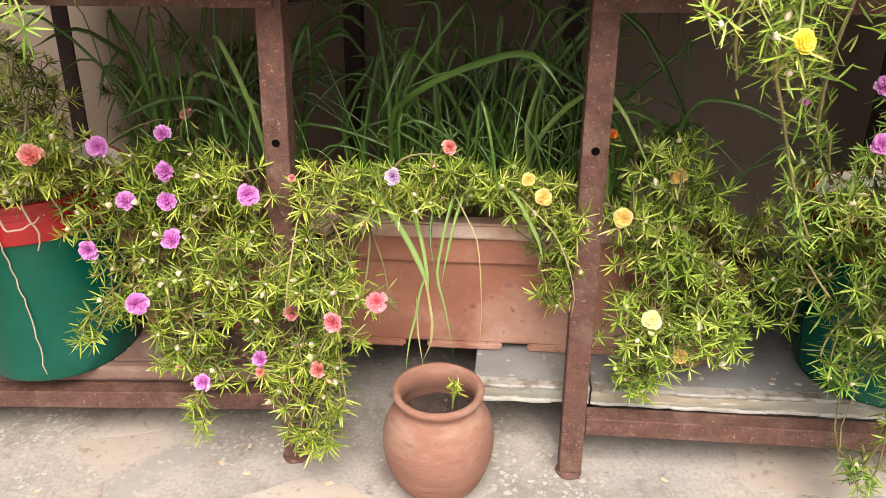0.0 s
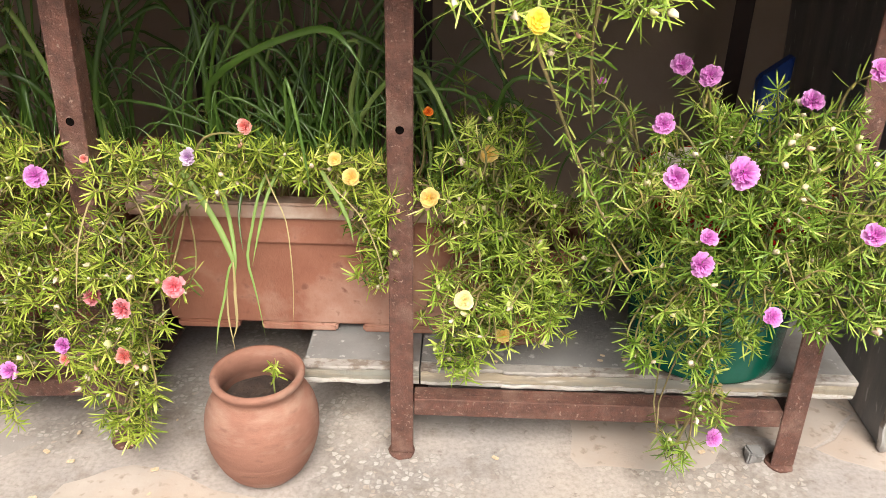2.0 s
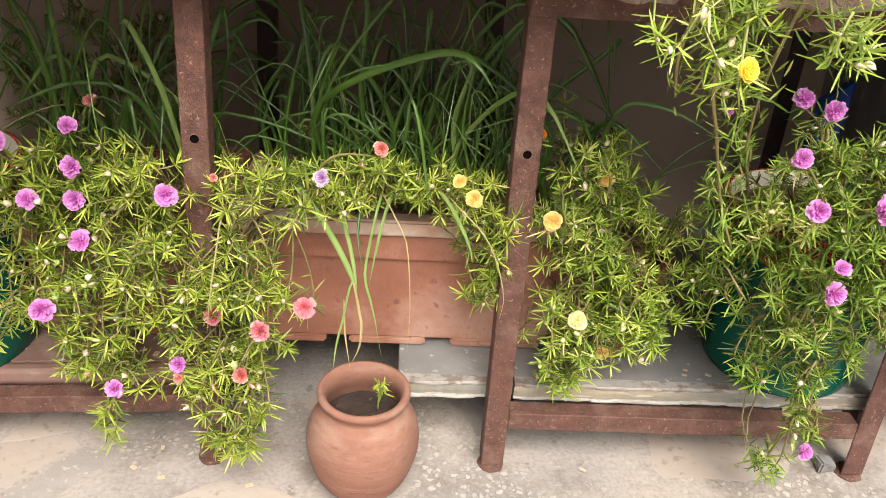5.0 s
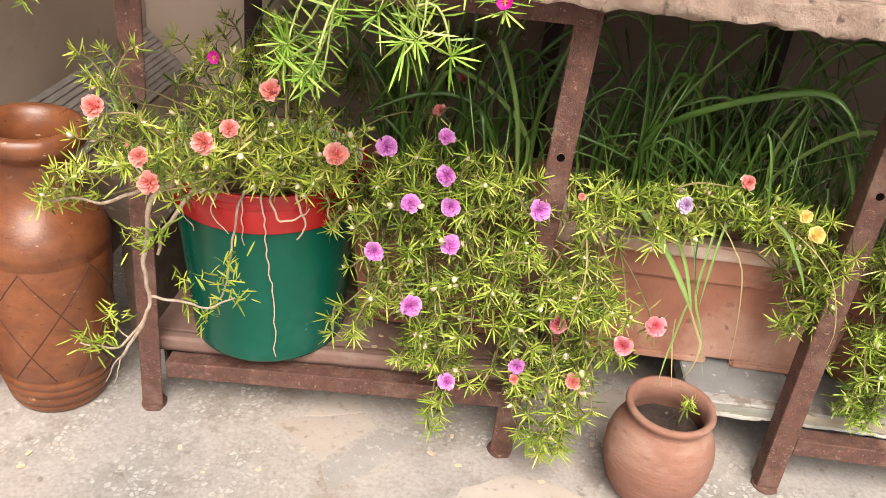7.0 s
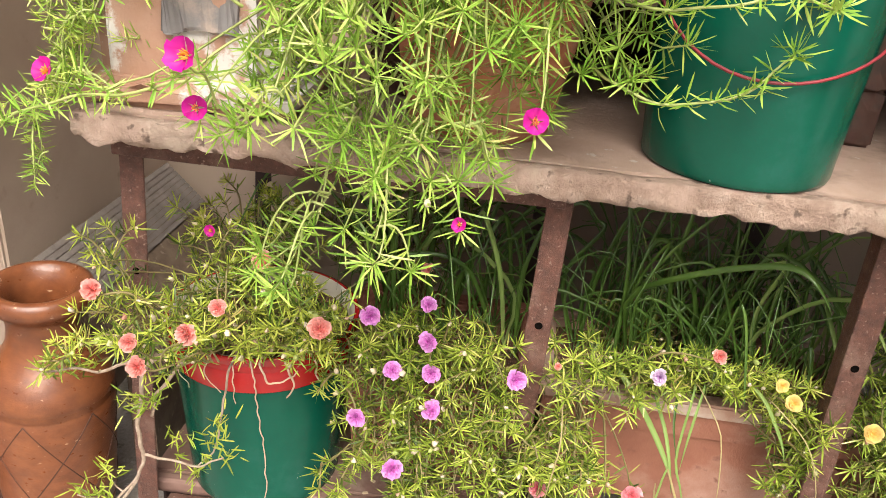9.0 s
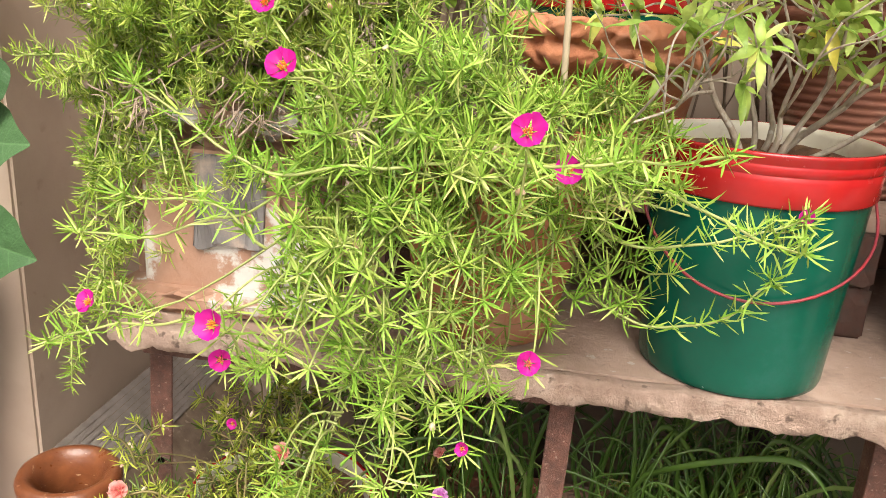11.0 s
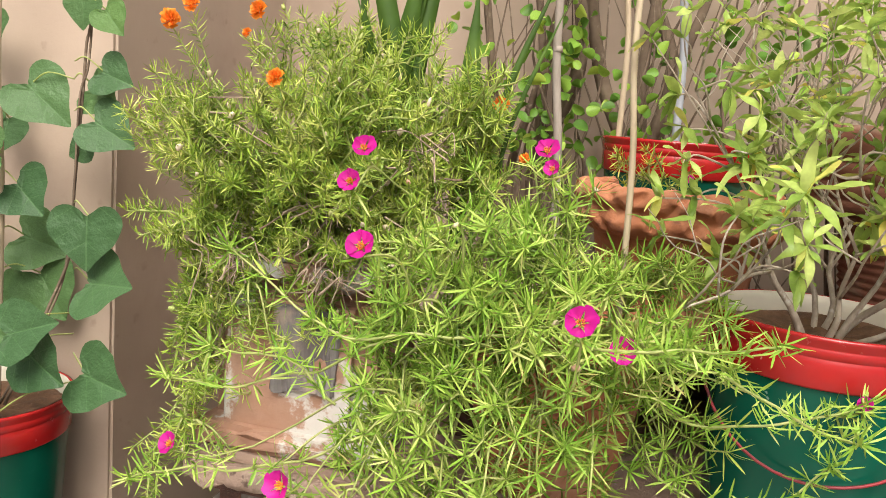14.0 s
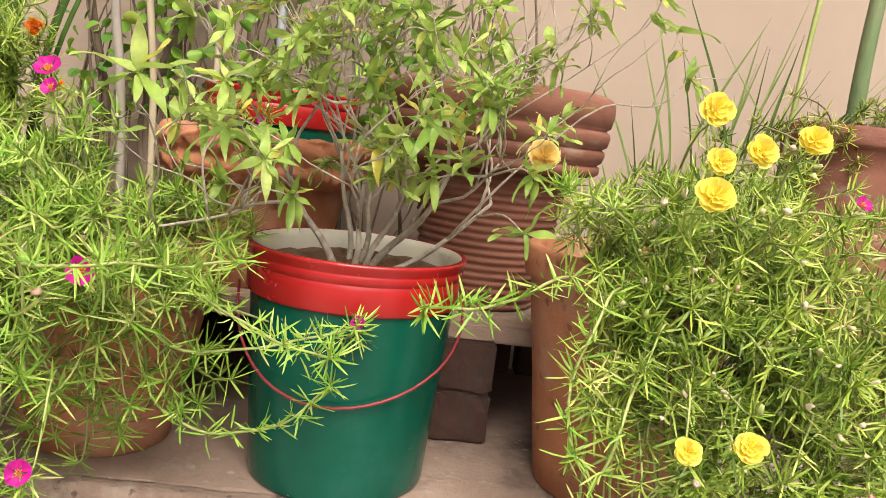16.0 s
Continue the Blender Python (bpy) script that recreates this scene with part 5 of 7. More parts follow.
# upper shelf: dense old plant with orange blooms in the square planter
old_rose = moss_rose("dense yellowing moss rose with orange blooms in the square planter", (-0.775, 1.34, 1.19), [(-0.775, 1.32, 1.19, 0.13, 0.12)],
    [(-0.80, 1.20, 1.36, 0.18, 0.15, 0.13, 520), (-0.65, 1.22, 1.40, 0.18, 0.15, 0.13, 520), (-0.92, 1.19, 1.26, 0.13, 0.12, 0.15, 360), (-0.66, 1.14, 1.27, 0.18, 0.10, 0.12, 400), (-0.97, 1.20, 1.38, 0.09, 0.10, 0.10, 160), (-0.95, 1.20, 1.06, 0.05, 0.07, 0.14, 120), (-0.52, 1.28, 1.40, 0.09, 0.12, 0.13, 230), (-0.90, 1.16, 0.96, 0.06, 0.04, 0.06, 40), (-0.80, 1.15, 1.10, 0.16, 0.05, 0.07, 110), (-0.74, 1.32, 1.52, 0.22, 0.12, 0.07, 170), (-0.88, 1.13, 0.88, 0.07, 0.03, 0.03, 26), (-0.99, 1.14, 0.80, 0.02, 0.04, 0.09, 9)],
    [("orange", -0.49, 1.324, 1.44, 0.0165), ("orange", -0.739, 1.051, 1.448, 0.0155), ("orange", -0.964, 1.15, 1.525, 0.018), ("orange", -0.962, 1.20, 1.554, 0.015), ("orange", -0.847, 1.20, 1.551, 0.018), ("orange", -0.893, 1.25, 1.521, 0.010), ("orange", -0.442, 1.30, 1.361, 0.011)],
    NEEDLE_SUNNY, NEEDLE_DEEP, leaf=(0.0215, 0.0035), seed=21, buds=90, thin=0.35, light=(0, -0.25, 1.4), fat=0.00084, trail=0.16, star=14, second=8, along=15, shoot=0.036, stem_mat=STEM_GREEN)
wrnd = np.random.default_rng(61)
heart_of = np.array([(-0.57, 1.17, 1.37), (-0.72, 1.15, 1.28), (-0.85, 1.17, 1.37), (-0.54, 1.17, 1.26), (-0.68, 1.12, 1.20), (-0.84, 1.15, 1.19)])[wrnd.integers(0, 6, 110)] + wrnd.normal(size=(110, 3)) * np.array([0.030, 0.020, 0.022])
bow = wrnd.normal(size=(110, 3)) * np.array([0.025, 0.012, 0.022]) + np.array([0, 0, 0.02])
bow_end = wrnd.normal(size=(110, 3)) * np.array([0.025, 0.010, 0.022]) - np.array([0, 0.004, 0.025])
wv, wq = tubes(np.stack([heart_of - bow, heart_of + bow_end * 0.4, heart_of + bow * 0.5, heart_of + bow_end], 1), wrnd.uniform(0.0012, 0.0020, 110), np.full(110, 0.0008))
part_np("dry_tangle", wv, wq, np.zeros((0, 3), int), OLD_STEM, old_rose, "dry brown withered stems between the green shoots")
# bright trailing plant with magenta blooms in the orange pot
moss_rose("bright green trailing moss rose with open magenta blooms", (-0.36, 1.305, 1.10), [(-0.36, 1.28, 1.10, 0.12, 0.11)],
    [(-0.45, 1.08, 1.21, 0.20, 0.14, 0.09, 250), (-0.32, 1.02, 1.16, 0.16, 0.14, 0.09, 190), (-0.51, 1.02, 1.10, 0.14, 0.12, 0.08, 140), (-0.42, 0.98, 1.03, 0.18, 0.14, 0.09, 115), (-0.56, 0.95, 0.97, 0.13, 0.11, 0.05, 44), (-0.43, 0.97, 0.90, 0.13, 0.11, 0.06, 78), (-0.46, 0.90, 0.82, 0.12, 0.08, 0.05, 16), (-0.55, 0.90, 0.78, 0.06, 0.05, 0.04, 12), (-0.20, 1.05, 1.14, 0.09, 0.08, 0.09, 60), (-0.16, 1.06, 1.02, 0.08, 0.06, 0.07, 20), (-0.42, 1.20, 1.29, 0.12, 0.10, 0.08, 90), (-0.22, 1.20, 1.21, 0.10, 0.09, 0.05, 80), (-0.34, 1.12, 0.95, 0.10, 0.06, 0.07, 24)],
    [("magenta", -0.566, 0.759, 1.042, 0.019), ("magenta", -0.58, 0.803, 0.985, 0.014), ("magenta", -0.278, 0.883, 0.984, 0.0155), ("magenta", -0.608, 1.044, 1.368, 0.0185), ("magenta", -0.615, 1.022, 1.325, 0.0185), ("magenta", -0.545, 0.888, 1.268, 0.0205), ("magenta", -0.296, 0.821, 1.234, 0.0195), ("magenta", -0.256, 0.955, 1.177, 0.0195), ("magenta", -0.828, 0.968, 0.955, 0.018), ("magenta", -0.387, 1.145, 1.381, 0.0195), ("magenta", -0.376, 1.13, 1.359, 0.014), ("magenta", 0.027, 1.086, 1.12, 0.011), ("magenta", -0.342, 0.91, 0.857, 0.010)],
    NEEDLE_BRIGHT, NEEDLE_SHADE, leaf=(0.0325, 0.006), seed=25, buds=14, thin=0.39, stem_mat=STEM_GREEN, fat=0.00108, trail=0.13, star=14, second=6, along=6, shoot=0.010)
spray = thing("moss_rose_spray", (-0.25, 1.15, 1.08), "long bare-stemmed sprays of moss rose lying across the bucket", "plant stem")
SPRAYS = (([(-0.28, 1.20, 1.10), (-0.20, 1.08, 0.99), (-0.08, 1.06, 0.985), (0.0, 1.083, 1.034)], 9), ([(-0.30, 1.18, 1.10), (-0.20, 1.05, 1.085), (-0.10, 1.04, 1.085), (-0.02, 1.06, 1.105), (0.025, 1.086, 1.118)], 8), ([(-0.30, 1.18, 1.12), (-0.16, 1.02, 1.15), (-0.06, 0.98, 1.12), (0.0, 1.0, 1.10)], 9), ([(0.32, 1.15, 1.22), (0.25, 1.0, 1.22), (0.16, 0.90, 1.195), (0.105, 0.882, 1.199)], 8), ([(-0.42, 1.15, 1.15), (-0.55, 1.0, 1.13), (-0.70, 0.97, 1.06), (-0.84, 0.99, 1.04)], 7), ([(-0.36, 1.15, 1.13), (-0.30, 0.92, 1.19), (-0.20, 0.90, 1.20), (-0.10, 0.96, 1.20)], 8), ([(0.40, 1.16, 1.24), (0.31, 1.04, 1.30), (0.265, 1.05, 1.305), (0.250, 1.075, 1.315)], 4), ([(0.38, 1.12, 1.22), (0.30, 0.98, 1.20), (0.27, 0.95, 1.12), (0.28, 0.95, 1.03)], 7), ([(0.40, 1.10, 1.20), (0.33, 0.94, 1.10), (0.30, 0.93, 0.99), (0.29, 0.94, 0.93)], 6), ([(-0.5, 1.1, 1.0), (-0.66, 0.96, 0.96), (-0.80, 0.96, 0.93), (-0.90, 0.98, 0.88)], 6), ([(-0.749, 0.97, 1.231), (-0.621, 0.95, 1.165), (-0.557, 0.95, 1.148), (-0.393, 0.98, 1.168)][::-1], 7), ([(-0.598, 0.98, 1.05), (-0.666, 0.97, 1.094), (-0.782, 0.98, 1.094)], 6))
stars = [(-0.80, 0.985, 0.95), (-0.82, 0.99, 0.93), (-0.76, 0.98, 0.94), (-0.86, 0.985, 0.90)]
for pts, k in SPRAYS:
    path = [p + Vector((0.008 * noise.noise(p * 17), 0.010 * noise.noise(p * 14 + Vector((3, 8, 1))), 0.012 * noise.noise(p * 15 + Vector((9, 2, 4))))) for p in smooth_path(pts, 24)]
    part("stem", tube_bm(path, 0.0021, 0.0014, 7), STEM_GREEN, spray)
    stars += [tuple(path[int(24 * (0.22 + 0.78 * i / (k + 1)))]) for i in range(k + 2)]
    stars += [tuple(path[-1])] * 2
tufts(spray, stars, NEEDLE_BRIGHT, 47, 9, 0.032, 0.008)
trailer = thing("hanging_moss_rose_shoot", (0.41, 0.97, 0.90), "thin leafy moss rose shoots hanging from the shelf above", "plant stem")
stars = []
for pts, k in (([(0.41, 0.97, 0.90), (0.398, 1.00, 0.767), (0.427, 1.03, 0.684), (0.474, 1.08, 0.575), (0.514, 1.10, 0.496)], 13), ([(0.47, 0.98, 0.88), (0.46, 1.01, 0.76), (0.475, 1.05, 0.66)], 9), ([(0.36, 0.97, 0.88), (0.35, 0.99, 0.79), (0.365, 1.02, 0.73)], 6)):
    path = smooth_path(pts, 30)
    part("stem", tube_bm(path, 0.0026, 0.0015, 6), STEM, trailer)
    stars += [tuple(path[int(30 * (0.15 + 0.85 * i / (k - 1)))]) for i in range(k)]
tufts(trailer, stars, NEEDLE_DEEP, 53, 7, 0.024, 0.022)
# yellow plant in the tall pot, hanging far down the front
moss_rose("large trailing moss rose with bright yellow double blooms", (0.42, 1.30, 1.19), [(0.42, 1.27, 1.19, 0.13, 0.12)],
    [(0.33, 1.00, 1.13, 0.06, 0.07, 0.13, 70), (0.44, 1.10, 1.27, 0.19, 0.14, 0.08, 360), (0.53, 1.00, 1.18, 0.19, 0.12, 0.10, 330), (0.39, 1.02, 1.15, 0.10, 0.10, 0.10, 150), (0.48, 0.96, 1.05, 0.17, 0.10, 0.09, 240), (0.66, 1.04, 1.15, 0.16, 0.12, 0.15, 240), (0.44, 0.96, 0.93, 0.16, 0.09, 0.07, 130), (0.41, 0.95, 0.82, 0.13, 0.07, 0.04, 60), (0.43, 1.00, 0.74, 0.03, 0.04, 0.06, 14), (0.57, 1.25, 1.32, 0.20, 0.13, 0.06, 160), (0.62, 0.95, 0.98, 0.12, 0.08, 0.10, 120)],
    [("yellow", 0.393, 1.006, 1.423, 0.022), ("apricot", 0.227, 1.101, 1.349, 0.0235), ("yellow", 0.529, 1.05, 1.404, 0.022), ("yellow", 0.448, 1.00, 1.384, 0.0205), ("yellow", 0.406, 1.00, 1.368, 0.018), ("yellow", 0.38, 0.93, 1.333, 0.0235), ("yellow", 0.365, 0.85, 1.091, 0.0155), ("yellow", 0.425, 0.85, 1.101, 0.018), ("yellow", 0.390, 0.905, 0.795, 0.0142), ("magenta", 0.56, 0.98, 1.34, 0.012)],
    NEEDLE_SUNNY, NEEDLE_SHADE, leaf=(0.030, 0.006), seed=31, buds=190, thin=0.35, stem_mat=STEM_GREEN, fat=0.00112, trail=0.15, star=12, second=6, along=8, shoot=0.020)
# leggy growth at the back of the lower shelf, leaves coloured dark for its shade
moss_rose("straggly moss rose behind the lilies, its leaves coloured dark for the shade", (-0.42, 1.55, 0.44), [(-0.45, 1.48, 0.42, 0.08, 0.02), (0.05, 1.49, 0.40, 0.15, 0.02)],
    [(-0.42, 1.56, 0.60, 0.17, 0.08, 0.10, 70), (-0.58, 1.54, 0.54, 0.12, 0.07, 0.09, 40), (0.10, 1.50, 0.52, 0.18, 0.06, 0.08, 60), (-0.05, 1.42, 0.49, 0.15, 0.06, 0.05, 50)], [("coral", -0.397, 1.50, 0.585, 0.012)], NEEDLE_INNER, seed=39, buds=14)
# sparse dry plants in the pots on the ledge
moss_rose("dry grass-like moss rose in the pots at the back", (-0.05, 1.6, 1.30), [(-0.196, 1.585, 1.30, 0.10, 0.10), (0.88, 1.62, 1.43, 0.08, 0.08)],
    [(-0.25, 1.55, 1.36, 0.10, 0.08, 0.05, 26), (0.85, 1.55, 1.46, 0.16, 0.10, 0.08, 60), (0.70, 1.50, 1.40, 0.14, 0.08, 0.08, 50)], [("magenta", -0.19, 1.48, 1.345, 0.009)], NEEDLE_OLD, seed=36, buds=8)


# ---- strap-leaved lilies in the troughs ----
def strap_bm(points, width, fold=0.25, n=14):
    pts = smooth_path(points, n)
    verts, faces = [], []
    for i, p in enumerate(pts):
        t = (pts[min(i + 1, n)] - pts[max(i - 1, 0)]).normalized()
        s = t.cross(Vector((0.25, -0.9, 0.35))).normalized()
        u = s.cross(t)
        f = i / n
        w = width * (0.55 + 0.45 * min(1, f * 5)) * min(1.0, (1.0 - f) * 3.2 + 0.04)
        for k in (-1, 0, 1):
            verts.append(p + s * k * w / 2 + u * (abs(k) * fold * w * 0.5))
        for k in (1, 0, -1):
            verts.append(p + s * k * w / 2 * 0.98 + u * (abs(k) * fold * w * 0.5 - 0.0007))
    for i in range(n):
        for k in range(6):
            j = (k + 1) % 6
            faces.append((6 * i + k, 6 * i + j, 6 * i + 6 + j, 6 * i + 6 + k))
    faces += [(0, 1, 4, 5), (1, 2, 3, 4)]
    return bm_of(verts, faces)


def lily(label, base, x0, x1, y0, y1, z, n, seed, special=()):
    rr = random.Random(seed)
    th = thing("lily_plant", base, label, "plant", "lilies")
    for k in range(n):
        x, y = rr.uniform(x0, x1), rr.uniform(y0, y1)
        a = rr.uniform(0, 6.283)
        L = rr.uniform(0.12, 0.34) if k % 3 else rr.uniform(0.30, 0.48)
        lean = rr.uniform(0.12, 0.35) if k % 5 == 0 else rr.uniform(0.40, 0.95)
        h = min(0.340, L * math.sqrt(1 - lean * lean) * rr.uniform(0.75, 1.0) + 0.03)
        dx, dy = math.cos(a) * lean * L, math.sin(a) * lean * L * 0.55
        if y + dy < 1.20:
            dy = 1.20 - y
        droop = h * (rr.uniform(0.15, 0.85) * lean if k % 5 else -0.02)
        kx = rr.gauss(0, 0.016)
        pts = [(x, y, z), (x + dx * 0.16 + kx, y + dy * 0.14, z + h * 0.56), (x + dx * 0.55 - kx, y + dy * 0.52, z + h), (x + dx, y + dy, z + h - droop)]
        if k % 7 == 3:  # a blade snapped over near its end
            pts.append((x + dx * 1.08, y + dy - 0.01, z + h - droop - rr.uniform(0.04, 0.10)))
        part("leaf", strap_bm(pts, rr.choice((0.0022, 0.0028, 0.0036, 0.0050, 0.0080))), STRAP_PALE if k % 11 == 4 else STRAP, th)
    for pts, w, m in special:
        part("leaf", strap_bm(pts, w), m, th)
    return th


lily("dark green strap-leaved lily filling the orange trough", (0.06, 1.40, 0.425), -0.17, 0.31, 1.35, 1.51, 0.405, 180, 4, [
    ([(-0.06, 1.40, 0.43), (-0.084, 1.35, 0.57), (-0.014, 1.30, 0.645), (0.075, 1.27, 0.69), (0.129, 1.25, 0.705), (0.160, 1.23, 0.69), (0.187, 1.22, 0.653)], 0.010, STRAP),
    ([(0.04, 1.33, 0.43), (0.06, 1.27, 0.56), (0.066, 1.25, 0.634), (0.080, 1.235, 0.60), (0.095, 1.22, 0.514), (0.10, 1.21, 0.48)], 0.0045, STRAP),
    ([(-0.09, 1.30, 0.44), (-0.105, 1.25, 0.495), (-0.08, 1.215, 0.489), (-0.037, 1.184, 0.436), (-0.008, 1.152, 0.392), (0.002, 1.121, 0.372)], 0.0090, STRAP_PALE),
    ([(-0.008, 1.152, 0.392), (0.002, 1.118, 0.372), (0.006, 1.10, 0.364), (0.009, 1.09, 0.355), (0.007, 1.088, 0.318), (-0.004, 1.088, 0.288)], 0.0040, STRAW),
    ([(-0.03, 1.30, 0.44), (-0.035, 1.25, 0.485), (-0.03, 1.215, 0.464), (-0.015, 1.183, 0.433), (-0.004, 1.152, 0.393), (0.0, 1.12, 0.365)], 0.0060, STRAP_PALE),
    ([(0.03, 1.30, 0.44), (0.03, 1.25, 0.487), (0.022, 1.215, 0.468), (0.013, 1.191, 0.421), (0.009, 1.168, 0.384), (0.023, 1.144, 0.344), (0.038, 1.12, 0.277)], 0.0042, STRAP_PALE),
    ([(0.04, 1.30, 0.44), (0.045, 1.25, 0.487), (0.034, 1.215, 0.464), (0.024, 1.19, 0.42), (0.016, 1.165, 0.375)], 0.0046, STRAP_PALE),
    ([(0.0, 1.30, 0.44), (0.0, 1.25, 0.49), (-0.001, 1.215, 0.476), (-0.003, 1.188, 0.442), (0.006, 1.16, 0.399)], 0.0044, STRAP),
    ([(0.02, 1.30, 0.44), (0.025, 1.25, 0.49), (0.040, 1.215, 0.484), (0.053, 1.198, 0.467), (0.068, 1.181, 0.441), (0.075, 1.164, 0.392), (0.078, 1.147, 0.331), (0.076, 1.13, 0.281)], 0.0019, STRAW),
    ([(0.11, 1.30, 0.44), (0.11, 1.25, 0.495), (0.125, 1.21, 0.498), (0.145, 1.197, 0.468), (0.161, 1.183, 0.438), (0.167, 1.17, 0.416)], 0.0060, STRAP_PALE),
    ([(0.12, 1.30, 0.44), (0.125, 1.22, 0.50), (0.144, 1.165, 0.504), (0.178, 1.150, 0.474), (0.200, 1.143, 0.432), (0.214, 1.136, 0.379), (0.210, 1.13, 0.345)], 0.0018, STRAW),
    ([(-0.004, 1.152, 0.393), (-0.012, 1.14, 0.38), (-0.02, 1.127, 0.337), (-0.028, 1.113, 0.303), (-0.033, 1.10, 0.259)], 0.0034, STRAP_PALE),
    ([(-0.02, 1.145, 0.36), (-0.019, 1.14, 0.338), (-0.016, 1.125, 0.307), (-0.007, 1.11, 0.256)], 0.0026, STRAW),
    ([(-0.19, 1.30, 0.46), (-0.185, 1.15, 0.50), (-0.182, 1.07, 0.47), (-0.190, 1.05, 0.41), (-0.196, 1.045, 0.36)], 0.0022, STRAW),
])
lily("dark green strap-leaved lily rising behind the purple moss rose", (-0.38, 1.40, 0.44), -0.52, -0.25, 1.35, 1.50, 0.42, 70, 9, [
    ([(-0.28, 1.34, 0.44), (-0.30, 1.31, 0.60), (-0.334, 1.30, 0.704), (-0.345, 1.29, 0.710)], 0.008, STRAP_PALE),
    ([(-0.30, 1.38, 0.44), (-0.36, 1.36, 0.58), (-0.45, 1.35, 0.60), (-0.55, 1.33, 0.56)], 0.008, STRAP),
])
lily("few grassy lily blades behind the yellow moss rose", (0.42, 1.36, 0.40), 0.35, 0.48, 1.32, 1.42, 0.395, 8, 13, [([(0.36, 1.36, 0.40), (0.38, 1.32, 0.60), (0.45, 1.30, 0.625), (0.56, 1.28, 0.575)], 0.007, STRAP)])

# ---- hanging roots and bare stems of the coral plant ----
roots = thing("hanging_roots", (-0.7, 1.12, 0.48), "pale bare roots hanging over the bucket's red rim", "roots")
for pts, r in (([(-0.66, 1.15, 0.515), (-0.657, 1.102, 0.508), (-0.655, 1.108, 0.46), (-0.66, 1.125, 0.4), (-0.652, 1.128, 0.33), (-0.65, 1.13, 0.195)], 0.0016),
               ([(-0.62, 1.16, 0.515), (-0.61, 1.118, 0.508), (-0.6, 1.124, 0.46), (-0.615, 1.135, 0.425)], 0.0022),
               ([(-0.72, 1.16, 0.515), (-0.725, 1.1, 0.509), (-0.735, 1.105, 0.47), (-0.715, 1.11, 0.435)], 0.0014),
               ([(-0.59, 1.18, 0.515), (-0.575, 1.142, 0.509), (-0.567, 1.15, 0.46)], 0.0022),
               ([(-0.64, 1.16, 0.515), (-0.645, 1.105, 0.51), (-0.63, 1.1, 0.475), (-0.6, 1.115, 0.48), (-0.59, 1.125, 0.49)], 0.0020),
               ([(-0.77, 1.16, 0.515), (-0.785, 1.115, 0.508), (-0.79, 1.125, 0.46), (-0.775, 1.13, 0.42)], 0.0014),
               ([(-0.68, 1.16, 0.515), (-0.685, 1.1, 0.51), (-0.69, 1.1, 0.46), (-0.69, 1.11, 0.42)], 0.0014)):
    path = [p + Vector((0.006 * noise.noise(p * 45), 0.024, 0.004 * noise.noise(p * 60) - 0.018)) for p in smooth_path(pts, 40)]
    part("root", tube_bm(path, r, r * 0.55, 6), ROOT, roots)
limb = thing("trailing_moss_rose_stem", (-0.75, 1.14, 0.44), "bare pale trailing stem with leafy green tips", "plant stem")
for pts, r0, r1 in (([(-0.745, 1.18, 0.49), (-0.765, 1.09, 0.52), (-0.792, 1.05, 0.505), (-0.805, 1.05, 0.447), (-0.812, 1.05, 0.397), (-0.81, 1.05, 0.342), (-0.819, 1.05, 0.303), (-0.841, 1.05, 0.262), (-0.863, 1.05, 0.224)], 0.0044, 0.0024),
                    ([(-0.72, 1.18, 0.49), (-0.744, 1.09, 0.508), (-0.772, 1.08, 0.469), (-0.792, 1.07, 0.438), (-0.794, 1.06, 0.41)], 0.0036, 0.0026),
                    ([(-0.765, 1.09, 0.52), (-0.812, 1.05, 0.516), (-0.854, 1.033, 0.502), (-0.882, 1.017, 0.513), (-0.922, 1.0, 0.509)], 0.003, 0.0015),
                    ([(-0.809, 1.05, 0.34), (-0.752, 1.053, 0.341), (-0.727, 1.057, 0.332), (-0.685, 1.06, 0.353)], 0.0024, 0.0013),
                    ([(-0.69, 1.18, 0.49), (-0.689, 1.11, 0.487), (-0.697, 1.105, 0.433), (-0.701, 1.1, 0.38), (-0.713, 1.095, 0.335), (-0.74, 1.09, 0.302)], 0.0021, 0.0013),
                    ([(-0.819, 1.05, 0.303), (-0.867, 1.05, 0.24), (-0.899, 1.05, 0.237), (-0.932, 1.05, 0.238)], 0.0024, 0.0013),
                    ([(-0.844, 1.05, 0.264), (-0.86, 1.05, 0.269), (-0.865, 1.05, 0.295)], 0.0015, 0.001),
                    ([(-0.863, 1.05, 0.224), (-0.881, 1.05, 0.201), (-0.894, 1.05, 0.166)], 0.0017, 0.0008),
                    ([(-0.863, 1.05, 0.224), (-0.875, 1.05, 0.193), (-0.883, 1.05, 0.163)], 0.0014, 0.0007),
                    ([(-0.807, 1.05, 0.439), (-0.82, 1.045, 0.443)], 0.0015, 0.001)):
    path = [p + Vector((0.005 * noise.noise(p * 38), 0.004 * noise.noise(p * 33 + Vector((5, 1, 2))), 0.004 * noise.noise(p * 45))) for p in smooth_path(pts, 34)]
    part("stem", tube_bm(path, r0, r1, 8), OLD_STEM, limb)
tufts(limb, [(-0.865, 1.05, 0.3), (-0.869, 1.05, 0.284), (-0.822, 1.049, 0.441), (-0.808, 1.049, 0.445), (-0.926, 1.048, 0.242), (-0.907, 1.048, 0.241), (-0.881, 1.048, 0.251), (-0.898, 1.047, 0.237), (-0.951, 1.047, 0.481), (-0.929, 1.047, 0.488), (-0.898, 1.046, 0.496), (-0.865, 1.046, 0.498), (-0.774, 1.045, 0.463), (-0.785, 1.045, 0.451)], NEEDLE, 44, 14)
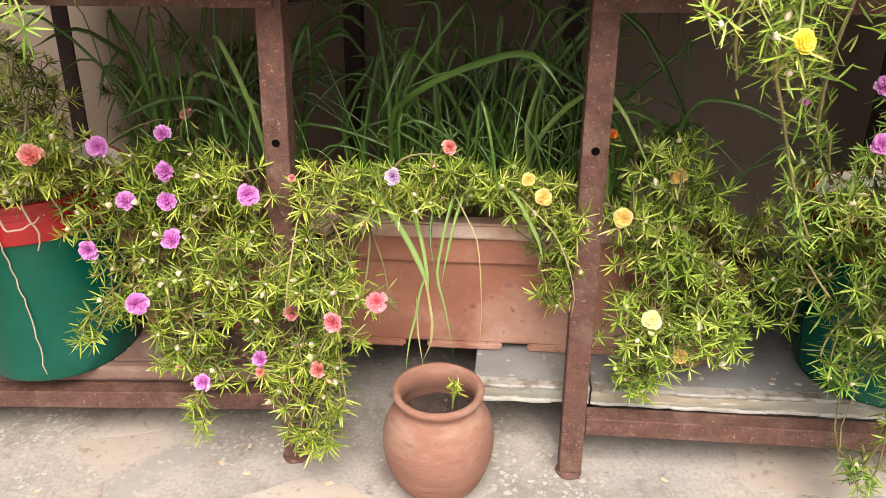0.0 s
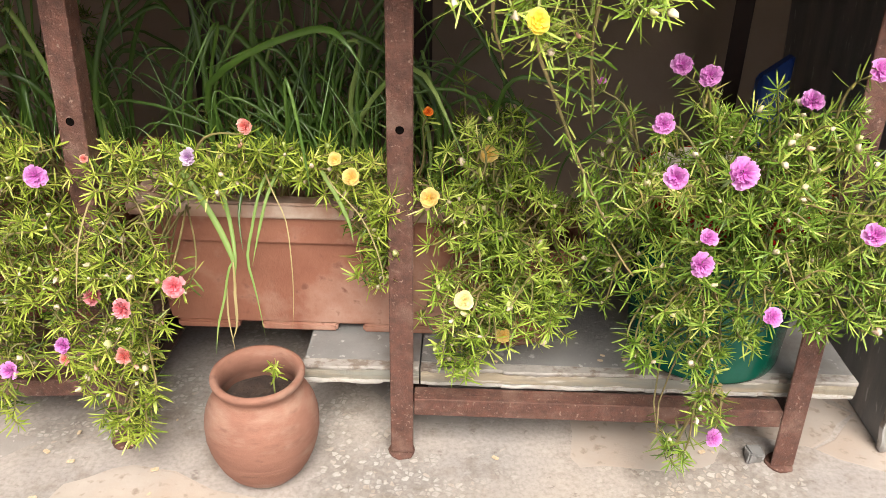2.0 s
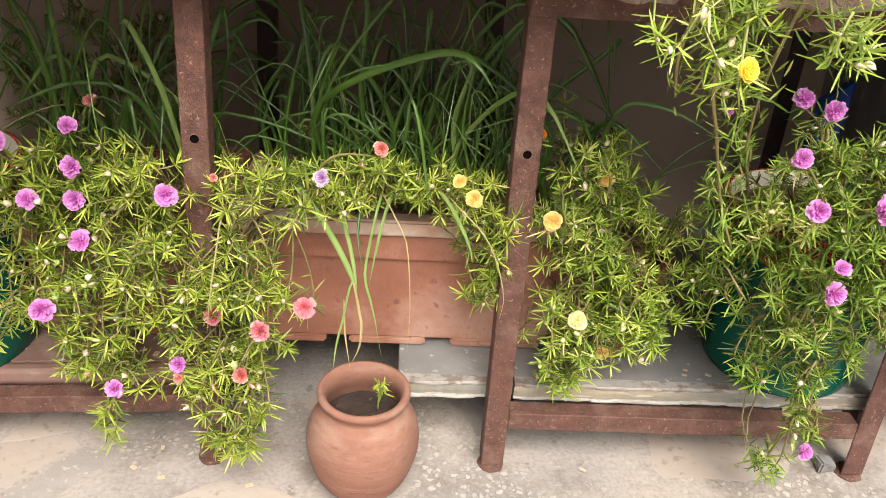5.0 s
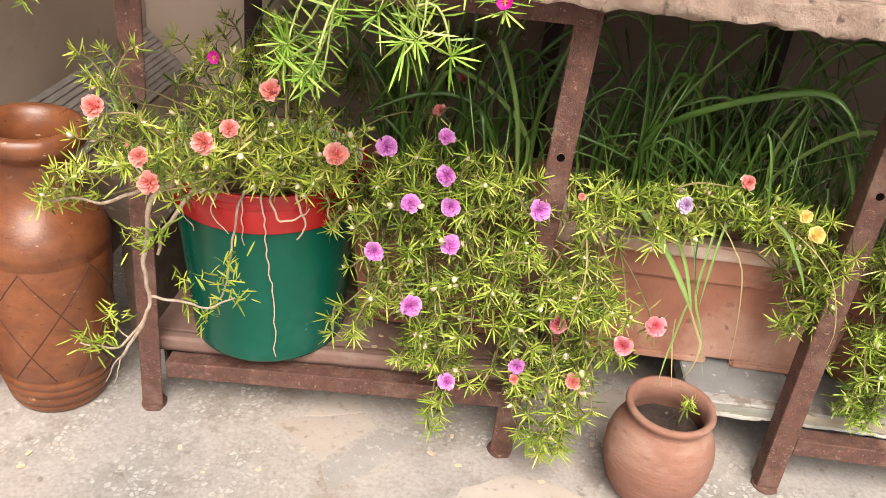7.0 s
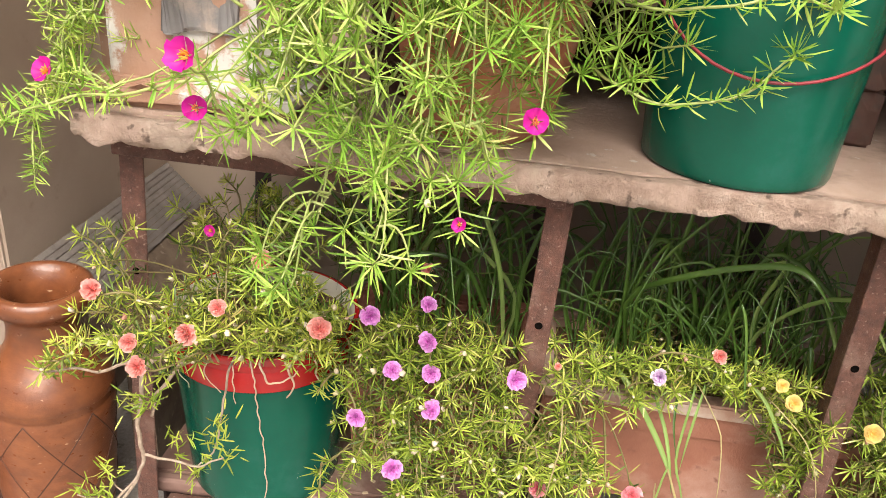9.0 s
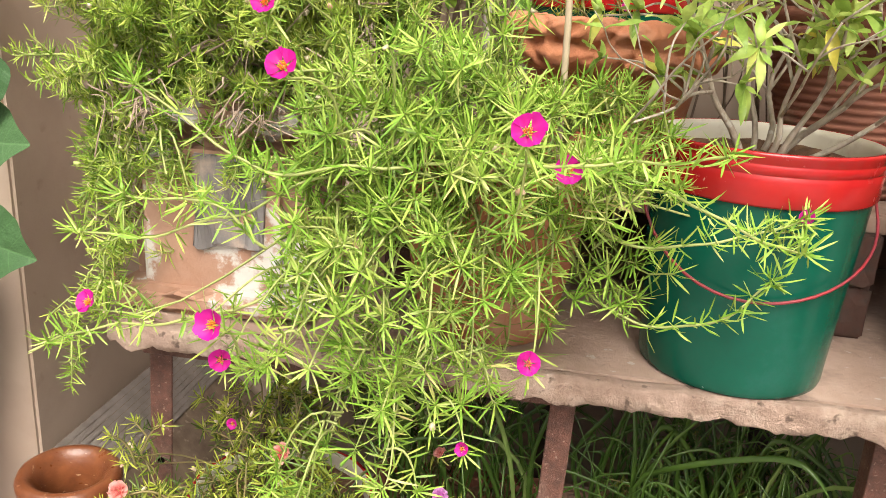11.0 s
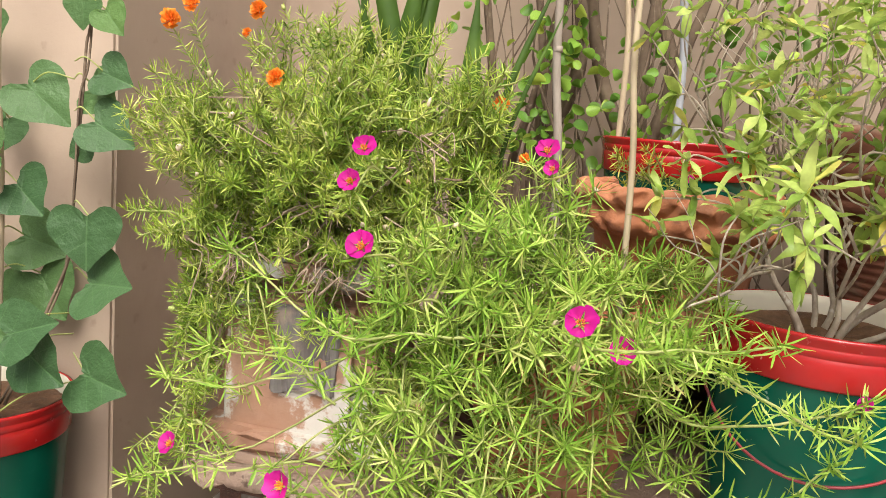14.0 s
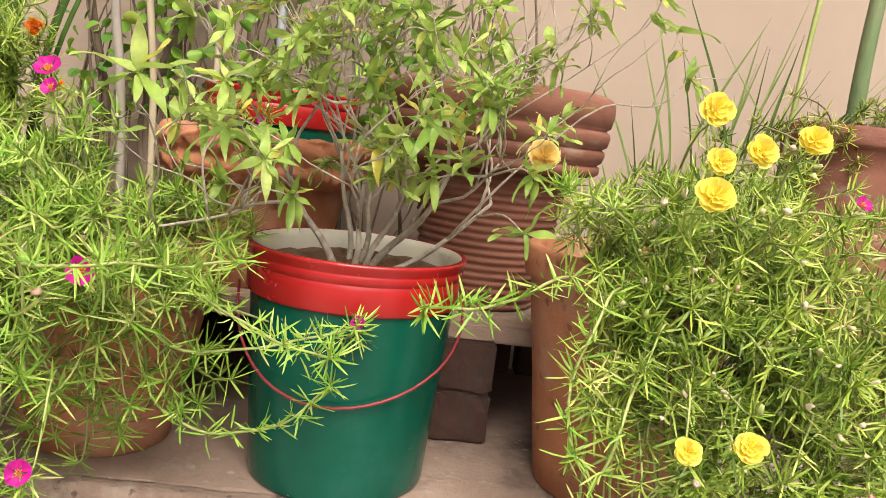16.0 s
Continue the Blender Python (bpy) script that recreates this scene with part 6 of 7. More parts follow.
tufts(limb, [(-0.743, 1.08, 0.371), (-0.707, 1.08, 0.386), (-0.687, 1.08, 0.349), (-0.746, 1.08, 0.291), (-0.766, 1.08, 0.357), (-0.689, 1.08, 0.418), (-0.695, 1.08, 0.387), (-0.712, 1.08, 0.348), (-0.726, 1.08, 0.314), (-0.762, 1.08, 0.321), (-0.691, 1.08, 0.338), (-0.735, 1.08, 0.313)], NEEDLE_OLD, 45, 9)
seedling = thing("seedling", (0.034, 1.15, 0.146), "tiny green seedling growing in the clay pot", "plant")
part("stem", tube_bm(smooth_path([(0.034, 1.150, 0.150), (0.036, 1.145, 0.185), (0.040, 1.142, 0.212)], 8), 0.0016, 0.001, 6), STEM_GREEN, seedling)
tufts(seedling, [(0.040, 1.142, 0.212), (0.039, 1.142, 0.204), (0.037, 1.145, 0.190)], NEEDLE, 45, 9, 0.018, 0.006)

# ---- the shrub in the upper bucket ----
def blade_mesh(name, mat, length, wide, curl, fold, seed=0, n=7):
    """A pointed leaf along +x, folded on its midrib and curled down."""
    verts, faces = [], []
    rr = random.Random(seed)
    for i in range(n + 1):
        u = i / n
        w = wide * math.sin(math.pi * min(1, 0.06 + 0.94 * u) ** 0.85) ** 0.9 if i < n else 0.0004
        z = -curl * u * u * length
        for k in (-1, 0, 1):
            verts.append((u * length, k * w / 2, z + abs(k) * fold * w + 0.003 * math.sin(7 * u + k + seed)))
    for i in range(n):
        for k in range(2):
            p = 3 * i + k
            faces.append((p, p + 3, p + 4, p + 1))
    me = bpy.data.meshes.new(name)
    me.from_pydata(verts, [], faces)
    me.shade_smooth()
    me.materials.append(mat)
    return me


def hang_leaf(parent, mesh, place, way, size, roll=0.0, name="leaf"):
    way = Vector(way).normalized()
    rot = way.to_track_quat("X", "Z").to_matrix().to_4x4() @ Matrix.Rotation(roll, 4, "X")
    ob = new(name, mesh)
    ob.parent = parent
    ob.matrix_basis = Matrix.Translation(Vector(place) - ORG[parent.name]) @ rot @ Matrix.Scale(size, 4)
    return ob


def leaf_tone(name, a, b, rough=0.4, glow=0.3):
    """Leaf green that differs from leaf to leaf, for leaves that are objects of their own."""
    m, nt, links, bs = nodes_of(name)
    oi = nt.new("ShaderNodeObjectInfo")
    tc = nt.new("ShaderNodeTexCoord")
    c = ramp(nt, links, oi.outputs["Random"], [(0.0, a[0]), (0.50, a[1]), (0.90, a[2]), (1.0, b)])
    f = ramp(nt, links, noise_of(nt, links, tc.outputs["Object"], 60, 3), [(0.35, (0.8, 0.8, 0.8)), (0.7, (1.1, 1.1, 1.1))])
    c = mixed(nt, links, 1.0, c, f, "MULTIPLY")
    links.new(c, bs.inputs["Base Color"])
    bs.inputs["Roughness"].default_value = rough
    bs.inputs["Specular IOR Level"].default_value = 0.25
    tr = nt.new("ShaderNodeBsdfTranslucent")
    links.new(c, tr.inputs["Color"])
    mx = nt.new("ShaderNodeMixShader")
    mx.inputs[0].default_value = glow
    links.new(bs.outputs[0], mx.inputs[1])
    links.new(tr.outputs[0], mx.inputs[2])
    links.new(mx.outputs[0], nt["Material Output"].inputs["Surface"])
    return m


SHRUB_LEAF = leaf_tone("shrub_leaf", [(0.22, 0.36, 0.066), (0.39, 0.52, 0.115), (0.57, 0.67, 0.21)], (0.72, 0.62, 0.11), 0.32, 0.40)
BLADES = [blade_mesh("leaf", SHRUB_LEAF, 0.054, 0.0150, c, 0.22, s) for s, c in enumerate((0.15, 0.3, 0.5, 0.05))]
shrub = thing("shrub", (0.006, 1.262, 1.12), "open woody shrub with pale twigs and yellow-green leaves", "shrub")
srnd = random.Random(11)
leaf_total = 0


def grow(start, way, length, r, level):
    global leaf_total
    way = Vector(way).normalized()
    side = Vector((srnd.uniform(-1, 1), srnd.uniform(-1, 1), srnd.uniform(-0.4, 0.6))).normalized()
    kink = Vector((srnd.uniform(-1, 1), srnd.uniform(-1, 1), srnd.uniform(-0.5, 0.5))).normalized()
    end = start + way * length + side * length * 0.04 + Vector((0, 0, 0.05 * length))
    pts = smooth_path([start, start + way * length * 0.33 + side * length * 0.07, start + way * length * 0.66 + kink * length * 0.08, end], 8)
    part("branch" if level < 2 else "twig", tube_bm(pts, r * 0.80, r * 0.40, 7 if level < 2 else 5), BARK, shrub)
    if level < 2:
        STEM_POINTS.extend(pts[2:])
    if level < 3:
        for k in range((3, 3, srnd.choice((2, 2, 3)))[level]):
            s = srnd.uniform(0.55, 1.0) if k else 1.0
            p = pts[int(s * 8)]
            turn = Vector((srnd.uniform(-1, 1), srnd.uniform(-0.95, 0.55), srnd.uniform(-0.1, 0.9)))
            grow(p, way * 0.75 + turn.normalized() * 0.85, srnd.uniform(0.15, 0.26) if level == 0 else length * srnd.uniform(0.50, 0.85), r * (0.46, 0.58, 0.60)[level], level + 1)
    if level >= 2:
        spots = [8] if level == 2 else [5, 8]
        for q in spots:
            if q != 8 and srnd.random() < 0.5:
                continue
            n = srnd.randint(5, 8) if q == 8 else 2
            a0 = srnd.uniform(0, 6.28)
            if pts[q].z < 1.28 and srnd.random() < 0.55 or srnd.random() < 0.44:
                continue
            for k in range(n):
                if leaf_total >= 3000:
                    return
                a = a0 + k * 2.4
                u = way.orthogonal().normalized()
                v = way.cross(u)
                d = way * srnd.uniform(0.15, 0.7) + (u * math.cos(a) + v * math.sin(a)) + Vector((0, 0, srnd.uniform(-0.25, 0.45)))
                hang_leaf(shrub, srnd.choice(BLADES), pts[q], d, srnd.uniform(0.48, 0.86), srnd.uniform(-0.5, 0.5))
                leaf_total += 1


STEM_POINTS = []


def whorl(place, way, n, low, high):
    """Leaves set round the end of a twig."""
    u = way.orthogonal().normalized()
    v = way.cross(u)
    a0 = srnd.uniform(0, 6.28)
    for k in range(n):
        a = a0 + k * 2.4
        d = way * srnd.uniform(0.1, 0.7) + (u * math.cos(a) + v * math.sin(a)) + Vector((0, 0, srnd.uniform(-0.15, 0.35)))
        hang_leaf(shrub, srnd.choice(BLADES), place - way * 0.006 * srnd.random(), d, srnd.uniform(low, high), srnd.uniform(-0.5, 0.5))


for bx, by, way, L, r in ((-0.016, 1.25, (-0.55, -0.25, 0.9), 0.15, 0.0075), (0.0, 1.235, (0.05, -0.45, 1.0), 0.15, 0.0065), (0.014, 1.26, (0.60, -0.15, 0.85), 0.19, 0.0080), (0.0, 1.275, (0.15, 0.25, 1.0), 0.17, 0.0065), (-0.006, 1.265, (-0.2, 0.1, 1.0), 0.17, 0.0060), (0.018, 1.245, (0.30, -0.30, 1.0), 0.17, 0.0065), (0.022, 1.255, (1.0, -0.15, 0.80), 0.20, 0.0062)):
    grow(Vector((bx, by, 1.142)), way, L, r, 0)
for k in range(48):
    end = Vector((srnd.uniform(-0.24, 0.27), srnd.uniform(1.02, 1.34), srnd.uniform(1.25, 1.50)))
    if end.z < 1.30 and abs(end.x) < 0.05:
        continue
    base = min(STEM_POINTS, key=lambda p: (p - end).length + (0.2 if p.z > end.z else 0.0))
    if (base - end).length > 0.22:
        continue
    mid = base.lerp(end, 0.55) + Vector((srnd.uniform(-0.02, 0.02), srnd.uniform(-0.02, 0.02), 0.012))
    part("twig", tube_bm(smooth_path([base, mid, end], 8), 0.0017, 0.0011, 5), BARK, shrub)
    whorl(end, (end - mid).normalized(), srnd.randint(5, 9), 0.55, 0.92)

# fuller clumps at the ends of the front branches
for ex, ey, ez, n in ((-0.066, 1.10, 1.452, 12), (-0.065, 1.10, 1.397, 14), (-0.125, 1.10, 1.331, 14), (0.023, 1.12, 1.345, 10), (-0.143, 1.14, 1.397, 12), (0.057, 1.12, 1.353, 12), (0.04, 1.14, 1.303, 7), (0.01, 1.14, 1.405, 8), (-0.054, 1.12, 1.47, 8), (0.10, 1.12, 1.38, 10), (0.14, 1.13, 1.43, 10), (0.09, 1.13, 1.47, 10), (0.13, 1.12, 1.33, 8)):
    end = Vector((ex, ey, ez))
    base = min(STEM_POINTS, key=lambda p: (p - end).length + (0.2 if p.z > end.z else 0.0))
    mid = base.lerp(end, 0.5) + Vector((srnd.uniform(-0.015, 0.015), srnd.uniform(-0.015, 0.015), -0.008))
    part("twig", tube_bm(smooth_path([base, mid, end], 8), 0.0024, 0.0013, 5), BARK, shrub)
    way = ((end - mid).normalized() + Vector((0, -0.3, 0.5))).normalized()
    whorl(end, way, n // 2, 0.65, 0.95)
    whorl(end - way * 0.016, way, n - n // 2, 0.80, 1.12)

# ---- sticks and canes standing in the pots ----
def cane(name, label, a, b, r, mat, knots=0):
    th = thing(name, a, label, "cane")
    a, b = Vector(a), Vector(b)
    part("cane", tube_bm(smooth_path([a, a.lerp(b, 0.35) + Vector((0.005, 0.002, 0)), a.lerp(b, 0.55) - Vector((0.002, 0, 0)), a.lerp(b, 0.8) + Vector((0.004, 0, 0)), b], 20), r, r * 0.9, 10), mat, th)
    for k in range(knots):
        p = a.lerp(b, (k + 0.7) / knots)
        q = a.lerp(b, (k + 0.7) / knots + 0.012)
        part("knot", tube_bm([p, p.lerp(q, 0.5), q], r * 1.05, r * 1.03, 10), mat, th)


cane("bamboo_cane", "pale split bamboo cane stuck in the magenta moss rose", (-0.270, 1.20, 1.10), (-0.305, 1.20, 1.86), 0.0048, STICK)
cane("weathered_cane", "weathered grey-brown cane at the back of the shelf", (-0.393, 1.44, 1.06), (-0.452, 1.45, 1.90), 0.0075, STICK_GREY, 3)
cane("grey_pipe", "grey plastic pipe in the bucket at the wall", (-0.215, 1.75, 1.355), (-0.247, 1.75, 1.98), 0.0085, PIPE, 0)
cane("brown_cane", "thin brown cane behind the carved pot", (-0.325, 1.70, 1.36), (-0.345, 1.70, 1.96), 0.0060, STICK)
cane("bamboo_cane", "bamboo cane in the bucket on the pedestal", (-1.325, 1.19, 0.835), (-1.315, 1.20, 1.95), 0.0065, STICK)
dry = thing("dry_stalks", (0.0, 1.80, 1.36), "thicket of dry brown stalks against the wall", "plant")
drnd = random.Random(3)
for k in range(48):
    x = drnd.uniform(-0.60, 0.30)
    z0 = 1.355 if -0.33 < x < -0.08 else 1.0605
    p = [(x, drnd.uniform(1.74, 1.80) if -0.33 < x < -0.08 else drnd.uniform(1.80, 1.88), z0)]
    for j in range(3):
        p.append((p[-1][0] + drnd.gauss(0, 0.06), min(1.93, p[-1][1] + drnd.uniform(-0.03, 0.03)), p[-1][2] + drnd.uniform(0.16, 0.28)))
    part("stalk", tube_bm(smooth_path(p, 12), drnd.choice((0.0015, 0.002, 0.003, 0.006)), 0.0012, 5), DRY, dry)
trunk = thing("old_vine_trunk", (-0.50, 1.86, 1.0605), "twisted dark brown vine trunk climbing the wall", "vine")
for k in range(8):
    x = -0.60 + 0.055 * k
    p = [(x + drnd.uniform(-0.02, 0.02), 1.86 + drnd.uniform(-0.03, 0.02), 1.0605)]
    for j in range(4):
        p.append((x + drnd.gauss(0, 0.035), 1.86 + drnd.uniform(-0.035, 0.03), 1.06 + 0.24 * (j + 1)))
    part("stem", tube_bm(smooth_path(p, 24), drnd.uniform(0.010, 0.022), drnd.uniform(0.006, 0.014), 9), DRY, trunk)
ROUND_LEAF = leaf_tone("round_vine_leaf", [(0.09, 0.21, 0.03), (0.18, 0.35, 0.048), (0.32, 0.50, 0.07)], (0.46, 0.56, 0.09))
rl = bpy.data.meshes.new("leaf")
rv, rf = [(0, 0, 0)], []
for k in range(12):
    a = 2 * math.pi * k / 12
    rv.append((0.5 + 0.5 * math.cos(a), (0.40 + 0.07 * math.cos(a)) * math.sin(a), 0.16 * abs(math.sin(a)) - 0.10 * math.cos(a) ** 2))
rv[0] = (0.5, 0, -0.05)
rf = [(0, 1 + k, 1 + (k + 1) % 12) for k in range(12)]
rl.from_pydata(rv, [], rf)
rl.shade_smooth()
rl.materials.append(ROUND_LEAF)
wall_vine = thing("wall_vine", (-0.45, 1.75, 1.5), "vine with small round bright green leaves at the wall", "vine")
for k in range(9):
    x = -0.62 + 0.085 * k
    p = [(x, 1.86, 1.0605), (x + drnd.uniform(-0.04, 0.04), 1.84, 1.35), (x + drnd.uniform(-0.08, 0.08), 1.80, 1.62), (x + drnd.uniform(-0.1, 0.1), 1.84, 1.95)]
    path = smooth_path(p, 20)
    part("stem", tube_bm(path, 0.0030, 0.0018, 5), DRY, wall_vine)
    for j in range(64):
        q = path[drnd.randint(6, 20)] + Vector((drnd.uniform(-0.06, 0.06), drnd.uniform(-0.08, 0.02), drnd.uniform(-0.04, 0.04)))
        hang_leaf(wall_vine, rl, q, (drnd.uniform(-1, 1), drnd.uniform(-0.6, 0.1), drnd.uniform(-0.8, 0.4)), drnd.uniform(0.020, 0.035), drnd.uniform(-1.2, 2.4))

# big strap leaves above the square planter
lily2 = thing("lily_plant", (-0.68, 1.36, 1.20), "upright green lily blades among the orange moss rose", "plant", "lilies")
for k in range(13):
    x, y = drnd.uniform(-0.80, -0.50), drnd.uniform(1.36, 1.44)
    L, dx, dy = drnd.uniform(0.34, 0.60), drnd.uniform(-0.12, 0.12), drnd.uniform(-0.06, 0.05)
    wide = drnd.uniform(0.030, 0.042) if k % 2 and x > -0.72 else drnd.uniform(0.006, 0.014)
    part("leaf", strap_bm([(x, y, 1.20), (x + dx * 0.3, y + dy * 0.3, 1.20 + L * 0.5), (x + dx, y + dy, 1.20 + L)], wide), STRAP, lily2)

# ---- thin plants at the right-hand end of the ledge ----
stalk = thing("thick_green_stem", (0.885, 1.62, 1.43), "thick upright green stem in the brown pot", "plant")
part("stem", tube_bm(smooth_path([(0.875, 1.62, 1.43), (0.868, 1.61, 1.60), (0.878, 1.61, 1.85)], 12), 0.016, 0.013, 10), surface("green_bark", (0.10, 0.17, 0.06), (0.20, 0.22, 0.11), 25, 0.7, 0.4, stretch=(1, 1, 0.3)), stalk)
wisps = thing("grass_tuft", (0.60, 1.60, 1.06), "thin green grassy blades in front of the pale wall", "plant")
for k in range(26):
    x, y = drnd.uniform(0.50, 0.78), drnd.uniform(1.48, 1.75)
    L, dx = drnd.uniform(0.38, 0.62), drnd.uniform(-0.22, 0.22)
    part("leaf", strap_bm([(x, y, 1.0605), (x + dx * 0.2, y, 1.06 + L * 0.55), (x + dx, y - 0.03, 1.06 + L)], drnd.uniform(0.003, 0.007)), STRAP_PALE if k % 3 else STRAP, wisps)
part("stem", tube_bm(smooth_path([(0.745, 1.60, 1.0605), (0.748, 1.60, 1.45), (0.765, 1.60, 1.75)], 10), 0.006, 0.0045, 8), STEM_GREEN, wisps)

# ---- heart-leaved vine on the pillar ----
hv, hf = [], []
N = 40
for ring, s in enumerate((0.0, 0.34, 0.68, 1.0)):
    for k in range(N):
        a = 2 * math.pi * k / N
        px = 0.80 * (0.5 - (13 * math.cos(a) - 5 * math.cos(2 * a) - 2 * math.cos(3 * a) - math.cos(4 * a)) / 30.0) + 0.20 * (0.5 - 0.5 * math.cos(a))
        py = 0.68 * (16 * math.sin(a) ** 3 / 30.0) + 0.34 * 0.52 * math.sin(a)
        ax = 0.40
        x, y = ax + (px - ax) * s, py * s
        hv.append((x, y, 0.05 * abs(math.sin(5 * math.atan2(y, x - 0.15))) * s + 0.10 * abs(y) - 0.12 * max(0, x) ** 2))
for ring in range(3):
    for k in range(N):
        j = (k + 1) % N
        hf.append((ring * N + k, ring * N + j, ring * N + N + j, ring * N + N + k))
heart = bpy.data.meshes.new("leaf")
heart.from_pydata(hv, [], hf)
heart.shade_smooth()
HEART_LEAF = leaf_tone("heart_leaf", [(0.045, 0.105, 0.040), (0.075, 0.155, 0.060), (0.11, 0.21, 0.070)], (0.16, 0.30, 0.065), 0.40, 0.22)
hn, hl = HEART_LEAF.node_tree.nodes, HEART_LEAF.node_tree.links
hs = hn.new("ShaderNodeSeparateXYZ")
hl.new(next(n for n in hn if n.type == "TEX_COORD").outputs["Object"], hs.inputs[0])


def heart_math(kind, a, b=None):
    n = hn.new("ShaderNodeMath")
    n.operation = kind
    for sock, v in zip(n.inputs, (a, b)):
        if isinstance(v, (int, float)):
            sock.default_value = v
        elif v is not None:
            hl.new(v, sock)
    return n.outputs[0]


half = heart_math("ABSOLUTE", hs.outputs["Y"])
slant = heart_math("SUBTRACT", hs.outputs["X"], heart_math("MULTIPLY", half, 0.75))
wave = heart_math("ABSOLUTE", heart_math("SINE", heart_math("MULTIPLY", slant, 10.0)))
vein = heart_math("MAXIMUM", heart_math("LESS_THAN", wave, 0.055), heart_math("LESS_THAN", half, 0.013))
hb = hn["Principled BSDF"]
hl.new(mixed(hn, hl, heart_math("MULTIPLY", vein, 0.40), hb.inputs["Base Color"].links[0].from_socket, (0.13, 0.25, 0.10)), hb.inputs["Base Color"])
hbp = hn.new("ShaderNodeBump")
hbp.inputs["Strength"].default_value, hbp.inputs["Distance"].default_value = 0.3, 0.02
hl.new(noise_of(hn, hl, next(n for n in hn if n.type == "TEX_COORD").outputs["Object"], 7, 4), hbp.inputs["Height"])
hl.new(hbp.outputs["Normal"], hb.inputs["Normal"])
heart.materials.append(HEART_LEAF)
vine = thing("heart_leaf_vine", (-1.25, 1.2, 0.90), "climbing vine with large heart-shaped dark green leaves", "vine")
HEARTS = [(-1.157, 1.2, 1.543, 0.07, 95), (-1.109, 1.2, 1.53, 0.068, 50), (-1.237, 1.19, 1.399, 0.133, 38), (-1.123, 1.22, 1.438, 0.085, 15), (-1.152, 1.23, 1.409, 0.088, 25), (-1.125, 1.21, 1.353, 0.113, 25), (-1.171, 1.22, 1.319, 0.068, 150), (-1.277, 1.2, 1.234, 0.108, 35), (-1.133, 1.18, 1.187, 0.128, 85), (-1.118, 1.19, 1.095, 0.128, -8), (-1.196, 1.1, 1.023, 0.128, -22), (-1.181, 1.12, 0.97, 0.122, 25), (-1.104, 1.16, 0.942, 0.138, 5), (-1.312, 1.17, 1.294, 0.105, 170), (-1.322, 1.16, 1.136, 0.101, 160), (-1.292, 1.12, 1.018, 0.11, 20), (-1.203, 1.03, 0.881, 0.069, 100)]
SHADED = [(-1.366, 1.26, 1.335, 0.09, 100), (-1.315, 1.27, 1.136, 0.136, 12), (-1.291, 1.27, 1.056, 0.135, 55), (-1.391, 1.27, 1.036, 0.121, 80), (-1.399, 1.26, 1.509, 0.101, 95), (-1.389, 1.26, 1.378, 0.087, 80), (-1.436, 1.26, 1.149, 0.116, 80), (-1.275, 1.1, 0.914, 0.085, 70), (-1.458, 1.22, 1.43, 0.114, 80), (-1.488, 1.22, 1.25, 0.125, 60), (-1.436, 1.2, 1.034, 0.114, 110), (-1.437, 1.15, 0.921, 0.116, 80)]
vr = random.Random(5)
for px, py, pz, size, turn in HEARTS + SHADED:
    size *= 0.90
    a = radians(turn)
    x = Vector((math.cos(a), vr.uniform(-0.35, 0.05), -math.sin(a))).normalized()
    nrm = Vector((vr.uniform(-0.35, 0.25), -1, vr.uniform(0.15, 0.75))).normalized()
    z = (nrm - x * nrm.dot(x)).normalized()
    root = Vector((px, py, pz)) - x * size * 0.45
    lf = hang_leaf(vine, heart, root, x, size)
    lf.matrix_basis = Matrix.Translation(root - ORG[vine.name]) @ Matrix((x, z.cross(x), z)).transposed().to_4x4() @ Matrix.Diagonal((size, size * vr.uniform(0.86, 1.08), size, 1))
    notch = root + x * size * 0.27 + Vector((0, 0.004, 0))
    stem_x = -1.185 if px > -1.26 else -1.338
    part("leaf_stalk", tube_bm(smooth_path([notch, notch.lerp(Vector((stem_x, 1.215, notch.z + 0.02)), 0.5) + Vector((0, -0.01, 0.012)), (stem_x, 1.215, notch.z + 0.015)], 10), 0.0014, 0.0012, 5), STEM_GREEN, vine)
for pts, r in (([(-1.26, 1.14, 0.875), (-1.222, 1.20, 1.041), (-1.193, 1.215, 1.134), (-1.186, 1.215, 1.233), (-1.178, 1.215, 1.319), (-1.168, 1.215, 1.421), (-1.163, 1.215, 1.485), (-1.153, 1.215, 1.56), (-1.15, 1.22, 1.95)], 0.0028), ([(-1.27, 1.14, 0.875), (-1.214, 1.205, 1.05), (-1.199, 1.22, 1.15), (-1.181, 1.21, 1.25), (-1.171, 1.21, 1.40), (-1.158, 1.22, 1.50), (-1.145, 1.22, 1.95)], 0.0022), ([(-1.36, 1.18, 0.875), (-1.345, 1.205, 1.10), (-1.335, 1.205, 1.35), (-1.345, 1.21, 1.95)], 0.0024)):
    part("stem", tube_bm(smooth_path(pts, 36), r, r * 0.8, 6), DRY, vine)
rope = thing("rope", (-1.215, 1.055, 0.87), "frayed hemp rope end hanging over the bucket", "rope")
part("strand", tube_bm(smooth_path([(-1.24, 1.10, 0.925), (-1.215, 1.04, 0.915), (-1.205, 1.03, 0.84), (-1.212, 1.03, 0.77), (-1.208, 1.03, 0.71)], 26), 0.0052, 0.0062, 8), ROPE, rope)
part("strand", tube_bm(smooth_path([(-1.245, 1.10, 0.925), (-1.221, 1.036, 0.91), (-1.211, 1.026, 0.84), (-1.206, 1.028, 0.77), (-1.213, 1.028, 0.705)], 26), 0.0045, 0.0055, 8), ROPE, rope)

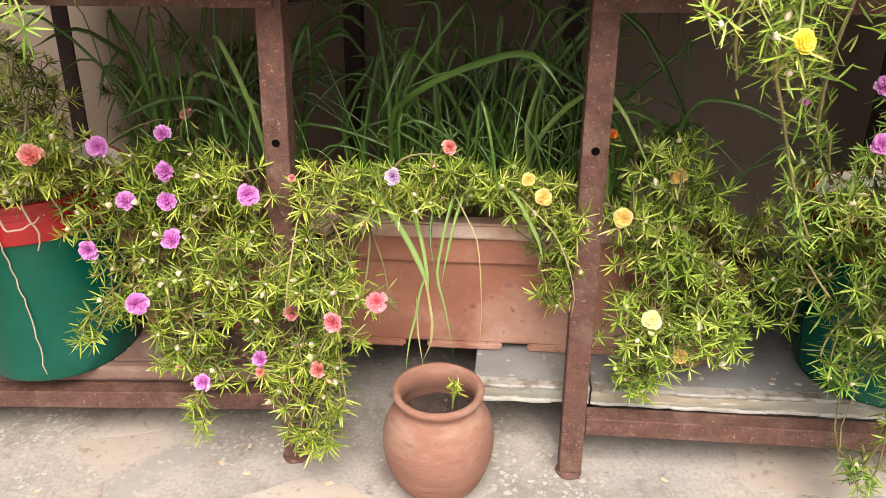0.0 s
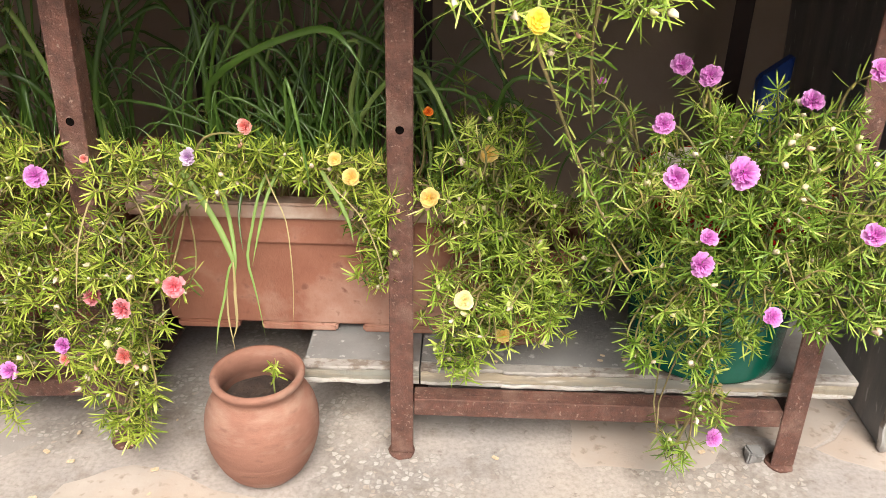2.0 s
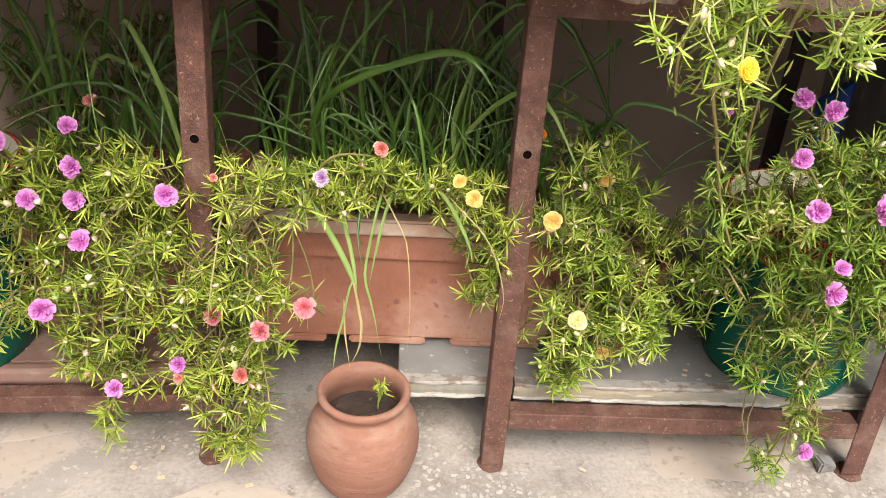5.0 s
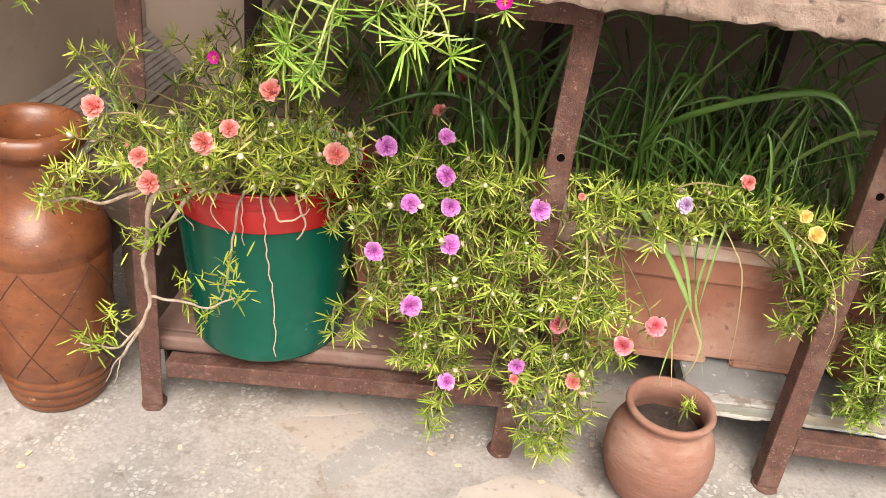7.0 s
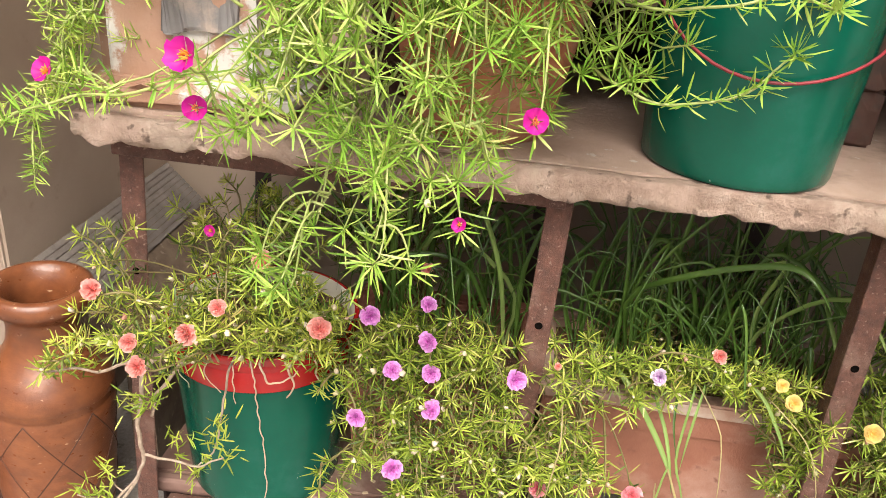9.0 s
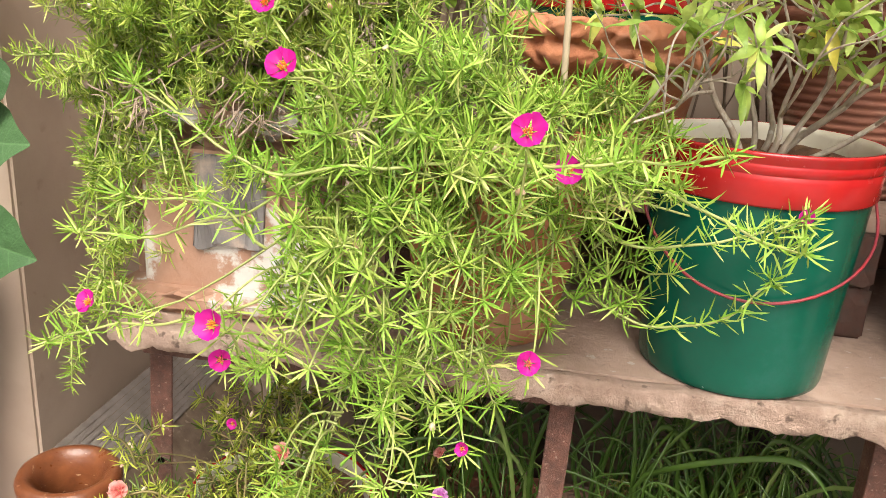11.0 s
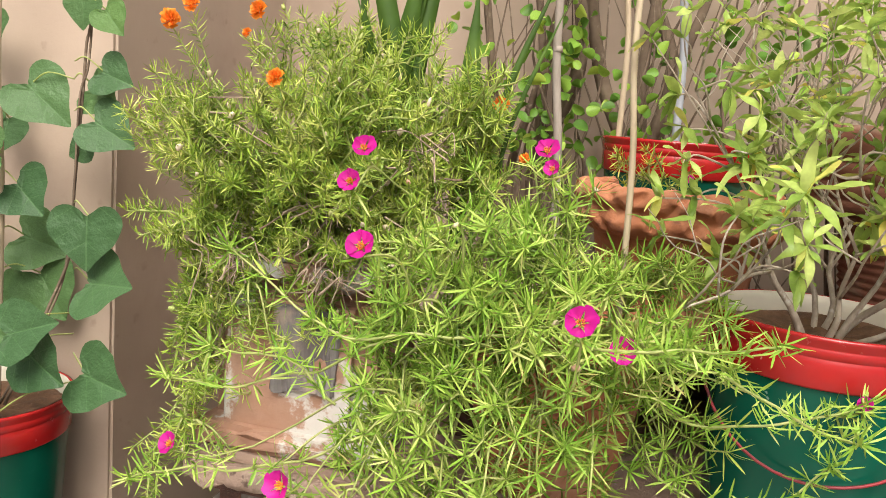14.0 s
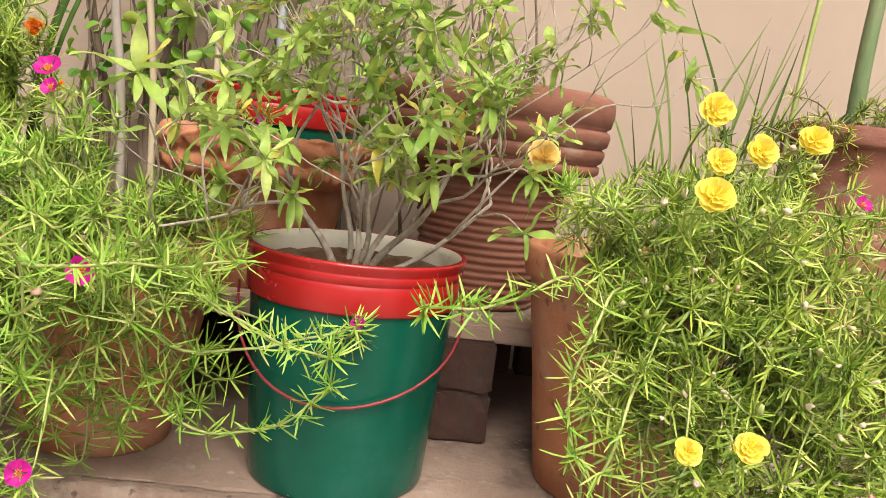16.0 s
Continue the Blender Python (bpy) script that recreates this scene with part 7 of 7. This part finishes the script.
# ---- litter on the floor and the shelf edges ----
lrnd = random.Random(17)
chip_mesh = slab_bm(-0.5, 0.5, -0.4, 0.4, 0, 0.5, 0.12)
cm = bpy.data.meshes.new("petal")
chip_mesh.to_mesh(cm)
chip_mesh.free()
cm.materials.append(surface("dry_petal_litter", (0.45, 0.33, 0.20), (0.62, 0.50, 0.36), 3, 0.9, 0.2))
for k in range(74):
    if k < 60:
        x, y, z = lrnd.uniform(-1.1, 1.2), lrnd.uniform(0.78, 1.25), 0.0025
    else:
        x, y, z = lrnd.choice((lrnd.uniform(-0.85, -0.3), lrnd.uniform(0.28, 0.95))), lrnd.uniform(1.238, 1.275), 0
        z = 0.1563 if x > 0 else 0.1403 + 0.048 * (x + 0.9)
    if (x - 0.012) ** 2 + (y - 1.142) ** 2 < 0.011 or (x + 1.073) ** 2 + (y - 1.206) ** 2 < 0.014 or min(abs(x - p) for p in POSTS) < 0.05 and y > 1.12:
        continue
    ob = new("fallen_petal", cm)
    s = lrnd.uniform(0.004, 0.010)
    ob.matrix_basis = Matrix.Translation((x, y, z)) @ Matrix.Rotation(lrnd.uniform(0, 6), 4, "Z") @ Matrix.Diagonal((s * 1.4, s, s * 0.5, 1))
    tagged(ob, "small dried petal or leaf bit lying about", "litter", "litter")

# ---- crazy paving: uneven marble and terrazzo pieces set in the cement floor ----
prnd = random.Random(23)
sites = [(prnd.uniform(-2.3, 2.3), prnd.uniform(-0.6, 1.95)) for _ in range(480)]


def cell(i):
    """The part of the floor nearer to site i than to the others, shrunk by the joint."""
    poly = [(-2.6, -0.9), (2.6, -0.9), (2.6, 1.975), (-2.6, 1.975)]
    x0, y0 = sites[i]
    for j, (x1, y1) in enumerate(sites):
        if j == i or (x1 - x0) ** 2 + (y1 - y0) ** 2 > 2.5:
            continue
        nx, ny = x1 - x0, y1 - y0
        L = math.hypot(nx, ny)
        nx, ny = nx / L, ny / L
        c = nx * (x0 + x1) / 2 + ny * (y0 + y1) / 2 - 0.0014
        out = []
        for (ax, ay), (bx, by) in zip(poly, poly[1:] + poly[:1]):
            da, db = nx * ax + ny * ay - c, nx * bx + ny * by - c
            if da <= 0:
                out.append((ax, ay))
            if da * db < 0:
                t = da / (da - db)
                out.append((ax + (bx - ax) * t, ay + (by - ay) * t))
        poly = out
        if len(poly) < 3:
            return None
    return poly


for i in range(len(sites)):
    if prnd.random() > 0.20:
        continue
    poly = cell(i)
    if not poly:
        continue
    edge = []
    for (ax, ay), (bx, by) in zip(poly, poly[1:] + poly[:1]):
        for t in (0.0, 0.33, 0.67):
            j = 0.012 * min(1, math.hypot(bx - ax, by - ay) * 5) if t else 0.0
            edge.append((ax + (bx - ax) * t + prnd.uniform(-j, j), ay + (by - ay) * t + prnd.uniform(-j, j)))
    n = len(edge)
    cx, cy = sum(p[0] for p in edge) / n, sum(p[1] for p in edge) / n
    top = prnd.uniform(0.0002, 0.0005)
    verts = [(x, y, -0.004) for x, y in edge] + [(x, y, top - 0.0005) for x, y in edge] + [(cx + (x - cx) * 0.95, cy + (y - cy) * 0.95, top) for x, y in edge]
    faces = [tuple(range(2 * n, 3 * n))] + [(a * n + k, a * n + (k + 1) % n, a * n + n + (k + 1) % n, a * n + n + k) for a in range(2) for k in range(n)]
    part("paving_piece", bm_of(verts, faces), GROUND if prnd.random() < 0.45 else MARBLE, floor, smooth=False)
